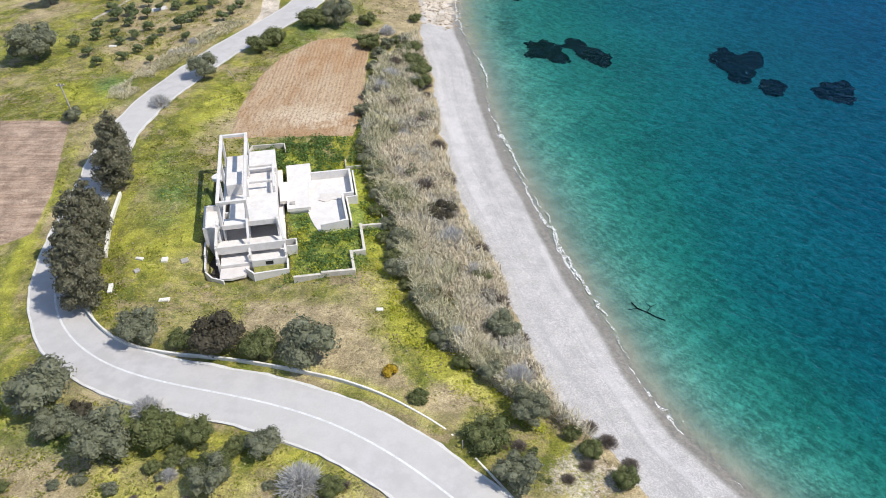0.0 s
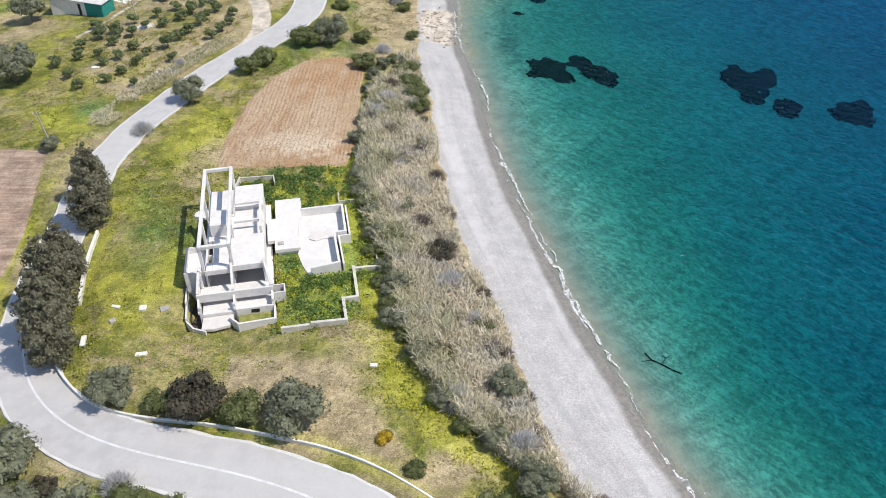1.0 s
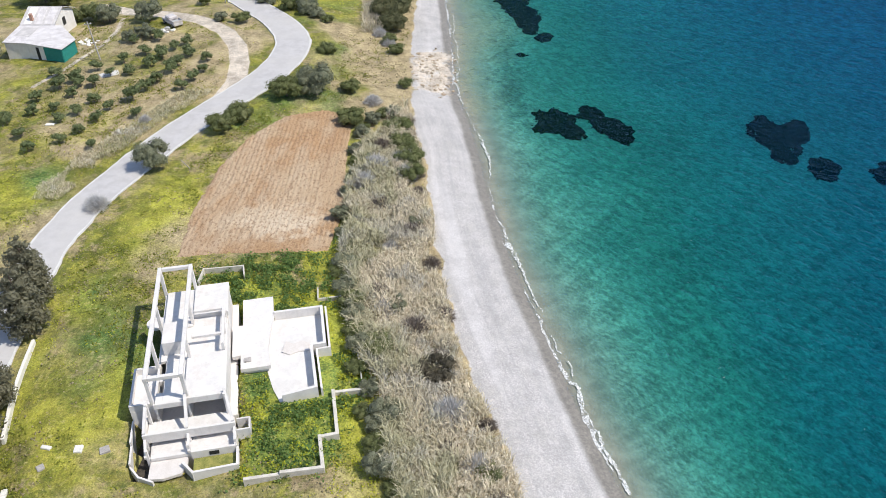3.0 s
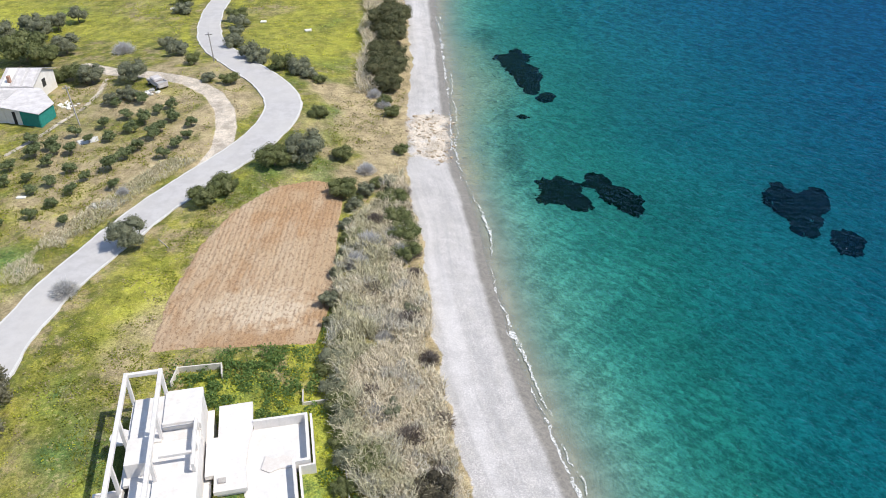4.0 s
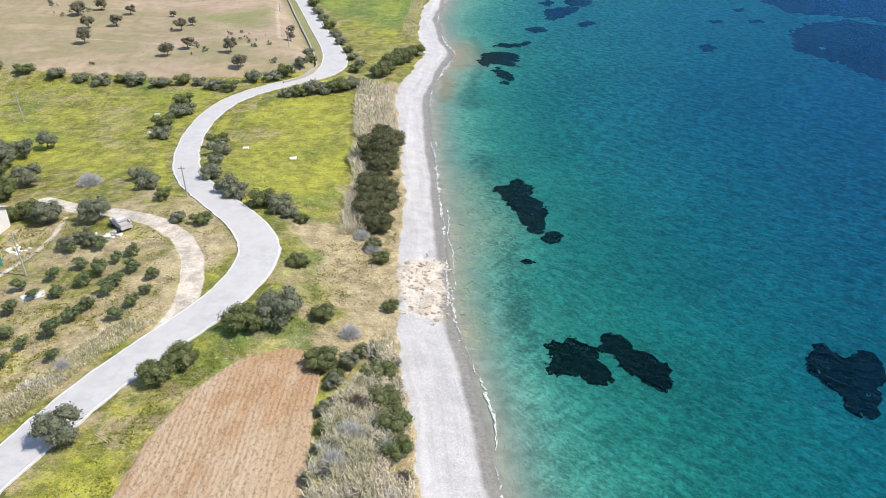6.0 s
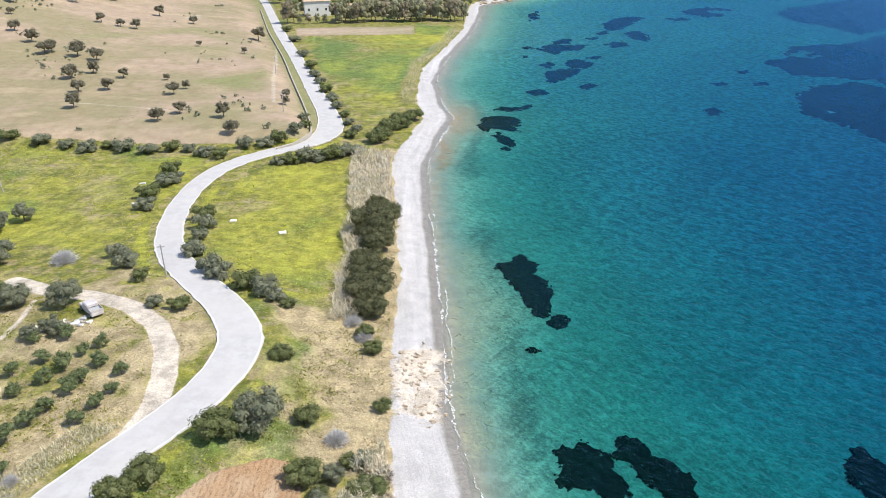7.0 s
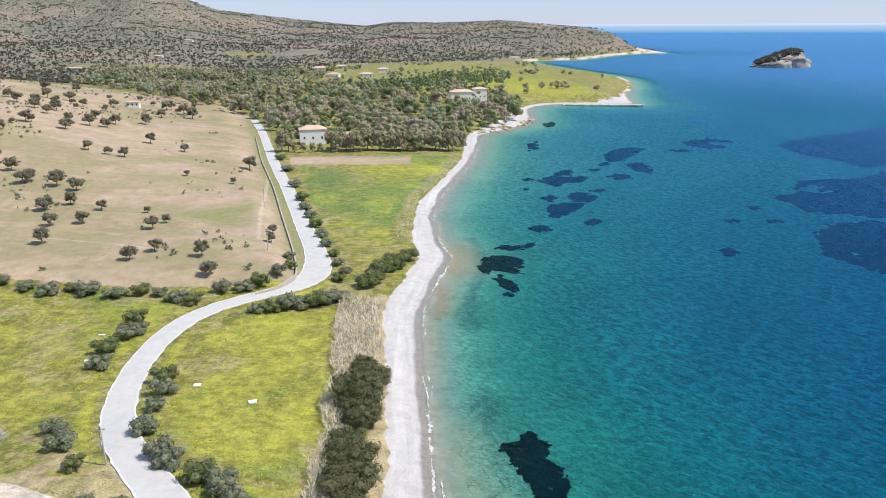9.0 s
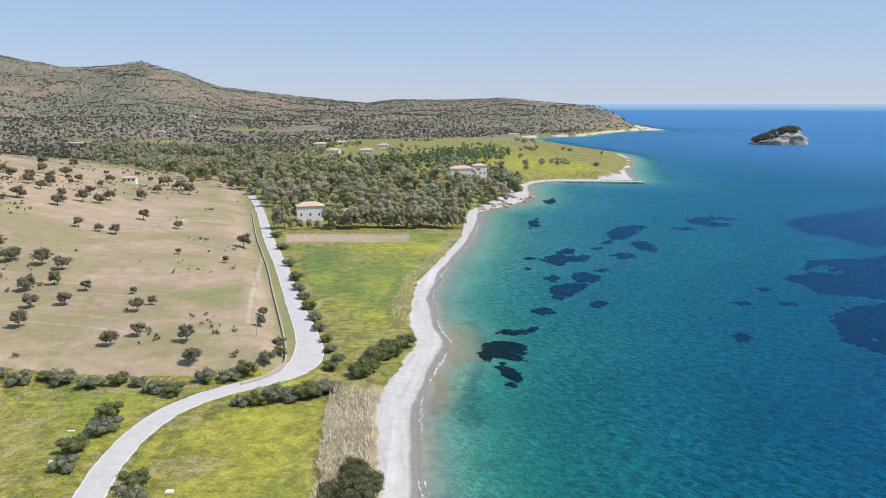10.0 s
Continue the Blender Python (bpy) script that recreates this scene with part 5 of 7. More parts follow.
rubble(-50.9, 153.0, 26, 0.75, "heap of pale rubble and scrap beside the track", (M_KERB, M_GREYWOOD, M_STEEL), 3)
rubble(-54.8, 152.0, 14, 0.7, "small heap of scrap near the orchard", (M_KERB, M_STEEL), 4)
rubble(-62.6, 149.6, 20, 1.0, "white rubble and clutter beside the cottage", (M_WHITEWASH, M_KERB), 5)

# sunken branch in the shallows
bm = bmesh.new()
on_bed = lambda x, y: (x, y, gz(x, y) + 0.08)
pts = [(19.4, 63.9), (19.9, 63.0), (20.8, 62.5), (21.7, 61.8), (22.5, 61.4)]
for a, b in zip(pts[:-1], pts[1:]):
    rod(bm, on_bed(*a), on_bed(*b), 0.065, 0.055, 7)
for a, b in (((19.9, 63.0), (18.9, 62.7)), ((20.8, 62.5), (21.3, 63.4)), ((21.3, 63.4), (21.9, 63.9)), ((21.3, 63.4), (20.9, 64.1))):
    rod(bm, on_bed(*a), on_bed(*b), 0.04, 0.02, 6)
branch = part("sunken_branch", bm, plain("waterlogged_wood", (0.03, 0.025, 0.02), (0.05, 0.04, 0.03), 0.3, 0.9))
tagged(branch, "dark waterlogged branch lying in the shallows", "branch")


# ---- plants ----
def leaves(rng, lobes, n, size, out=0.6, low=-0.35, thin=1.0):
    """Leaf clumps scattered over lobes (x, y, z, radius): arrays of corners and faces."""
    lobes = np.asarray(lobes, float)
    w = lobes[:, 3] ** 2
    pick = rng.choice(len(lobes), n, p=w / w.sum())
    d = rng.normal(size=(n, 3))
    d /= np.linalg.norm(d, axis=1)[:, None]
    d[:, 2] = np.where(d[:, 2] < low, -d[:, 2] * 0.6, d[:, 2])
    rad = lobes[pick, 3] * rng.uniform(0.62, 1.18, n) ** 0.75
    c = lobes[pick, :3] + d * rad[:, None] * np.array([1, 1, 0.85])
    nrm = d * out + rng.normal(size=(n, 3)) * (1 - out)
    nrm /= np.linalg.norm(nrm, axis=1)[:, None]
    a = np.cross(nrm, rng.normal(size=(n, 3)))
    a /= np.linalg.norm(a, axis=1)[:, None] + 1e-9
    b = np.cross(nrm, a)
    s = size * rng.uniform(0.55, 1.4, n)[:, None]
    a, b = a * s, b * s * rng.uniform(0.5, 0.9, n)[:, None] * thin
    v = np.stack([c - a - b * 0.3, c + a * 0.2 - b, c + a + b * 0.3, c - a * 0.2 + b], 1).reshape(-1, 3)
    f = np.arange(4 * n).reshape(n, 4)
    return v, f


def ball_mesh(level):
    bm = bmesh.new()
    bmesh.ops.create_icosphere(bm, subdivisions=level, radius=1.0)
    out = np.array([v.co[:] for v in bm.verts]), np.array([[v.index for v in f.verts] for f in bm.faces])
    bm.free()
    return out


BALLS = {k: ball_mesh(k) for k in (1, 2)}


def leafy(rng, lobes, n, size, out=0.8, low=-0.35, thin=1.0, level=1, fill=0.72):
    """A crown: lumpy leaf masses with many small leaf clumps round them, as corners and triangles."""
    v, f = leaves(rng, lobes, n, size, out, low, thin)
    tri = np.concatenate([f[:, [0, 1, 2]], f[:, [0, 2, 3]]])
    bv, bf = BALLS[level]
    verts, faces, base = [v], [tri], len(v)
    for x, y, z, r in lobes:
        lump = bv * (1 + 0.16 * rng.normal(size=(len(bv), 1))) * r * fill * np.array([1, 1, 0.85])
        verts.append(lump + np.array([x, y, z]))
        faces.append(bf + base)
        base += len(bv)
    return np.concatenate(verts), np.concatenate(faces)


def crown_lobes(rng, radius, height, base, count, spread=0.5):
    """A crown of overlapping lobes with an uneven outline."""
    out = [(0, 0, base + height * 0.5, radius * 0.62)]
    for k in range(count):
        a = k * 2.4 + rng.uniform(-0.5, 0.5)
        r = radius * spread * rng.uniform(0.7, 1.15)
        z = base + height * rng.uniform(0.22, 0.82)
        out.append((r * math.cos(a), r * math.sin(a), z, radius * rng.uniform(0.38, 0.54) * (11 / max(count, 11)) ** 0.4))
    return out


def trunk_bm(rng, height, r0, lobes, limbs=4):
    bm = bmesh.new()
    top = Vector((rng.uniform(-0.1, 0.1), rng.uniform(-0.1, 0.1), height))
    rod(bm, (0, 0, -0.3), top, r0, r0 * 0.6)
    for k in range(min(limbs, len(lobes) - 1)):
        l = lobes[k + 1]
        rod(bm, top - Vector((0, 0, 0.1 * k * r0)), Vector((l[0] * 0.8, l[1] * 0.8, l[2])), r0 * 0.5, r0 * 0.15, 5)
    return bm


def make_tree(name, seed, radius, height, base, count, n, size, material, label, category, trunk=None, r0=0.14, out=0.78, core=True, low=-0.35, thin=1.0):
    """One plant: trunk with limbs and a crown of many small leaf clumps. Stands at the origin."""
    rng = np.random.default_rng(seed)
    lobes = crown_lobes(rng, radius, height, base, count, 0.62)
    t = empty(name, None, label, category)
    part("trunk", trunk_bm(rng, base + height * 0.35, r0, lobes), trunk or M_BARK, t)
    v, f = leafy(rng, lobes, n, size, out, low, thin)
    part("crown", quick_mesh("crown", v, f, material), material, t)
    return t


def make_tall(name, seed, radius, height, n, size, material, label, category):
    """A tall drooping conifer: tiers of sprays round a straight trunk."""
    rng = np.random.default_rng(seed)
    lobes = []
    for k in range(26):
        s = (k + 0.5) / 26
        z = 0.9 + s * (height - 1.1)
        r = radius * (0.35 + 0.65 * math.sin(math.pi * min(1, 0.25 + s * 0.72))) * (1 - 0.55 * s ** 3)
        a = k * 2.4
        lobes.append((r * 0.62 * math.cos(a), r * 0.62 * math.sin(a), z, r * rng.uniform(0.34, 0.58)))
    t = empty(name, None, label, category)
    bm = bmesh.new()
    rod(bm, (0, 0, -0.3), (0.05, 0.03, height * 0.92), 0.24, 0.04)
    for l in lobes[::3]:
        rod(bm, (0, 0, l[2] - 0.4), (l[0] * 1.5, l[1] * 1.5, l[2]), 0.07, 0.02, 5)
    part("trunk", bm, M_BARK, t)
    v, f = leafy(rng, lobes, n, size, 0.7, -0.8, 0.7, 1, 0.7)
    part("crown", quick_mesh("crown", v, f, material), material, t)
    return t


def make_bare(name, seed, radius, height, n, material, label, category):
    """A leafless shrub: a bush of fine forking twigs."""
    rng = np.random.default_rng(seed)
    t = empty(name, None, label, category)
    bm = bmesh.new()
    for k in range(9):
        a = rng.uniform(0, 6.28)
        rod(bm, (0.1 * math.cos(a), 0.1 * math.sin(a), -0.2), (radius * 0.5 * math.cos(a), radius * 0.5 * math.sin(a), height * rng.uniform(0.5, 0.75)), 0.05, 0.015, 5)
    part("stem", bm, M_GREYWOOD, t)
    a = rng.uniform(0, 6.2832, n)
    up = rng.uniform(0.15, 1.45, n)
    way = np.stack([np.cos(a) * np.cos(up), np.sin(a) * np.cos(up), np.sin(up)], 1)
    start = way * rng.uniform(0.15, 0.85, n)[:, None] * np.array([radius, radius, height])
    end = start + (way + rng.normal(0, 0.35, (n, 3))) * np.array([radius, radius, height]) * rng.uniform(0.12, 0.32, n)[:, None]
    end[:, 2] = np.maximum(end[:, 2], 0.1)
    side = np.cross(end - start, rng.normal(size=(n, 3)))
    side = side / (np.linalg.norm(side, axis=1)[:, None] + 1e-9) * 0.035
    v = np.stack([start - side, start + side, end], 1).reshape(-1, 3)
    part("twig_crown", quick_mesh("twig_crown", v, np.arange(3 * n).reshape(n, 3), material), material, t)
    return t


def plant(protos, spots, group, label="", ratio=(0.95, 1.1), seed=1, grow=1.0):
    """Copies of the plants in protos, one for each spot (x, y, radius)."""
    rng = np.random.default_rng(seed)
    for k, (x, y, r) in enumerate(spots):
        p, pr = protos[k % len(protos)]
        s = grow * r / pr
        m = pose(x, y, gz(x, y) - 0.05, 0, 0, rng.uniform(0, 360)) @ Matrix.Diagonal((s, s, s * rng.uniform(*ratio), 1))
        ob = copy_thing(p, m)
        tagged(ob, label, "", group)


def retire(protos):
    for p, _ in protos:
        for o in (*p.children, p):
            bpy.data.objects.remove(o)


# the kinds
M_GUM = foliage("brownish_gum_leaves", (0.33, 0.28, 0.18), (0.46, 0.40, 0.275), (0.54, 0.48, 0.36))
olive = [(make_tree("olive_tree", 11 + k, 2.0, 2.4, 0.5, 18, 2900, 0.088, M_OLIVE, "grey-green wild olive with a rounded dense crown", "tree"), 2.0) for k in range(3)]
green = [(make_tree("evergreen_bush", 21 + k, 2.0, 2.1, 0.2, 18, 2700, 0.088, M_GREEN, "dense dark green evergreen bush on rough grass", "bush"), 2.0) for k in range(3)]
dark = [(make_tree("lentisk_bush", 31 + k, 2.0, 2.2, 0.2, 18, 3200, 0.085, M_DARK, "dense brownish dark bush beside the road", "bush"), 2.0) for k in range(2)]
tall = [(make_tall("conifer", 41 + k, 2.3, 8.6, 4800, 0.16, M_PINE, "tall dark drooping conifer on the road's edge", "tree"), 2.3) for k in range(3)]
tamarisk = [(make_tree("tamarisk", 51 + k, 4.6, 4.2, 0.4, 30, 6400, 0.145, M_TAMARISK, "broad domed brownish-green tamarisk above the beach", "tree", None, 0.2), 4.6) for k in range(2)]
bare = [(make_bare("bare_shrub", 61 + k, 2.0, 2.2, 3000, M_GREY, "leafless grey shrub of fine twigs", "shrub"), 2.0) for k in range(2)]
dry_shrub = [(make_bare("dry_shrub", 65 + k, 2.0, 2.0, 2600, M_BROWNTWIG, "brownish leafless shrub at the edge of the pebble beach", "shrub"), 2.0) for k in range(2)]
young = [(make_tree("young_olive_tree", 71 + k, 0.95, 1.2, 0.3, 8, 760, 0.075, M_YOUNG, "small round young olive tree in the orchard", "tree", None, 0.06), 0.95) for k in range(3)]
savanna = [(make_tree("oak_tree", 81 + k, 2.1, 3.0, 0.8, 10, 800, 0.155, M_OAK, "round-crowned tree standing alone on the bare field", "tree", None, 0.16), 2.1) for k in range(3)]
hedge = [(make_tree("hedge_bush", 91 + k, 2.2, 2.0, 0.2, 8, 860, 0.15, M_OLIVE if k != 1 else M_GREEN, "scrubby hedge bush along the field's edge", "bush"), 2.2) for k in range(3)]
gum = [(make_tree("eucalyptus_tree", 101 + k, 4.0, 10.0, 0.2, 24, 1150, 0.30, M_WOODS if k else M_GUM, "tall pale-leaved tree in the row behind the meadow", "tree", None, 0.25, 0.88), 4.0) for k in range(3)]

broom = [(make_tree("broom_bush", 111, 0.9, 0.9, 0.1, 9, 700, 0.06, foliage("broom_flowers", (0.42, 0.27, 0.03), (0.60, 0.42, 0.04), (0.30, 0.26, 0.05)), "small bush in orange-yellow flower on the grassy slope", "bush", None, 0.04), 0.9)]
plant(broom, [(-4.3, 49.7, 0.8)], "bushes along the lower road", "", (0.8, 0.9), 43)
# below and above the road bend
plant(olive, [(-34.0, 45.3, 3.2), (-31.5, 41.9, 1.8), (-26.4, 39.8, 2.6), (-13.4, 40.3, 1.7), (-16.8, 36.8, 1.7), (-28.2, 53.2, 2.2), (-11.8, 50.9, 2.9), (8.1, 46.0, 1.9), (6.9, 38.9, 2.0)], "bushes along the lower road", "grey-green rounded olive bush beside the lower road", (0.8, 1.0), 2)
plant(green, [(-22.6, 41.3, 2.3), (-19.3, 41.2, 1.6), (-23.8, 52.4, 1.5), (-16.4, 51.4, 2.2), (4.3, 42.6, 2.2), (-1.6, 46.6, 0.9), (13.0, 42.4, 1.2), (15.4, 39.6, 1.2), (11.6, 44.2, 0.9), (-7.4, 36.6, 1.3), (-32.1, 42.8, 1.3), (-17.0, 38.0, 1.7), (-15.6, 40.2, 1.1)], "bushes along the lower road", "dense green bush beside the lower road", (0.8, 1.0), 3)
plant(dark, [(-0.9, 75.6, 2.0)], "bushes round the ploughed field", "dense dark bush between reeds and beach", (0.85, 1.0), 42)
plant(dark, [(-20.2, 52.0, 2.8), (-30.0, 43.6, 1.2)], "bushes along the lower road", "dense brownish dark bush beside the road parapet", (0.85, 1.0), 4)
plant(bare, [(-23.5, 42.6, 1.6), (-20.4, 37.6, 0.8), (-9.8, 36.8, 2.2), (-35.0, 45.0, 1.9), (-24.2, 43.8, 1.6), (-42.0, 100.6, 1.8)], "bare shrubs by the road", "leafless grey shrub of fine twigs by the road", (0.8, 1.0), 5)
plant(tall, [(-35.4, 57.9, 2.3), (-37.2, 61.2, 2.3), (-38.4, 65.4, 2.4), (-39.0, 69.8, 2.1), (-40.2, 79.4, 2.3), (-41.8, 84.2, 2.1)], "conifers along the road", "", (0.95, 1.05), 6)
# low scrub on the slopes below the road
low = []
rng = np.random.default_rng(36)
while len(low) < 64:
    x, y = rng.uniform(-44, 14), rng.uniform(31, 44)
    if 4.2 < float(line_distance(ROAD, np.array([x]), np.array([y]))[0]) < 16:
        low.append((x, y, 0.35 + 0.6 * rng.uniform() ** 2))
plant(green, low[::3] + [(-4.1, 50.1, 0.6), (-1.4, 46.7, 1.0)], "low scrub below the road", "low green scrub on dry ground below the road", (0.6, 0.9), 37)
plant(olive, low[1::3], "low scrub below the road", "low grey-green scrub on dry ground below the road", (0.6, 0.9), 38)
plant(dry_shrub, low[2::3] + [(16.2, 41.6, 0.9), (14.6, 43.8, 1.0), (13.2, 45.4, 0.9), (12.6, 41.0, 0.8), (11.0, 39.6, 0.7)], "low scrub below the road", "low brown twiggy scrub on dry ground below the road", (0.5, 0.8), 39)
# round the field and the headland
plant(olive, [(-38.4, 110.0, 2.5), (-67.5, 117.0, 4.0), (-21.4, 131.8, 2.9), (-76.0, 141.5, 3.2), (-62.5, 159.0, 2.3), (-55.1, 158.6, 2.5), (-52.4, 95.9, 1.4)], "olive trees by the field", "grey-green olive tree with a dense rounded crown", (0.9, 1.05), 7)
plant(green, [(-32.2, 119.6, 2.2), (-30.3, 122.6, 2.1), (-25.4, 130.0, 2.7), (-16.9, 134.6, 1.8), (-15.3, 124.4, 2.1), (-8.8, 122.8, 2.2), (-7.6, 118.4, 2.1), (-6.6, 114.4, 2.2), (-6.0, 110.8, 1.9), (-22.2, 145.8, 1.9), (-1.4, 76.0, 1.6), (-9.0, 138.2, 1.3), (-12.0, 104, 1.2)], "bushes round the ploughed field", "dense green bush on dry ground near the beach", (0.8, 1.0), 8)
plant(bare, [(-13.2, 131.4, 1.6), (-10.6, 112.4, 2.2), (-11.6, 108.2, 2.0), (-13.0, 153.6, 1.3), (-15.0, 157.6, 1.5), (-63.4, 175.4, 2.4), (-57.4, 163.2, 1.3), (-43.4, 121.6, 1.0)], "bare shrubs near the beach", "leafless grey shrub of fine twigs on dry ground", (0.75, 1.0), 9)
# along the winding road and the meadows
plant(hedge, [(-42.2, 157.9, 1.4), (-38.6, 157.4, 1.7), (-52.0, 172.6, 2.3), (-55.9, 178.0, 1.8), (-47.4, 166.6, 1.5), (-43.2, 178.0, 2.2), (-46.2, 192.2, 2.2), (-47.8, 197.6, 2.2), (-38.4, 170.2, 2.2), (-36.2, 168.0, 2.0), (-31.2, 164.4, 2.3), (-28.2, 162.6, 2.2), (-26.6, 161.2, 1.8), (-24.2, 159.6, 1.2), (-45.0, 186.0, 1.7), (-60.8, 203.0, 2.2), (-62.6, 209.5, 2.4), (-61.8, 215.9, 2.4), (-60.5, 219, 2.0), (-63.0, 223.7, 2.4)], "hedge along the winding road", "", (0.85, 1.1), 10)
plant(hedge, [(-41.5, 230.6, 1.8), (-38.8, 231.4, 2.4), (-36.0, 232.6, 2.6), (-33.2, 233.6, 2.6), (-30.6, 234.8, 2.8), (-28.0, 236.2, 2.6), (-25.4, 237.2, 2.4), (-28.4, 249.8, 1.8), (-27.6, 256, 1.6), (-30.4, 262, 1.7), (-33.0, 270, 1.8), (-36.0, 279, 1.9), (-39.2, 289, 2.0), (-42.6, 299, 2.1), (-46.4, 311, 2.2), (-50.2, 322, 2.3), (-54.0, 335, 2.4), (-60.5, 357, 2.5), (-70.0, 388, 2.6), (-79.0, 415, 2.6)], "hedge along the winding road", "", (0.75, 1.0), 11)
plant(hedge, [(-88.2, 239.9, 2.4), (-84.0, 242.0, 2.0), (-80.0, 240.4, 3.0), (-73.6, 239.0, 2.6), (-68.7, 240.5, 2.2), (-64.4, 239.6, 1.8), (-59.7, 236.7, 2.4), (-55.5, 235.1, 2.3), (-51.6, 241.8, 2.2), (-47.4, 243.0, 2.3), (-44.4, 245.4, 2.2), (-41.6, 250.2, 1.9), (-42.8, 266.3, 1.6), (-40.6, 258, 1.6), (-94, 242, 2.2), (-101, 244, 2.5), (-110, 246.5, 2.6), (-119, 248, 2.6), (-128, 250, 2.6)], "hedge below the bare field", "", (0.7, 1.0), 12)
plant(olive, [(-80.8, 196.4, 2.2), (-87.7, 190.1, 2.8), (-83.1, 191.6, 2.3), (-74.7, 176.5, 2.8), (-84, 186, 2.6), (-90, 182, 3.0)], "trees by the cottage", "grey-green tree behind the cottage", (0.9, 1.1), 13)
plant(green, [(-80.4, 172.8, 4.6), (-76.0, 170.0, 3.0), (-63.8, 159.4, 2.2), (-66.6, 161.6, 2.2), (-69.2, 160.6, 1.8)], "trees by the cottage", "dense green tree by the cottage yard", (0.9, 1.1), 14)
plant(tamarisk, [(-15.6, 189.6, 4.7), (-13.8, 165.2, 4.4), (-14.8, 196.0, 3.8), (-14.2, 171.6, 4.0), (-13.0, 160.6, 2.8), (-15.4, 176.8, 2.8), (-14.6, 183.6, 3.4), (-16.6, 201.4, 2.7)], "tamarisks above the beach", "", (0.9, 1.05), 15)
plant(green, [(-13.0, 154.6, 1.5), (-11.4, 150.6, 1.4), (-21.8, 246.4, 2.7), (-19.6, 254.8, 3.0), (-16.8, 260.8, 3.1), (-14.2, 268.0, 2.5), (-20.6, 249.6, 2.7), (-18.0, 258.4, 2.6)], "bushes above the far beach", "dense green bush above the beach", (0.85, 1.05), 16)
# shrubs in and along the reed belt
rng = np.random.default_rng(31)
edge, inner, twiggy = [], [], []
for k in range(34):
    y = 50 + 2.35 * k + rng.uniform(-0.8, 0.8)
    vx = float(np.interp(y, [p[1] for p in VEG], [p[0] for p in VEG]))
    w = float(np.interp(y, [40, 50, 64, 84, 105, 118, 130], [3, 6, 11, 10.6, 10.4, 8.6, 4]))
    inner.append((vx - w - rng.uniform(-1.4, 0.6), y, rng.uniform(0.85, 1.6)))
    if k % 2 == 0:
        twiggy.append((vx - rng.uniform(0.6, 2.0), y + 1, rng.uniform(0.8, 1.5)))
    if k % 3 == 0:
        edge.append((vx - rng.uniform(2, w - 1.5), y, rng.uniform(0.9, 1.9)))
plant(olive, inner[::2] + edge[1::2], "shrubs in the reed belt", "grey-green shrub on the inland edge of the reeds", (0.75, 1.05), 32)
plant(green, inner[1::2] + edge[::2], "shrubs in the reed belt", "leafy green shrub among the dry reeds", (0.75, 1.05), 33)
rng = np.random.default_rng(35)
silver = []
for k in range(30):
    y = 50 + 2.5 * k + rng.uniform(-1, 1)
    e = float(reed_width(y)) * rng.uniform(0.2, 0.95)
    if e > 1.5:
        silver.append((float(np.interp(y, [p[1] for p in VEG], [p[0] for p in VEG])) - e, y, rng.uniform(1.0, 2.2)))
plant(bare, silver[::2], "bare shrubs in the reed belt", "leafless grey shrub of fine twigs among dry reeds", (0.8, 1.1), 40)
plant(dry_shrub, silver[1::2], "bare shrubs in the reed belt", "brownish twiggy shrub among dry reeds", (0.8, 1.1), 41)
plant(dry_shrub, twiggy, "dry shrubs at the beach edge", "", (0.7, 1.0), 34)
# orchard
plant(young, [(-57.5, 125.2, 0.8), (-57.0, 132.7, 0.9), (-52.6, 127.2, 0.9), (-53.8, 123.7, 0.8), (-55.5, 121.7, 0.8), (-51.3, 118.4, 0.8), (-50.1, 121.5, 0.8), (-52.9, 115.9, 0.8), (-58.2, 134.4, 1.1), (-59.9, 132.1, 1.2), (-54.7, 132.6, 1.0), (-56.8, 129.6, 0.9), (-47.2, 127.8, 1.2), (-46.4, 130.8, 1.0), (-45.4, 133.2, 1.0), (-50.0, 148.4, 0.9), (-46.2, 144.6, 0.8), (-44.8, 146.6, 0.9), (-50.5, 143.0, 0.9), (-47.2, 141.4, 1.1), (-48.4, 138.9, 1.0)], "olive orchard", "", (0.95, 1.15), 17, 1.16)
plant(young, [(-44.4, 136.7, 1.0), (-44.0, 138.8, 1.0), (-43.2, 142.2, 1.0), (-41.1, 131.2, 0.9), (-40.2, 134.2, 0.9), (-39.8, 140.4, 0.9), (-44.9, 122.9, 0.8), (-39.5, 136.8, 0.8), (-54.1, 147.9, 0.8), (-56.4, 138, 0.9), (-53, 140.4, 0.9), (-50.8, 136.4, 0.9), (-53.6, 136, 0.8), (-61.5, 128, 0.9), (-60.4, 124.2, 0.9), (-63, 121.6, 0.9), (-49.6, 125.0, 0.7), (-56.2, 113.8, 0.9), (-59.2, 117.6, 0.9), (-48.0, 114.4, 0.7), (-62.4, 136.5, 1.0)], "olive orchard", "", (0.95, 1.15), 18, 1.16)
plant(olive, [(-51.8, 149.6, 1.3), (-53.6, 151.0, 1.4), (-55.2, 148.8, 1.2)], "olive orchard", "bushy grey-green olive at the orchard's edge", (0.9, 1.1), 19)
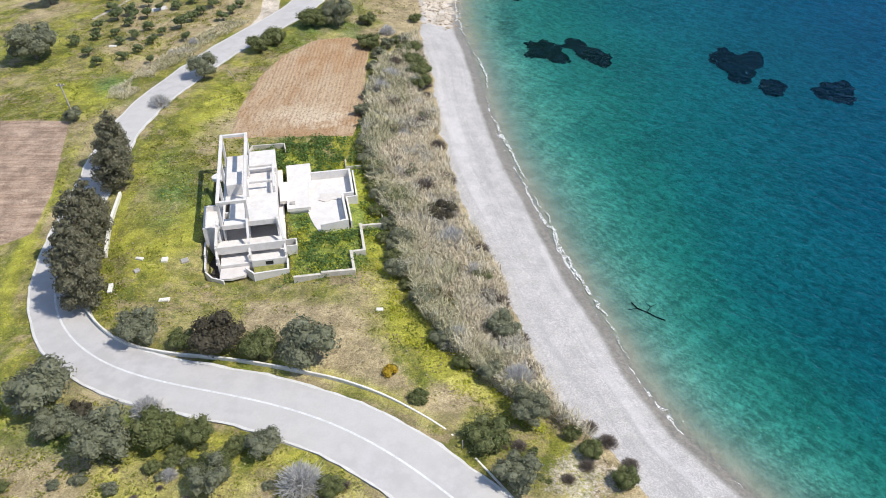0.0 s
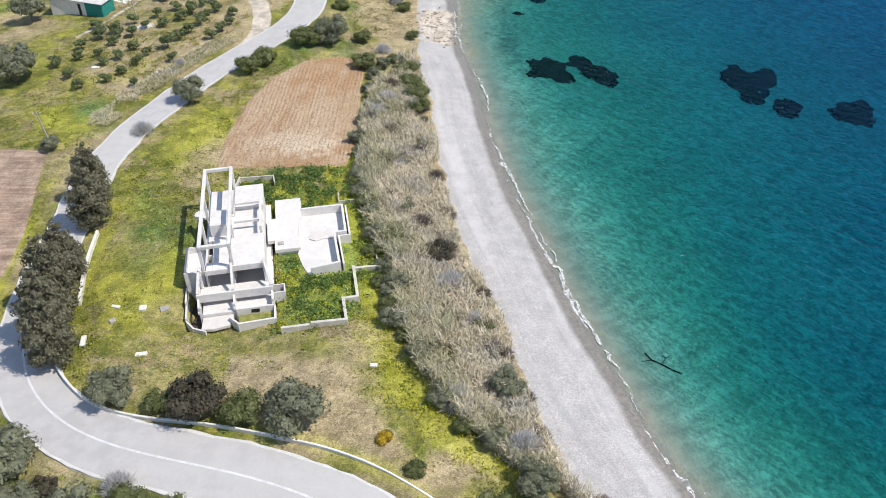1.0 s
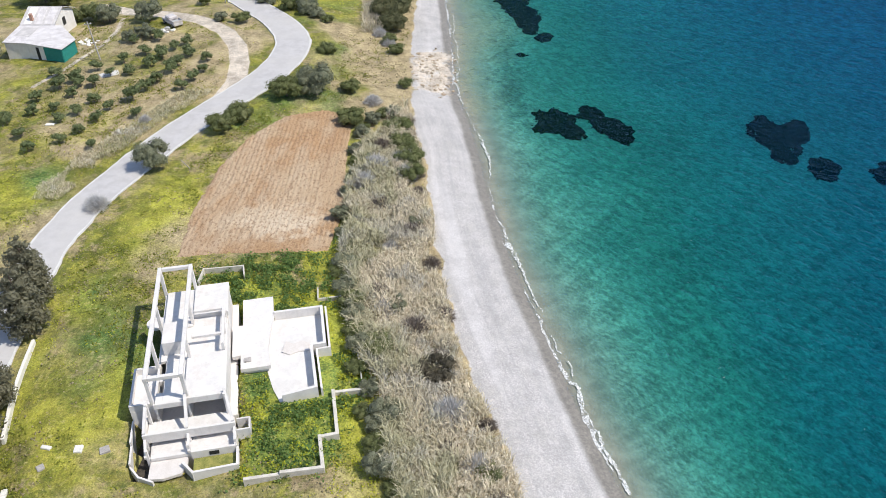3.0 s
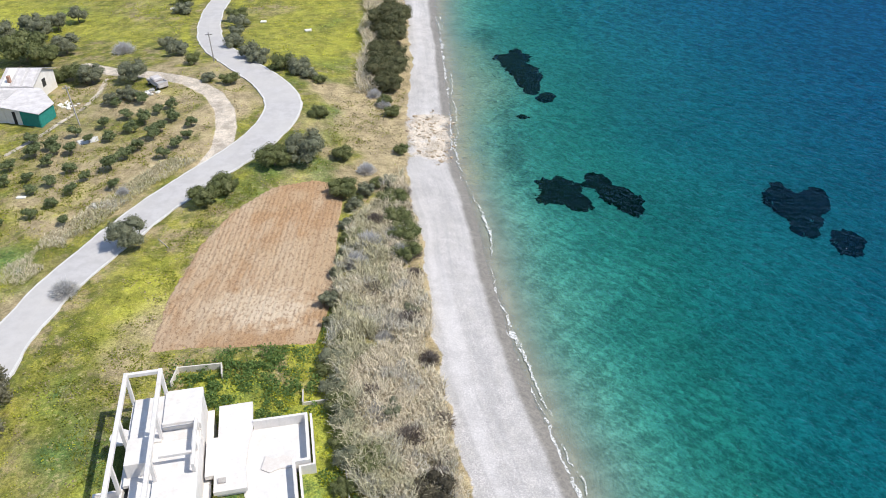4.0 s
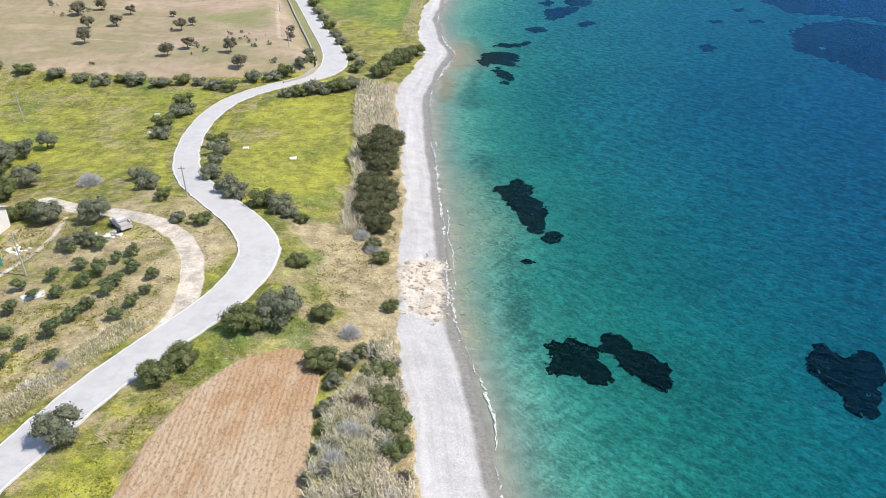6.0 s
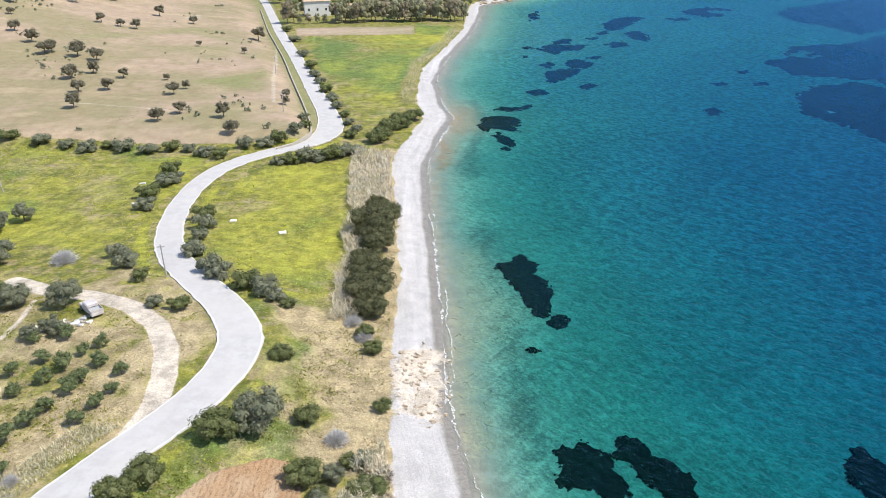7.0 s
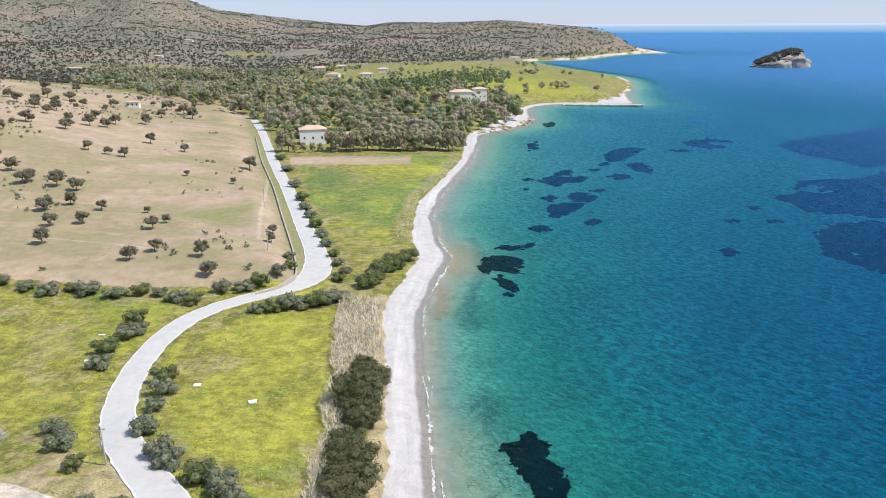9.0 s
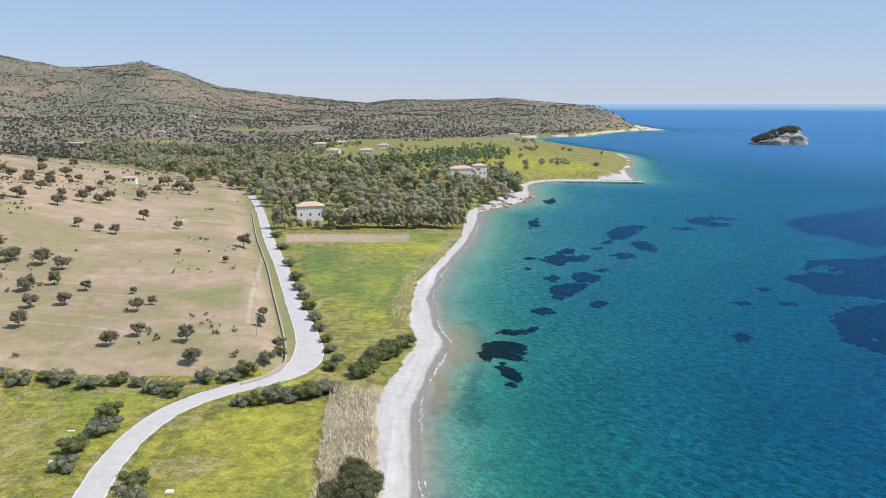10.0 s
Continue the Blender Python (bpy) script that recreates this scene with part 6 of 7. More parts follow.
# bare field
plant(savanna, [(-105.1, 270.9, 2.3), (-110.5, 286.2, 2.2), (-103.6, 289.8, 2.1), (-115.4, 307.9, 2.0), (-119.9, 301.4, 2.6), (-104.5, 303.4, 1.8), (-128.5, 326.6, 3.0), (-121.3, 324.0, 2.4), (-139.5, 326.8, 2.7), (-138.9, 330.3, 2.3), (-78.0, 258.3, 2.1), (-74.9, 265.4, 1.9), (-62.4, 261.8, 2.1), (-56.5, 248.6, 2.1), (-83.4, 286.2, 2.1), (-82.1, 292.9, 1.4), (-91.3, 303.5, 1.2), (-83.1, 382.8, 3.0), (-80.1, 350.5, 1.3), (-51.8, 286.9, 1.5)], "trees scattered on the bare field", "", (1.0, 1.15), 20, 0.95)
plant(savanna, [(-49.7, 277.0, 1.4), (-117.3, 410.4, 2.1), (-134.8, 419.9, 2.5), (-129.6, 380.8, 2.2), (-136.1, 381.4, 1.8), (-144.4, 383.5, 2.1), (-151.4, 523.0, 3.4), (-160.7, 536.5, 3.6), (-174.1, 547.0, 3.2), (-158.5, 476.1, 2.9), (-165.3, 457.6, 2.8), (-176.6, 462.4, 2.6), (-196.0, 464.4, 2.9), (-204.2, 460.0, 2.9), (-215.1, 465.7, 3.0), (-178.2, 439.2, 2.4), (-193.0, 449.6, 2.5), (-98.9, 358.9, 1.2), (-150, 340, 2.6), (-162, 352, 2.4), (-171, 338, 2.8), (-186, 372, 2.6), (-206, 392, 2.7)], "trees scattered on the bare field", "", (1.0, 1.15), 21, 0.95)
rng = np.random.default_rng(77)
spots = []
while len(spots) < 96:
    x, y = rng.uniform(-340, -146), rng.uniform(372, 600)
    if x < -150 - (y - 395) * 0.1 and rng.uniform() < 0.4 + 0.6 * (waves2(x, y, 22, 0.8) > 0):
        spots.append((x, y, rng.uniform(1.3, 3.0)))
plant(savanna, spots, "trees scattered on the bare field", "", (0.95, 1.1), 22)
# row of tall trees behind the meadow
spots = [(-84 + 3.6 * k + rng.uniform(-1, 1), 432 + rng.uniform(0, 5) + 0.3 * k + 0.25 * max(0, 6 - k) ** 1.4, rng.uniform(2.9, 4.4)) for k in range(22)] + [(-70 + 6 * k, 440 + rng.uniform(0, 6), rng.uniform(3.2, 4.4)) for k in range(12)]
plant(gum, [(a, b, r * (0.52 if -78 < a < -64 and b < 452 else 1.0)) for a, b, r in spots if not (-78 < a < -62 and b > 439)], "tree row behind the meadow", "", (1.15, 1.6), 23, 0.8)
retire(broom + dry_shrub + olive + green + dark + tall + tamarisk + bare + young + savanna + hedge + gum)


# ---- reeds ----
def reed_bed(name, keep, x0, x1, y0, y1, n, height, label, seed, material=None):
    """A bushy mass of canes and plumes, leaning every way, thicker towards its top."""
    rng = np.random.default_rng(seed)
    x, y = rng.uniform(x0, x1, n), rng.uniform(y0, y1, n)
    k = keep(x, y)
    x, y = x[k], y[k]
    n = len(x)
    top = height * (0.8 + 0.42 * patchy(x, y, 1.7, 0.7) + 0.2 * patchy(x, y, 8, 1.7))
    low = ground_z(x, y) - 0.1 + top * rng.uniform(0, 0.75, n) ** 0.8 * (rng.uniform(size=n) > 0.15)
    h = height * rng.uniform(0.22, 0.48, n)
    a = rng.uniform(0, 6.2832, n)
    lean = h * rng.uniform(0.2, 1.3, n)
    dx, dy = np.cos(a) * lean, np.sin(a) * lean
    w = rng.uniform(0.010, 0.028, n)
    b = a + 1.5708 + rng.normal(0, 0.5, n)
    sx, sy = np.cos(b) * w, np.sin(b) * w
    p0 = np.stack([x - sx, y - sy, low], 1)
    p1 = np.stack([x + sx, y + sy, low], 1)
    p2 = np.stack([x + dx * 0.4 + sx * 1.6, y + dy * 0.4 + sy * 1.6, low + h * 0.65], 1)
    p3 = np.stack([x + dx, y + dy, low + h * 0.95], 1)
    p4 = np.stack([x + dx * 0.4 - sx * 1.6, y + dy * 0.4 - sy * 1.6, low + h * 0.65], 1)
    verts = np.stack([p0, p1, p2, p3, p4], 1).reshape(-1, 3)
    base = np.arange(n)[:, None] * 5
    faces = np.concatenate([base + np.array([0, 1, 2]), base + np.array([0, 2, 4]), base + np.array([4, 2, 3])])
    me = quick_mesh(name, verts, faces, material or M_REED)
    return tagged(new(name, me), label, "reeds", "", "stuff")


def veg_x(y):
    return np.interp(y, [p[1] for p in VEG], [p[0] for p in VEG])


def near_belt(x, y):
    e = veg_x(y) - x + 0.9 * waves2(x, y, 2.4, 0.2)
    return (e > 0.5 + 2.6 * np.clip(patchy(x, y, 6.5, 2.6), 0, 1)) & (patchy(x, y, 3.0, 0.9) < 0.62) & (e < np.interp(y, [p[0] for p in REED_W], [p[1] for p in REED_W]))


def inland_half(x, y):
    return (veg_x(y) - x) / np.maximum(reed_width(y), 0.5) > 0.52 + 0.35 * patchy(x, y, 5, 3.1)


reed_bed("reed_bed", lambda x, y: near_belt(x, y) & ~inland_half(x, y), -22, 16, 42, 132, 480000, 1.8, "dense belt of dry tan reeds above the beach", 1)
reed_bed("reed_bed", lambda x, y: near_belt(x, y) & inland_half(x, y), -22, 16, 42, 132, 480000, 2.1, "grey-green leafy reeds on the garden side of the belt", 5, M_REED_GREEN)
reed_bed("reed_bed", lambda x, y: (veg_x(y) - x > 0.6) & (veg_x(y) - x < 9.0 + waves2(x, y, 4, 1)) & ((y > 200) | (veg_x(y) - x > 5)), -30, -8, 158, 236, 70000, 2.2, "tan reeds behind the tamarisks above the beach", 2)
ROAD_YS = [p[1] for p in ROAD[16:25]]
ROAD_XS = [p[0] for p in ROAD[16:25]]
reed_bed("roadside_grass", lambda x, y: (x < np.interp(y, ROAD_YS, ROAD_XS)) & (line_distance(ROAD, x, y) > 3.7) & (line_distance(ROAD, x, y) < 7.2 + 1.5 * patchy(x, y, 4, 0.3)) & (patchy(x, y, 5, 1.3) > -0.5), -58, -34, 102, 131, 60000, 0.8, "tall dry grass between road and orchard", 4, M_REED_GREEN)
reed_bed("reed_bed", lambda x, y: (veg_x(y) - x > 0.4) & (veg_x(y) - x < 4.5), -26, -2, 285, 420, 16000, 1.6, "thin dry reeds along the far beach", 3)


# ---- seagrass and the sea floor ----
def seagrass(pts, seed, cell=0.14, rag=0.55, gaps=0.75, lift=0.3, label="dark seagrass patch on the pale sandy sea floor"):
    """A low mound of seagrass with a lobed, ragged edge and sandy gaps, lying on the sea floor."""
    xs, ys = [p[0] for p in pts], [p[1] for p in pts]
    X, Y = np.meshgrid(np.arange(min(xs) - 3 * rag, max(xs) + 3 * rag, cell), np.arange(min(ys) - 3 * rag, max(ys) + 3 * rag, cell * (1 if rag < 1 else 1.6)))
    inner = edge_distance(pts, X, Y)
    f = inner + 0.25 * rag + rag * (0.9 * patchy(X, Y, rag * 2.6, seed) + 0.35 * patchy(X, Y, rag * 0.7, seed + 0.5, 2))
    f = np.where(patchy(X, Y, rag * 2.4, seed + 0.3) > gaps + 0.12 * np.clip(inner / rag, -1, 3), -1, f)
    Z = ground_z(X, Y) - 0.03 + lift * np.clip(f / (2 * cell), 0, 1) * (0.75 + 0.35 * patchy(X, Y, 3 * cell, seed, 2))
    idx = np.arange(X.size).reshape(X.shape)
    q = np.stack([idx[:-1, :-1], idx[:-1, 1:], idx[1:, 1:], idx[1:, :-1]], -1).reshape(-1, 4)
    q = q[(f.ravel()[q] > 0).sum(1) > 2]
    used = np.unique(q)
    remap = np.full(X.size, -1)
    remap[used] = np.arange(len(used))
    me = quick_mesh("seagrass_patch", np.stack([X, Y, Z], -1).reshape(-1, 3)[used], remap[q], M_SEAGRASS, True)
    return tagged(new("seagrass_patch", me), label, "seagrass", "seagrass patches")


seagrass([(10.6, 133.4), (11.3, 134.3), (12.7, 134.3), (13.6, 135.8), (14.7, 135.5), (15.5, 134.6), (15.8, 134), (17, 134.2), (16.8, 132.4), (16.2, 131), (16.8, 130.4), (17.4, 129.9), (17.7, 128.3), (17.6, 127.1), (16.6, 126.3), (15.5, 126), (14.7, 126.4), (13.9, 127), (12.5, 127.2), (11.4, 127), (10.6, 128), (10.1, 129.3), (10.8, 131.1)], 1)
seagrass([(17.1, 135.4), (17.9, 136.8), (18.9, 137.5), (19.8, 137), (20.7, 136), (21.1, 134.9), (21.2, 134), (22.1, 133.5), (23.4, 133.1), (23.9, 132.3), (23.8, 131.2), (24.7, 131.3), (24.7, 129.9), (24.1, 128.7), (24.5, 128), (24, 126.3), (23.2, 125.6), (22.4, 126), (21.6, 126.7), (21.2, 127.7), (20.7, 128.3), (19.9, 129.3), (19.1, 130.1), (18.7, 131.1), (18.5, 132.2), (17.6, 132.8), (17, 133.4)], 2)
seagrass([(8.9, 155.2), (9.6, 155.9), (10.1, 155.3), (9.6, 154.7)], 3)
seagrass([(42, 134), (43.1, 135.6), (44.7, 137.9), (45.6, 138.4), (46.5, 137.7), (46.6, 136.2), (47.6, 135.4), (48.6, 135.1), (49.5, 136), (50.7, 136.7), (51.6, 136.1), (51.6, 134.3), (51, 131.5), (49.9, 129.3), (48.9, 128.9), (48.1, 126.3), (46.8, 123.5), (45.7, 123.3), (44.5, 123.3), (43.8, 124), (43.8, 126.1), (43.5, 127.7), (43, 129), (42.7, 130.3), (42.1, 131.6)], 4, 0.2, 0.6)
seagrass([(4.7, 182.3), (5.4, 183.2), (6.7, 183.5), (7.8, 184), (8.2, 186.1), (8.8, 187.1), (9.6, 187.4), (10.4, 186.5), (10.9, 185), (11.9, 184.9), (12.1, 183.2), (11.6, 181.1), (10.8, 179.9), (11.6, 179.3), (12.2, 177.9), (13.1, 177.1), (13.8, 175.7), (13.8, 173.3), (12.9, 172.8), (12.9, 170.5), (13.3, 169), (13, 166.8), (12.2, 165.2), (11.3, 164.8), (10.6, 165.3), (10.1, 166.4), (10.4, 167.6), (9.5, 168.1), (9.4, 170), (8.9, 170.6), (8.9, 172.9), (8, 173.7), (6.8, 175.3), (7.2, 176.7), (6.3, 177.3), (5.7, 179), (6.2, 180.2), (5.1, 181.2)], 5)
seagrass([(11.9, 163.6), (12.8, 165), (14, 165.8), (15, 165.8), (15.3, 164.8), (14.9, 163.3), (14.1, 162.1), (13.2, 161.4), (12.5, 161.7), (12.1, 162.6)], 6)
seagrass([(2.3, 271.9), (3.6, 277.8), (5.9, 280.3), (8.9, 280.6), (11.8, 280.2), (14, 278.4), (14, 274.9), (11.8, 273.2), (13.7, 272.7), (13.8, 271.2), (11.7, 269.7), (13.3, 268.1), (12.9, 266.1), (10.5, 265.9), (7.8, 267.1), (5.6, 266.6), (4.2, 262.8), (2.8, 265.8), (2.3, 268.7)], 7, 0.3, 0.7, 0.6)
seagrass([(5.8, 260.4), (7.6, 262.3), (9.6, 260.9), (11.1, 257.7), (11.3, 253.3), (10, 252.1), (8.7, 254.3), (6.8, 256.5)], 8, 0.3, 0.7, 0.6)
seagrass([(7.7, 249.8), (8.7, 252.2), (10.3, 250.9), (9.8, 248.7), (8.3, 248.7)], 9, 0.3, 0.7, 0.6)
seagrass([(6.5, 263.9), (8.1, 265.8), (8.2, 262.9), (6.9, 262.1)], 10, 0.3, 0.7, 0.6)
seagrass([(6.8, 287.5), (9.2, 292.2), (12.4, 291.9), (15.7, 294.8), (18.2, 297.7), (17.2, 293.3), (14.5, 288.6), (11.4, 286.9), (9.1, 286.9)], 11, 0.3, 0.7, 0.6)
seagrass([(47.8, 122.3), (49.2, 125.3), (50.7, 125.8), (52.1, 124.3), (52.5, 122.4), (51.4, 120.1), (49.7, 118.7), (48.1, 119.4)], 12, 0.2, 0.6)
seagrass([(56, 121.2), (58.3, 123.8), (60.4, 124.9), (62.2, 124.9), (63.1, 123.5), (62.3, 119.9), (61.3, 116.9), (60.2, 116.1), (58.7, 116.9), (57.1, 118), (56.1, 119.2)], 13, 0.2, 0.6)
seagrass([(17.1, 314.6), (19.3, 318.8), (22.6, 319.2), (24.6, 315.1), (21.8, 311.1), (19.3, 309), (18, 311.7)], 14, 0.5, 1.3, 0.62)
seagrass([(25.7, 350.1), (29.2, 352.1), (35.1, 355.9), (40.8, 356.4), (37.4, 348), (32.2, 339.1), (27, 330.7), (25.2, 333)], 15, 0.5, 1.3, 0.62)
seagrass([(34.7, 368.5), (39.4, 374.7), (43.9, 371), (45.6, 365.4), (40.8, 356.4), (34.2, 355.5)], 16, 0.5, 1.3, 0.62)
seagrass([(25.2, 359), (28.6, 365.4), (31.2, 362.8), (28.5, 355.1), (25.7, 354.1)], 17, 0.5, 1.3, 0.62)
seagrass([(25.8, 391.5), (32.2, 402.7), (37.6, 402.6), (44.8, 407.4), (47.8, 405.1), (42.9, 393.5), (36.1, 389.3), (32.2, 381.7), (28.4, 385.2)], 18, 0.5, 1.3, 0.62)
seagrass([(33.4, 408.9), (38.4, 419.7), (42.9, 419.1), (40.5, 408.3), (34.4, 403.6)], 19, 0.5, 1.3, 0.62)
seagrass([(43.7, 376.8), (47.5, 382), (49.3, 377), (47.1, 373)], 20, 0.5, 1.3, 0.62)
seagrass([(60.8, 461), (68.9, 478.2), (78.3, 485.7), (85.7, 482.2), (76.9, 464.7), (68.2, 445.6), (61.4, 441)], 21, 0.5, 1.3, 0.62)
seagrass([(66.8, 434), (72.3, 441.3), (76.3, 437.1), (76.8, 423.4), (73.5, 413.1), (68.9, 418)], 22, 0.5, 1.3, 0.62)
seagrass([(54.3, 405.3), (58.9, 412.7), (64, 410.4), (63.3, 400.9), (57.5, 398.4)], 23, 0.5, 1.3, 0.62)
seagrass([(55.6, 438), (60.4, 442.5), (60.2, 433.8), (56.1, 430.9)], 24, 0.5, 1.3, 0.62)
seagrass([(49.1, 422.7), (53, 425.4), (54.9, 420.2), (50.3, 415)], 25, 1.2, 2.6, 0.5, 0.4)
seagrass([(95.7, 473.6), (115, 511.9), (136.9, 527.5), (129.1, 492.5), (114.4, 479.4), (101, 468.7)], 26, 1.8, 5.0, 0.12, 0.4, "broad thin seagrass meadow on the floor of the bay")
seagrass([(152.5, 493.1), (169.9, 513.3), (182.9, 524.2), (226.4, 548.1), (166.6, 423.2), (160.4, 451), (153.1, 463.4)], 30, 0.5, 1.3, 0.62)
seagrass([(78.9, 332.5), (83.6, 334.1), (83.5, 329.8), (79.6, 327)], 31, 0.5, 1.3, 0.62)
seagrass([(66.9, 295.7), (70.5, 297.9), (71.7, 292.7), (69.8, 289.2), (67.5, 290.6)], 32, 0.5, 1.3, 0.62)
seagrass([(92.7, 351.2), (96, 353), (96.1, 348.1), (92.6, 345.6)], 33, 0.5, 1.3, 0.62)
seagrass([(91.9, 330.1), (95.6, 332.3), (96.7, 328.8), (92.7, 326.7)], 34, 0.5, 1.3, 0.62)
seagrass([(34.8, 325.6), (39.1, 332.8), (41.1, 329.3), (37.6, 322.4)], 35, 0.5, 1.3, 0.62)
seagrass([(27.7, 484.6), (33, 500), (32.2, 472.7), (27, 461.6)], 36, 0.5, 1.3, 0.62)
seagrass([(41.4, 560.4), (48.8, 577.1), (48.5, 557.4), (41, 544)], 37, 0.5, 1.3, 0.62)
seagrass([(18.3, 371.7), (20.6, 375.4), (21.7, 371.1), (19.1, 368.2)], 38, 0.5, 1.3, 0.62)
seagrass([(19.6, 389), (22, 394.3), (24.4, 392), (21.9, 386.8)], 39, 0.5, 1.3, 0.62)
for shape, n in (([(107.6, 367.2), (117.1, 372.1), (130.5, 398.2), (150, 404), (240, 470), (330, 480), (330, 300), (180, 280), (125.8, 335.3), (113.4, 340.8), (106.6, 350)], 41),
                 ([(100.7, 314.7), (108, 324.5), (124, 330), (180, 275), (330, 295), (330, 160), (130, 190), (98.4, 285), (96.1, 300.3)], 42),
                 ([(152.5, 493.1), (169.9, 513.3), (182.9, 524.2), (330, 640), (560, 700), (560, 420), (335, 470), (240, 480), (166.6, 430), (160.4, 451), (153.1, 463.4)], 43)):
    seagrass(shape, n, 1.6, 4.0, 0.55, 0.4, "wide dark seagrass meadow on the deeper sea floor")

# ---- boulders of the small headland ----
def boulders(name, poly, n, lo, hi, seed, mats, label, group):
    rng = np.random.default_rng(seed)
    shapes = []
    for k in range(6):
        bm = bmesh.new()
        bmesh.ops.create_icosphere(bm, subdivisions=2, radius=1.0)
        off = Vector((k * 7.3, 1.7, 0.4))
        for v in bm.verts:
            f = 1 + 0.8 * noise.noise(v.co * 1.1 + off) + 0.5 * noise.noise(v.co * 2.6 + off)
            v.co = Vector((v.co.x * f, v.co.y * f * 0.75, v.co.z * f * 0.5))
        me = bpy.data.meshes.new(name)
        bm.to_mesh(me)
        bm.free()
        me.materials.append(mats[k % len(mats)])
        shapes.append(me)
    xs, ys = [p[0] for p in poly], [p[1] for p in poly]
    made = 0
    while made < n:
        x, y = rng.uniform(min(xs), max(xs)), rng.uniform(min(ys), max(ys))
        if not inside(poly, np.array([x]), np.array([y]))[0]:
            continue
        r = lo * (hi / lo) ** (rng.uniform() ** 2.2)
        ob = new(name, shapes[made % 6])
        ob.matrix_basis = pose(x, y, gz(x, y) + 0.02 * r, rng.uniform(-15, 15), rng.uniform(-15, 15), rng.uniform(0, 360)) @ Matrix.Diagonal((r, r, r, 1))
        tagged(ob, label, "rock", group)
        made += 1


M_ROCK = plain("tan_rock", (0.38, 0.32, 0.25), (0.56, 0.49, 0.40), 0.8, 0.9, 0.6)
M_ROCK2 = plain("ochre_rock", (0.30, 0.225, 0.15), (0.46, 0.37, 0.26), 0.6, 0.9, 0.6)
boulders("boulder", ROCKS, 300, 0.07, 0.42, 4, (M_ROCK, M_ROCK2), "rough tan boulder on the small rocky headland", "headland boulders")
boulders("boulder", [(3, 504), (13, 514), (30, 542), (38, 570), (34, 580), (27, 556), (12, 527), (2, 514)], 60, 0.7, 2.4, 5, (M_ROCK2, M_ROCK2), "reddish boulder at the foot of the wooded point", "point boulders")


# ---- jetty of stones ----
jetty = empty("stone_jetty", pose(64, 667, 0.0, 0, 0, -5), "long low jetty of piled pale stones", "jetty")
M_JETTY = plain("pale_stone", (0.48, 0.45, 0.40), (0.60, 0.56, 0.51), 1.5, 0.9, 0.5)
rng = np.random.default_rng(8)
part("core", a_box(0, 55, -1.6, 1.6, -2.5, 0.6, 0.3), M_JETTY, jetty)
shape = bpy.data.meshes.new("stone")
bm = bmesh.new()
bmesh.ops.create_icosphere(bm, subdivisions=1, radius=1.0)
for v in bm.verts:
    v.co *= 1 + 0.3 * noise.noise(v.co * 1.3)
bm.to_mesh(shape)
bm.free()
shape.materials.append(M_JETTY)
for k in range(120):
    ob = new("stone", shape)
    ob.parent = jetty
    s = rng.uniform(0.4, 0.9)
    ob.matrix_local = pose(rng.uniform(0, 56), rng.choice([-1, 1]) * rng.uniform(1.0, 2.3), rng.uniform(0.1, 0.55), rng.uniform(0, 90), rng.uniform(0, 90), rng.uniform(0, 360)) @ Matrix.Diagonal((s, s, s * 0.7, 1))

# ---- rocky islet ----
M_MAQUIS = foliage("maquis", (0.09, 0.092, 0.065), (0.135, 0.135, 0.095), (0.17, 0.16, 0.12))
ISLET_H = lambda u: float(np.interp(u, [-1, -0.75, -0.4, 0.0, 0.35, 0.65, 0.85, 1.0], [2, 6, 11, 16, 20.5, 20, 16, 9]))
islet = empty("islet", pose(391, 1164, 0), "small rocky islet topped with dark scrub", "island")
bm = bmesh.new()
bmesh.ops.create_icosphere(bm, subdivisions=5, radius=1.0)
for v in bm.verts:
    n3 = v.co.normalized()
    f = 1 + 0.16 * noise.noise(n3 * 2.2) + 0.07 * noise.noise(n3 * 6) + 0.03 * noise.noise(n3 * 15)
    v.co = Vector((n3.x * 36 * f, n3.y * 24 * f, max(-2, ISLET_H(n3.x) * (max(n3.z, 0.0) ** 0.5) * f if n3.z > 0 else n3.z * 4)))
part("rock", bm, plain("islet_rock", (0.27, 0.225, 0.185), (0.44, 0.385, 0.32), 6, 0.95, 0.6, 0.3, 1.5), islet)
rng = np.random.default_rng(12)
lobes = [(rng.uniform(-32, 23), rng.uniform(-19, 15), 0, rng.uniform(1.8, 3.6)) for k in range(200)]
lobes = [(a, b, ISLET_H(a / 36) * max(0.0, 1 - (a / 36) ** 2 - (b / 24) ** 2) ** 0.25 + 2.0, r) for a, b, c, r in lobes if (a / 35) ** 2 + (b / 21) ** 2 < 0.97]
v, f = leafy(rng, lobes, 4500, 0.8, 0.8, -0.35, 1.0, 1)
part("scrub", quick_mesh("scrub", v, f, M_MAQUIS), M_MAQUIS, islet, "dark evergreen scrub")


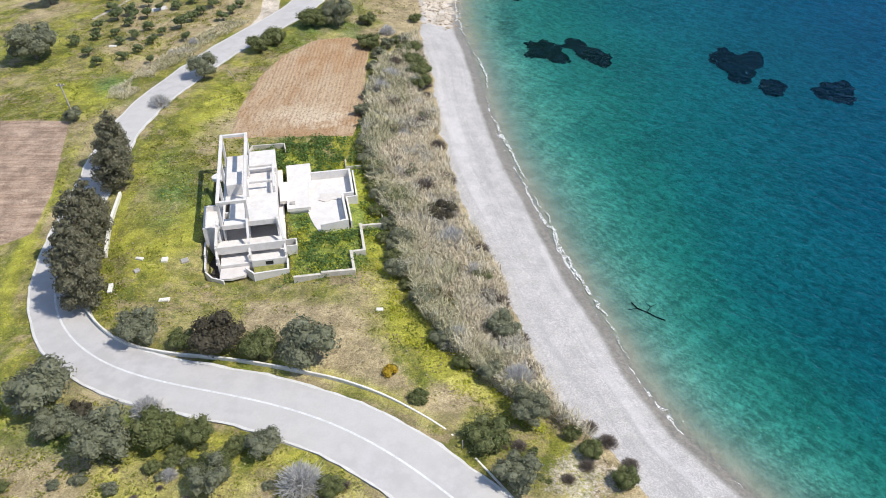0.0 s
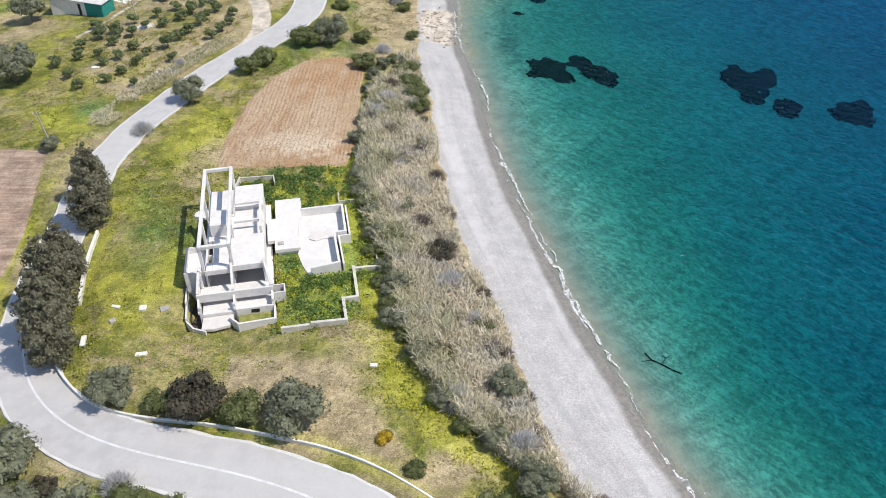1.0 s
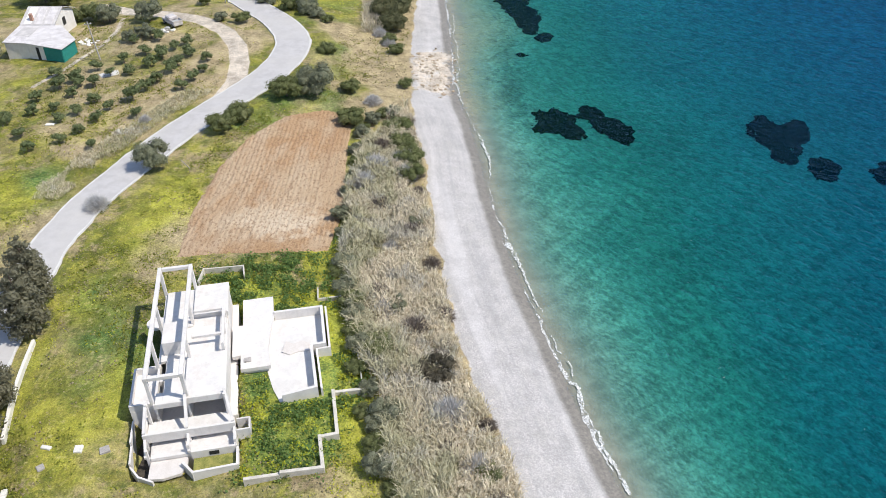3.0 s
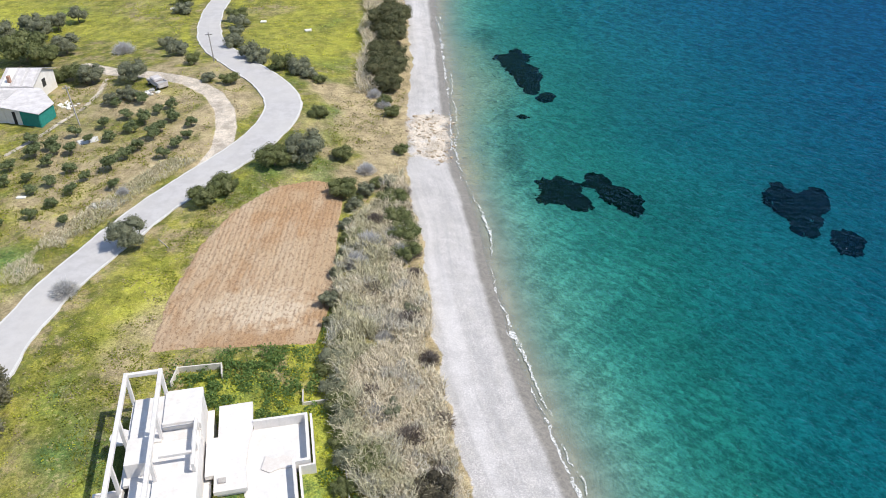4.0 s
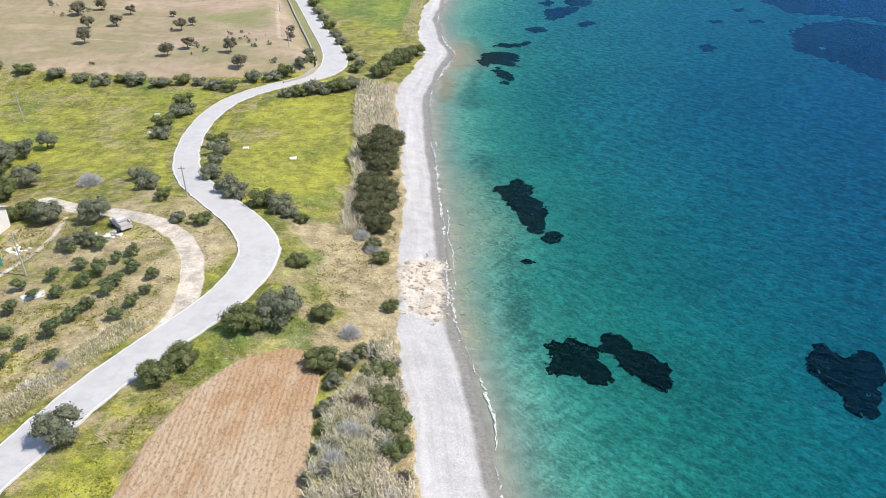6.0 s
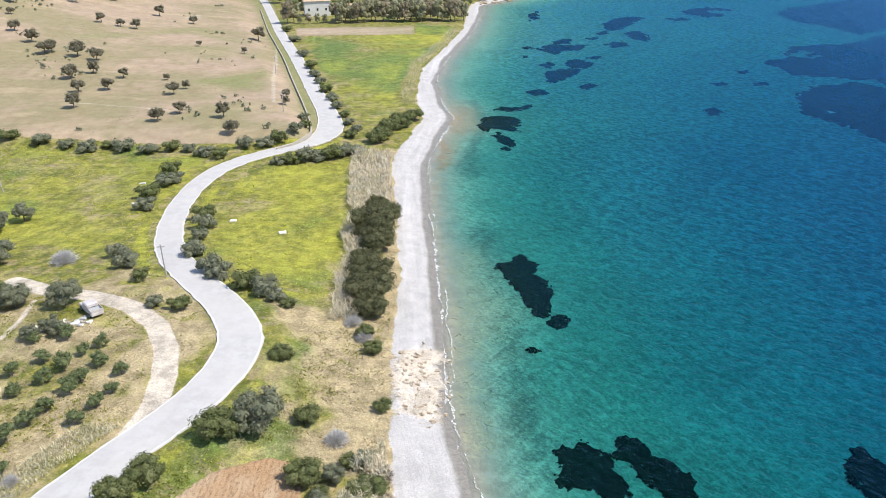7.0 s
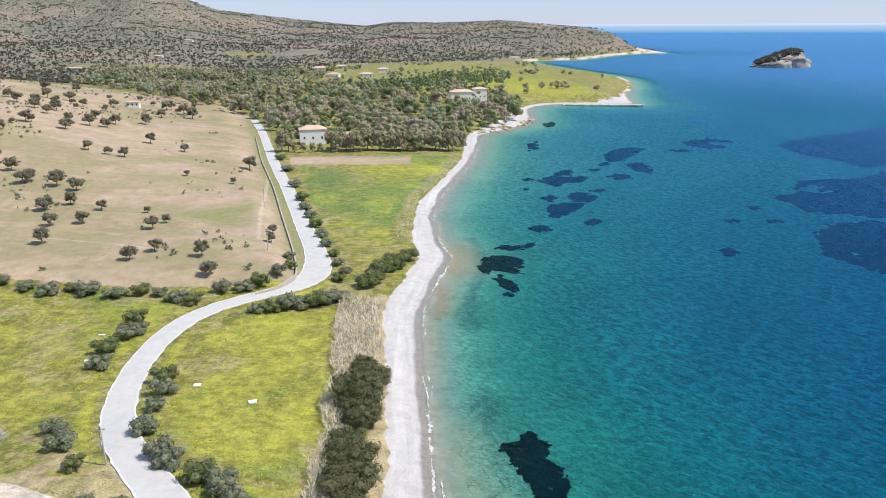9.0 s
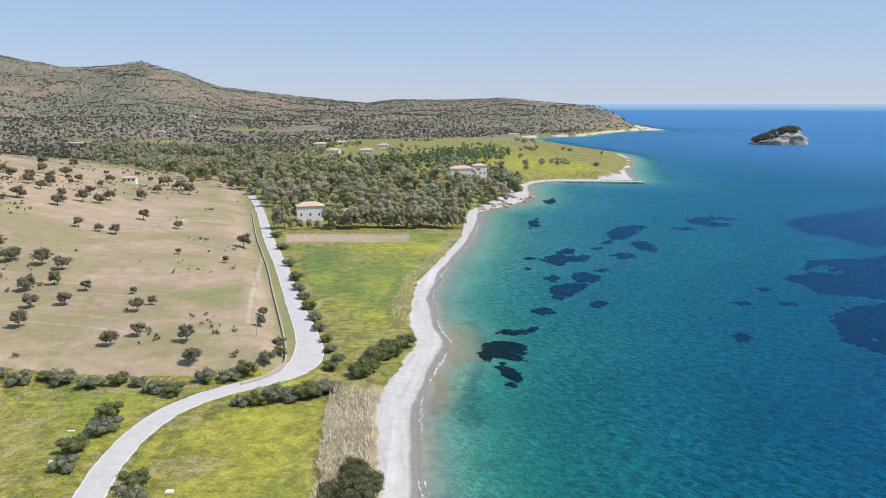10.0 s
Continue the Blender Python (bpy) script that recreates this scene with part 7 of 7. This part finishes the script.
# ---- far woods and hill scrub ----
def woodland(name, spots, leaf, per, material, label, seed, dots=False):
    """Many far trees in one mesh: spots (x, y, radius, height)."""
    rng = np.random.default_rng(seed)
    lobes = []
    spots = np.asarray(spots)
    z = ground_z(spots[:, 0], spots[:, 1])
    for (x, y, r, h), g in zip(spots, z):
        lobes.append((x, y, g + h * 0.45, r * 0.62))
        for k in range(3 if dots else 5):
            a = rng.uniform(0, 6.28)
            lobes.append((x + 0.45 * r * math.cos(a), y + 0.45 * r * math.sin(a), g + h * rng.uniform(0.25, 0.95), r * rng.uniform(0.32, 0.55)))
    if dots:
        v, f = leaves(rng, lobes, len(spots) * per, leaf, 0.93)
    else:
        v, f = leafy(rng, lobes, len(spots) * per, leaf, 0.85, -0.35, 1.0, 1, 0.74)
    return tagged(new(name, quick_mesh(name, v, f, material)), label, "trees", "", "stuff")


WOODS = [(-92, 444), (-62, 448), (-52, 440), (-2, 446), (0, 500), (8, 520), (24, 548), (34, 590), (34, 640), (10, 700), (-20, 780), (-140, 800), (-150, 1000), (-420, 1000), (-300, 700), (-190, 600), (-128, 548), (-112, 500)]
CLEARINGS = [((-74, 461), 8), ((-71, 450), 6), ((-4, 626), 22), ((-60, 500), 8), ((-196, 817), 11), ((-120, 620), 16), ((-60, 580), 10), ((-155, 720), 22), ((-30, 540), 9), ((-95, 540), 10), ((-20, 560), 9), ((-100, 800), 18), ((-139, 896), 12), ((-105, 896), 11), ((-270, 762), 38), ((-244, 801), 34)]


def scatter(poly, n, seed, test):
    rng = np.random.default_rng(seed)
    xs, ys = [p[0] for p in poly], [p[1] for p in poly]
    x, y = rng.uniform(min(xs), max(xs), n), rng.uniform(min(ys), max(ys), n)
    k = inside(poly, x, y) & test(x, y)
    return x[k], y[k], rng


def clear(x, y):
    ok = shore_distance(x, y) > 6
    for (cx, cy), r in CLEARINGS:
        ok &= np.hypot(x - cx, y - cy) > r
    return ok & (line_distance(ROAD, x, y) > 6)


POPLARS = [(-64, 690), (-20, 735), (28, 770), (36, 840), (20, 900), (-22, 850), (-50, 790), (-88, 724)]
x, y, rng = scatter(WOODS, 3500, 21, lambda x, y: clear(x, y) & (waves2(x, y, 26, 0.9) > -0.6 - 0.5 * (y < 640)) & ~inside(POPLARS, x, y))
tone = waves2(x, y, 31, 0.5) + rng.normal(0, 0.6, len(x))
grown = rng.uniform(0.45, 1.0, len(x)) * np.interp(y, [440, 560, 700, 1000], [1.0, 1.0, 0.8, 0.6])
spots = np.stack([x, y, 5.2 * grown + rng.uniform(-0.6, 0.6, len(x)), 11 * grown + rng.uniform(-1, 1, len(x))], 1)
for lo, hi, mat, label in ((-9, -0.55, foliage("brown_woods", (0.36, 0.30, 0.215), (0.49, 0.42, 0.315), (0.57, 0.50, 0.385)), "greyish-brown leafless and dry trees in the woods by the bay"),
                           (-0.55, 0.10, M_WOODS, "pale olive-green trees in the woods round scattered houses"),
                           (0.10, 0.85, foliage("deep_green_woods", (0.18, 0.215, 0.10), (0.28, 0.31, 0.15), (0.35, 0.37, 0.20)), "dark green trees in the woods round scattered houses"),
                           (0.85, 9, foliage("grey_green_woods", (0.29, 0.315, 0.21), (0.40, 0.425, 0.29), (0.47, 0.48, 0.35)), "grey-green olive trees in the woods round scattered houses")):
    k = (tone >= lo) & (tone < hi)
    woodland("woods", spots[k], 0.6, 88, mat, label, 220 + int(lo * 10))
x, y, rng = scatter(POPLARS, 420, 29, lambda x, y: clear(x, y))
spots = np.stack([x, y, rng.uniform(1.8, 3.0, len(x)), rng.uniform(8, 12.5, len(x))], 1)
woodland("poplars", spots, 0.55, 70, foliage("poplar_leaves", (0.20, 0.26, 0.125), (0.28, 0.34, 0.18), (0.34, 0.40, 0.23)), "belt of fresh green poplars behind the villa", 30)
x, y, rng = scatter([(-1300, 560), (-1300, 2200), (420, 2200), (420, 1360), (60, 1340), (-150, 1000), (-330, 640)], 66000, 24,
                    lambda x, y: (shore_distance(x, y) > 14) & (np.hypot(x, y - 88) < 2250) & (patchy(x, y, 110, 0.2) + 0.5 * patchy(x, y, 30, 1.4) > -1.0) & np.all([np.hypot((x - a) / c, (y - b) / e) > 0.9 for a, b, c, e in HILL_MEADOWS], axis=0))
far = np.hypot(x, y - 88)
keep = rng.uniform(size=len(x)) < np.clip(1.35 - far / 2900, 0.5, 1)
x, y = x[keep], y[keep]
spots = np.stack([x, y, 1.0 + 2.0 * rng.uniform(0, 1, len(x)) ** 1.6, rng.uniform(1.0, 2.8, len(x))], 1)
woodland("hill_scrub", spots, 1.0, 5, M_MAQUIS, "dark evergreen scrub dotting the stony hills", 25, True)
x, y, rng = scatter([(-20, 700), (60, 690), (130, 760), (130, 1000), (60, 1300), (-200, 1250), (-150, 850)], 500, 26, lambda x, y: (shore_distance(x, y) > 12) & (waves2(x, y, 40, 1.2) > 0.25))
spots = np.stack([x, y, rng.uniform(2, 4, len(x)), rng.uniform(2.5, 6, len(x))], 1)
woodland("woods", spots, 0.9, 40, M_WOODS, "scattered trees on the yellow coastal plain", 27)


x, y, rng = scatter(TAN_FIELD, 9000, 33, lambda x, y: (patchy(x, y, 34, 0.6) + 0.4 * patchy(x, y, 9, 1.6) + 0.35 * step01(-120, -260, x) > 0.42) & (line_distance(ROAD, x, y) > 9))
spots = np.stack([x, y, 0.35 + 0.9 * rng.uniform(0, 1, len(x)) ** 3, rng.uniform(0.3, 1.1, len(x))], 1)
woodland("field_tussocks", spots, 0.26, 12, M_OLIVE, "low tussocks and stunted shrubs on the bare grazed field", 34, True)


# ---- far houses ----
M_WHITE = plain("white_render", (0.78, 0.76, 0.72), (0.70, 0.68, 0.64), 1.5, 0.9)
M_TILE = plain("clay_tiles", (0.50, 0.34, 0.24), (0.62, 0.46, 0.35), 0.8, 0.9, 0.5)
M_PANE = plain("dark_glazing", (0.03, 0.04, 0.05), (0.05, 0.06, 0.07), 1.0, 0.2, 0.0, 0.5)


def house(x, y, z, w, d, h, turn, roof_h, label, roof=None, windows=3):
    t = empty("house", pose(x, y, z, 0, 0, turn), label, "house")
    wall = part("wall", a_box(-w / 2, w / 2, -d / 2, d / 2, -2, h, 0.05), M_WHITE, t)
    bm = bmesh.new()
    o = 0.45
    lo = [bm.verts.new(p) for p in ((-w / 2 - o, -d / 2 - o, h), (w / 2 + o, -d / 2 - o, h), (w / 2 + o, d / 2 + o, h), (-w / 2 - o, d / 2 + o, h))]
    i = min(w, d) * 0.42
    hi = [bm.verts.new(p) for p in ((-w / 2 + i, -d / 2 + i, h + roof_h), (w / 2 - i, -d / 2 + i, h + roof_h), (w / 2 - i, d / 2 - i, h + roof_h), (-w / 2 + i, d / 2 - i, h + roof_h))]
    bm.faces.new(hi)
    bm.faces.new(lo[::-1])
    for k in range(4):
        j = (k + 1) % 4
        bm.faces.new((lo[k], lo[j], hi[j], hi[k]))
    part("roof", bm, roof or M_TILE, t)
    for k in range(windows):
        u = -w / 2 + w * (k + 0.5) / windows
        win = part("window", a_box(u - 0.5, u + 0.5, -d / 2 - 0.06, -d / 2 - 0.004, h * 0.35, h * 0.35 + 1.3, 0.0), M_WHITE, t)
        part("pane", a_box(u - 0.4, u + 0.4, -d / 2 - 0.075, -d / 2 - 0.064, h * 0.35 + 0.1, h * 0.35 + 1.2, 0.0), M_PANE, win)
    return t


BAY_HOUSES = [(-74, 461, 12, 8, 6.9, 14, 1.6, 'two-storey white house with a pale clay-tiled roof among trees'),
    (-56, 474, 9, 7, 3.0, 4, 1.2, 'low house with a clay-tiled roof half hidden by trees'),
    (-7, 634, 15, 9, 7.4, 8, 1.6, 'pale villa with a tiled roof in the woods by the bay'),
    (5, 640, 9, 7, 8.6, 8, 1.2, 'pale villa with a tiled roof in the woods by the bay'),
    (-193, 826, 14, 9, 4.0, 5, 1.6, 'far white house with a tiled roof among trees'),
    (-174, 1032, 16, 9, 4.0, 2, 1.6, 'far white house at the foot of the hills'),
    (-138, 906, 13, 9, 4.0, -4, 1.6, 'far white house with a tiled roof among trees'),
    (-105, 906, 13, 9, 4.0, 6, 1.6, 'far white house with a tiled roof among trees')]
HILL_HOUSES = [(-154, 1062, 14, 9, 4.0, 6, 1.6, 'far white house at the foot of the hills'),
    (-189, 537, 7, 5, 3.0, 10, 0.6, 'small white field hut on the bare slope'),
    (-450, 1408, 13, 7, 4.0, 6, 1.2, 'white house high on the scrubby hillside'),
    (-400, 1140, 11, 7, 4.0, 6, 1.2, 'white house at the foot of the scrubby hill'),
    (-420, 950, 16, 6, 3.0, 3, 0.8, 'long white building beyond the bare hill'),
    (-200, 2080, 13, 8, 4, 0, 1.2, 'white house on the far ridge'),
    (-110, 2060, 16, 8, 4, 0, 1.2, 'white house on the far ridge'),
    (62, 1350, 18, 8, 4, 10, 1.2, 'white building on the shore of the far bay')]
for x, y, w, d, h, turn, rh, label in BAY_HOUSES + HILL_HOUSES:
    house(x, y, gz(x, y) - (1.2 if y > 800 else 0), w, d, h, turn, rh, label, None, 3 if w < 20 else 5)

house(-96, 977, gz(-96, 977), 11, 8, 4, 4, 1.4, "far white house with a tiled roof among trees")
house(-156, 658, gz(-156, 658), 10, 7, 3.4, 10, 1.2, "low house with a clay-tiled roof half hidden by trees")


# ---- glowing backdrop painted as haze on the horizon ----
def horizon_haze():
    m = Nodes("horizon_haze")
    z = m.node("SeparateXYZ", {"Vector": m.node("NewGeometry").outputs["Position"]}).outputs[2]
    # haze painted as an emissive gradient from sea blue up to sky
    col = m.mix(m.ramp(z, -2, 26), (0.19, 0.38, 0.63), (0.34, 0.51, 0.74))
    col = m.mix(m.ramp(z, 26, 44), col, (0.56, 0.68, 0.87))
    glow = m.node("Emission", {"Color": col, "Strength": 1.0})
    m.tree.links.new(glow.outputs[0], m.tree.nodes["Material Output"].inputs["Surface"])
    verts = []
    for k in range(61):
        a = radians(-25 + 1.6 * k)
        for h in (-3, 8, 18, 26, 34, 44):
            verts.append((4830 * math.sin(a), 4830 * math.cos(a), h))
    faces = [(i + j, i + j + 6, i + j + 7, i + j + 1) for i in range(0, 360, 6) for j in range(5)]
    return tagged(new("backdrop", quick_mesh("backdrop", np.array(verts), np.array(faces), m.mat)), "glowing backdrop band painted as pale blue sea haze on the far horizon", "backdrop", "", "structure")


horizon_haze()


# ---- weeds, flowers and foam ----
def tufts(name, n, x0, x1, y0, y1, keep, size, rise, material, label, category, seed):
    rng = np.random.default_rng(seed)
    x, y = rng.uniform(x0, x1, n), rng.uniform(y0, y1, n)
    clump = 0.5 + 1.5 * patchy(x, y, 1.1, seed + 0.7, 2)
    k = keep(x, y, rng) & (rng.uniform(size=n) < np.clip(clump, 0.03, 1))
    x, y = x[k], y[k]
    n = len(x)
    c = np.stack([x, y, ground_z(x, y) + rng.uniform(0.02, rise, n) * np.clip(0.5 + clump[k], 0.4, 1.8)], 1)
    nrm = rng.normal(size=(n, 3)) + np.array([0, 0, 1.0])
    nrm /= np.linalg.norm(nrm, axis=1)[:, None]
    a = np.cross(nrm, rng.normal(size=(n, 3)))
    a /= np.linalg.norm(a, axis=1)[:, None] + 1e-9
    b = np.cross(nrm, a)
    s = size * rng.uniform(0.4, 1.4, n)[:, None]
    v = np.stack([c - a * s, c - b * s * 0.7, c + a * s, c + b * s * 0.7], 1).reshape(-1, 3)
    me = quick_mesh(name, v, np.arange(4 * n).reshape(n, 4), material)
    return tagged(new(name, me), label, category, "", "stuff")


def open_land(x, y):
    ok = (veg_x(y) - x > 0.5) & (line_distance(ROAD, x, y) > 3.6) & (edge_distance(FIELD, x, y) < -0.2) & (edge_distance(FIELD_WEST, x, y) < -0.3)
    c, s = math.cos(radians(13.5)), math.sin(radians(13.5))
    u, v = (x + 24) * c + (y - 62) * s, -(x + 24) * s + (y - 62) * c
    return ok & ~((u > -0.8) & (u < 8) & (v > 0.4) & (v < 20.8)) & ~((u > 7.4) & (u < 11.5) & (v > 10.2) & (v < 20.4)) & ~((u > 10.6) & (u < 16.6) & (v > 6.1) & (v < 17.9)) & (line_distance(TRACK, x, y) > 1.8)


M_WEED = foliage("weeds", (0.18, 0.22, 0.03), (0.31, 0.32, 0.055), (0.40, 0.37, 0.10))
M_DRYWEED = foliage("dry_weeds", (0.30, 0.25, 0.15), (0.46, 0.39, 0.25), (0.25, 0.20, 0.12))
M_FLOWER = foliage("yellow_flowers", (0.38, 0.41, 0.045), (0.57, 0.56, 0.05), (0.20, 0.25, 0.05))


def flower_keep(x, y, rng):
    e = veg_x(y) - x
    belt = np.clip(1.3 - np.abs(e - reed_width(y) - 2.2 - 1.6 * patchy(x, y, 9.6, 0.5)) / 3.2, 0, 1) * (y < 98) * (y > 44)
    edge = np.exp(-((line_distance(ROAD, x, y) - 5.0) / 1.6) ** 2)
    c = 0.25 + 0.8 * patchy(x, y, 10.4, 1.1) + 0.5 * patchy(x, y, 4.16, 0.4)
    garden = inside([(-26, 89), (-21.9, 89.7), (-13.6, 86.6), (-10.4, 86), (-7.3, 73), (-9.4, 64), (-16, 62.7), (-17, 68), (-20, 80)], x, y)
    p = np.clip(np.maximum.reduce([belt * (0.65 + c * 0.5), edge * c, 0.35 * c, garden * (0.3 + 0.6 * c)]), 0, 1)
    return open_land(x, y) & (rng.uniform(size=len(x)) < p * (1 - 0.85 * np.maximum(bare_south(x, y), 0.9 * dry_corner(x, y))) * np.clip(0.55 + 1.7 * patchy(x, y, 0.9, 4.4, 2), 0.05, 1.3))


tufts("wildflowers", 260000, -66, 16, 34, 162, flower_keep, 0.085, 0.22, M_FLOWER, "clumps of bright yellow wildflowers in rough grass", "flowers", 1)
tufts("weeds", 420000, -66, 16, 34, 162, lambda x, y, rng: open_land(x, y) & (rng.uniform(size=len(x)) < 0.35 + 0.9 * patchy(x, y, 8, 0.3) + 0.5 * patchy(x, y, 2.56, 1.1) - 0.3 * np.maximum(bare_south(x, y), dry_corner(x, y))), 0.10, 0.09, M_WEED, "rough green weeds and grass tufts", "weeds", 2)
tufts("dry_weeds", 190000, -66, 16, 34, 162, lambda x, y, rng: open_land(x, y) & (rng.uniform(size=len(x)) < 0.3 + 0.8 * patchy(x, y, 11.2, 2.3) + 0.5 * patchy(x, y, 3.36, 0.6)), 0.10, 0.08, M_DRYWEED, "dry brown grass tufts", "weeds", 3)
tufts("wildflowers", 60000, -140, -18, 162, 250, lambda x, y, rng: (inside(MEADOW, x, y) | inside(MEADOW_WEST, x, y) | (np.abs(line_distance(ROAD, x, y) - 4.2) < 1.2)) & (line_distance(ROAD, x, y) > 3) & (rng.uniform(size=len(x)) < 0.25 + 0.4 * patchy(x, y, 11.2, 0.6)), 0.14, 0.3, M_FLOWER, "sheets of yellow wildflowers in the meadows", "flowers", 4)
tufts("wildflowers", 130000, -16, 14, 44, 98, lambda x, y, rng: open_land(x, y) & (np.abs(veg_x(y) - x - reed_width(y) - 2.0 - 1.6 * patchy(x, y, 9.6, 0.5)) < 2.6) & (rng.uniform(size=len(x)) < (0.55 + 0.45 * patchy(x, y, 3.52, 0.6)) * np.clip(0.55 + 1.7 * patchy(x, y, 0.9, 4.4, 2), 0.05, 1.3)), 0.09, 0.3, M_FLOWER, "belt of bright yellow wildflowers beside the reeds", "flowers", 9)

GARDEN = [(-25.6, 88.6), (-22.2, 89.2), (-21, 92.6), (-13.9, 93.6), (-12.9, 97), (-10.6, 96), (-10.2, 85.6), (-7.6, 73.4), (-9.7, 64.3), (-16, 63.0), (-17, 68), (-20, 80)]
tufts("garden_weeds", 130000, -27, -7, 62, 97, lambda x, y, rng: open_land(x, y) & (rng.uniform(size=len(x)) < (0.75 + 0.9 * patchy(x, y, 5.44, 0.7)) * soft(GARDEN, x + 0.9 * patchy(x, y, 3.04, 0.2), y + 0.9 * patchy(x, y, 3.68, 1.2), 4.0)), 0.12, 0.36, foliage("lush_weeds", (0.10, 0.18, 0.05), (0.20, 0.295, 0.085), (0.36, 0.39, 0.09)), "lush dark green weeds filling the walled garden", "weeds", 7)
tufts("wildflowers", 40000, -27, -7, 62, 90, lambda x, y, rng: inside(GARDEN, x, y) & open_land(x, y) & (rng.uniform(size=len(x)) < 0.17 - 0.7 * patchy(x, y, 5.44, 0.7)), 0.10, 0.4, M_FLOWER, "yellow wildflowers in the walled garden", "flowers", 8)


def foam_line(offset, wob, width, gate, seed, last=470):
    """A ragged ribbon of foam along the waterline."""
    rng = np.random.default_rng(seed)
    line = [Vector(p) for p in smooth_line([p for p in SHORE if 20 < p[1] < last], 0.2)]
    n = len(line)
    soft_noise = lambda w: np.convolve(rng.normal(0, 1, n + 2 * w), np.ones(w) / math.sqrt(w), mode="same")[w:w + n]
    a, b, c, e, g = soft_noise(55), soft_noise(5), soft_noise(70), soft_noise(4), soft_noise(14)
    verts, faces = [], []
    run = False
    for k in range(n):
        t = line[min(k + 1, n - 1)] - line[max(k - 1, 0)]
        side = Vector((t.y, -t.x, 0)).normalized()
        o = offset + wob * a[k] + 0.10 * g[k] - 0.35 * waves2(line[k].x, line[k].y, 6.5, 0.9) - float(run_up(line[k].y))
        open_up = 0.55 + 0.45 * c[k] - gate - 0.4 * float(step01(130, 210, line[k].y))
        w1, w2 = width * open_up * (0.7 + 0.5 * b[k]), width * open_up * (0.7 + 0.5 * e[k])
        if w1 + w2 < 0.03 or w1 + w2 < 0:
            run = False
            continue
        p, q = line[k] + side * (o - max(w1, 0)), line[k] + side * (o + max(w2, 0.01))
        i = len(verts)
        verts += [(p.x, p.y, 0.01 * seed), (q.x, q.y, 0.01 * seed)]
        if run:
            faces.append((last_p, last_p + 1, i + 1, i))
        last_p, run = i, True
    me = quick_mesh("foam", np.array(verts), np.array(faces), M_FOAM)
    return tagged(new("foam", me), "broken thread of white foam along the waterline", "foam", "", "stuff")


def foam_material():
    """Lacy foam: white bubbles with clear water between them."""
    m = Nodes("sea_foam")
    m.done(m.mix(m.noise(0.4), (0.84, 0.83, 0.80), (0.70, 0.69, 0.66)), 0.6)
    holes = m.math("MULTIPLY", m.ramp(m.noise(0.16, 4, 0.7, None, 1.2), 0.40, 0.56), m.ramp(m.noise(0.9, 3, 0.6), 0.32, 0.5))
    lace = m.node("MixShader", {0: holes, 1: m.node("BsdfTransparent").outputs[0], 2: m.bsdf.outputs[0]})
    m.tree.links.new(lace.outputs[0], m.tree.nodes["Material Output"].inputs["Surface"])
    return m.mat


M_FOAM = foam_material()
foam_line(0.35, 0.10, 0.36, -0.06, 1)
foam_line(1.0, 0.25, 0.20, 0.42, 2)

# sun glints on the wavelets, painted as small white flecks in foam colour
rng = np.random.default_rng(44)
verts, faces = [], []
for k in range(240):
    x, y = rng.uniform(14, 110), 40 + 290 * rng.uniform() ** 1.5
    if shore_distance(np.array([x]), np.array([y]))[0] > -9:
        continue
    a, s = rng.normal(0.5, 0.3), rng.uniform(0.05, 0.15)
    ux, uy = math.cos(a) * s, math.sin(a) * s
    i = len(verts)
    verts += [(x - ux, y - uy, 0.04), (x + uy * 0.25, y - ux * 0.25, 0.04), (x + ux, y + uy, 0.04), (x - uy * 0.25, y + ux * 0.25, 0.04)]
    faces.append((i, i + 1, i + 2, i + 3))
tagged(new("wave_flecks", quick_mesh("wave_flecks", np.array(verts), np.array(faces), M_FOAM)), "tiny white flecks set on the sea as painted sun glints", "foam", "", "stuff")
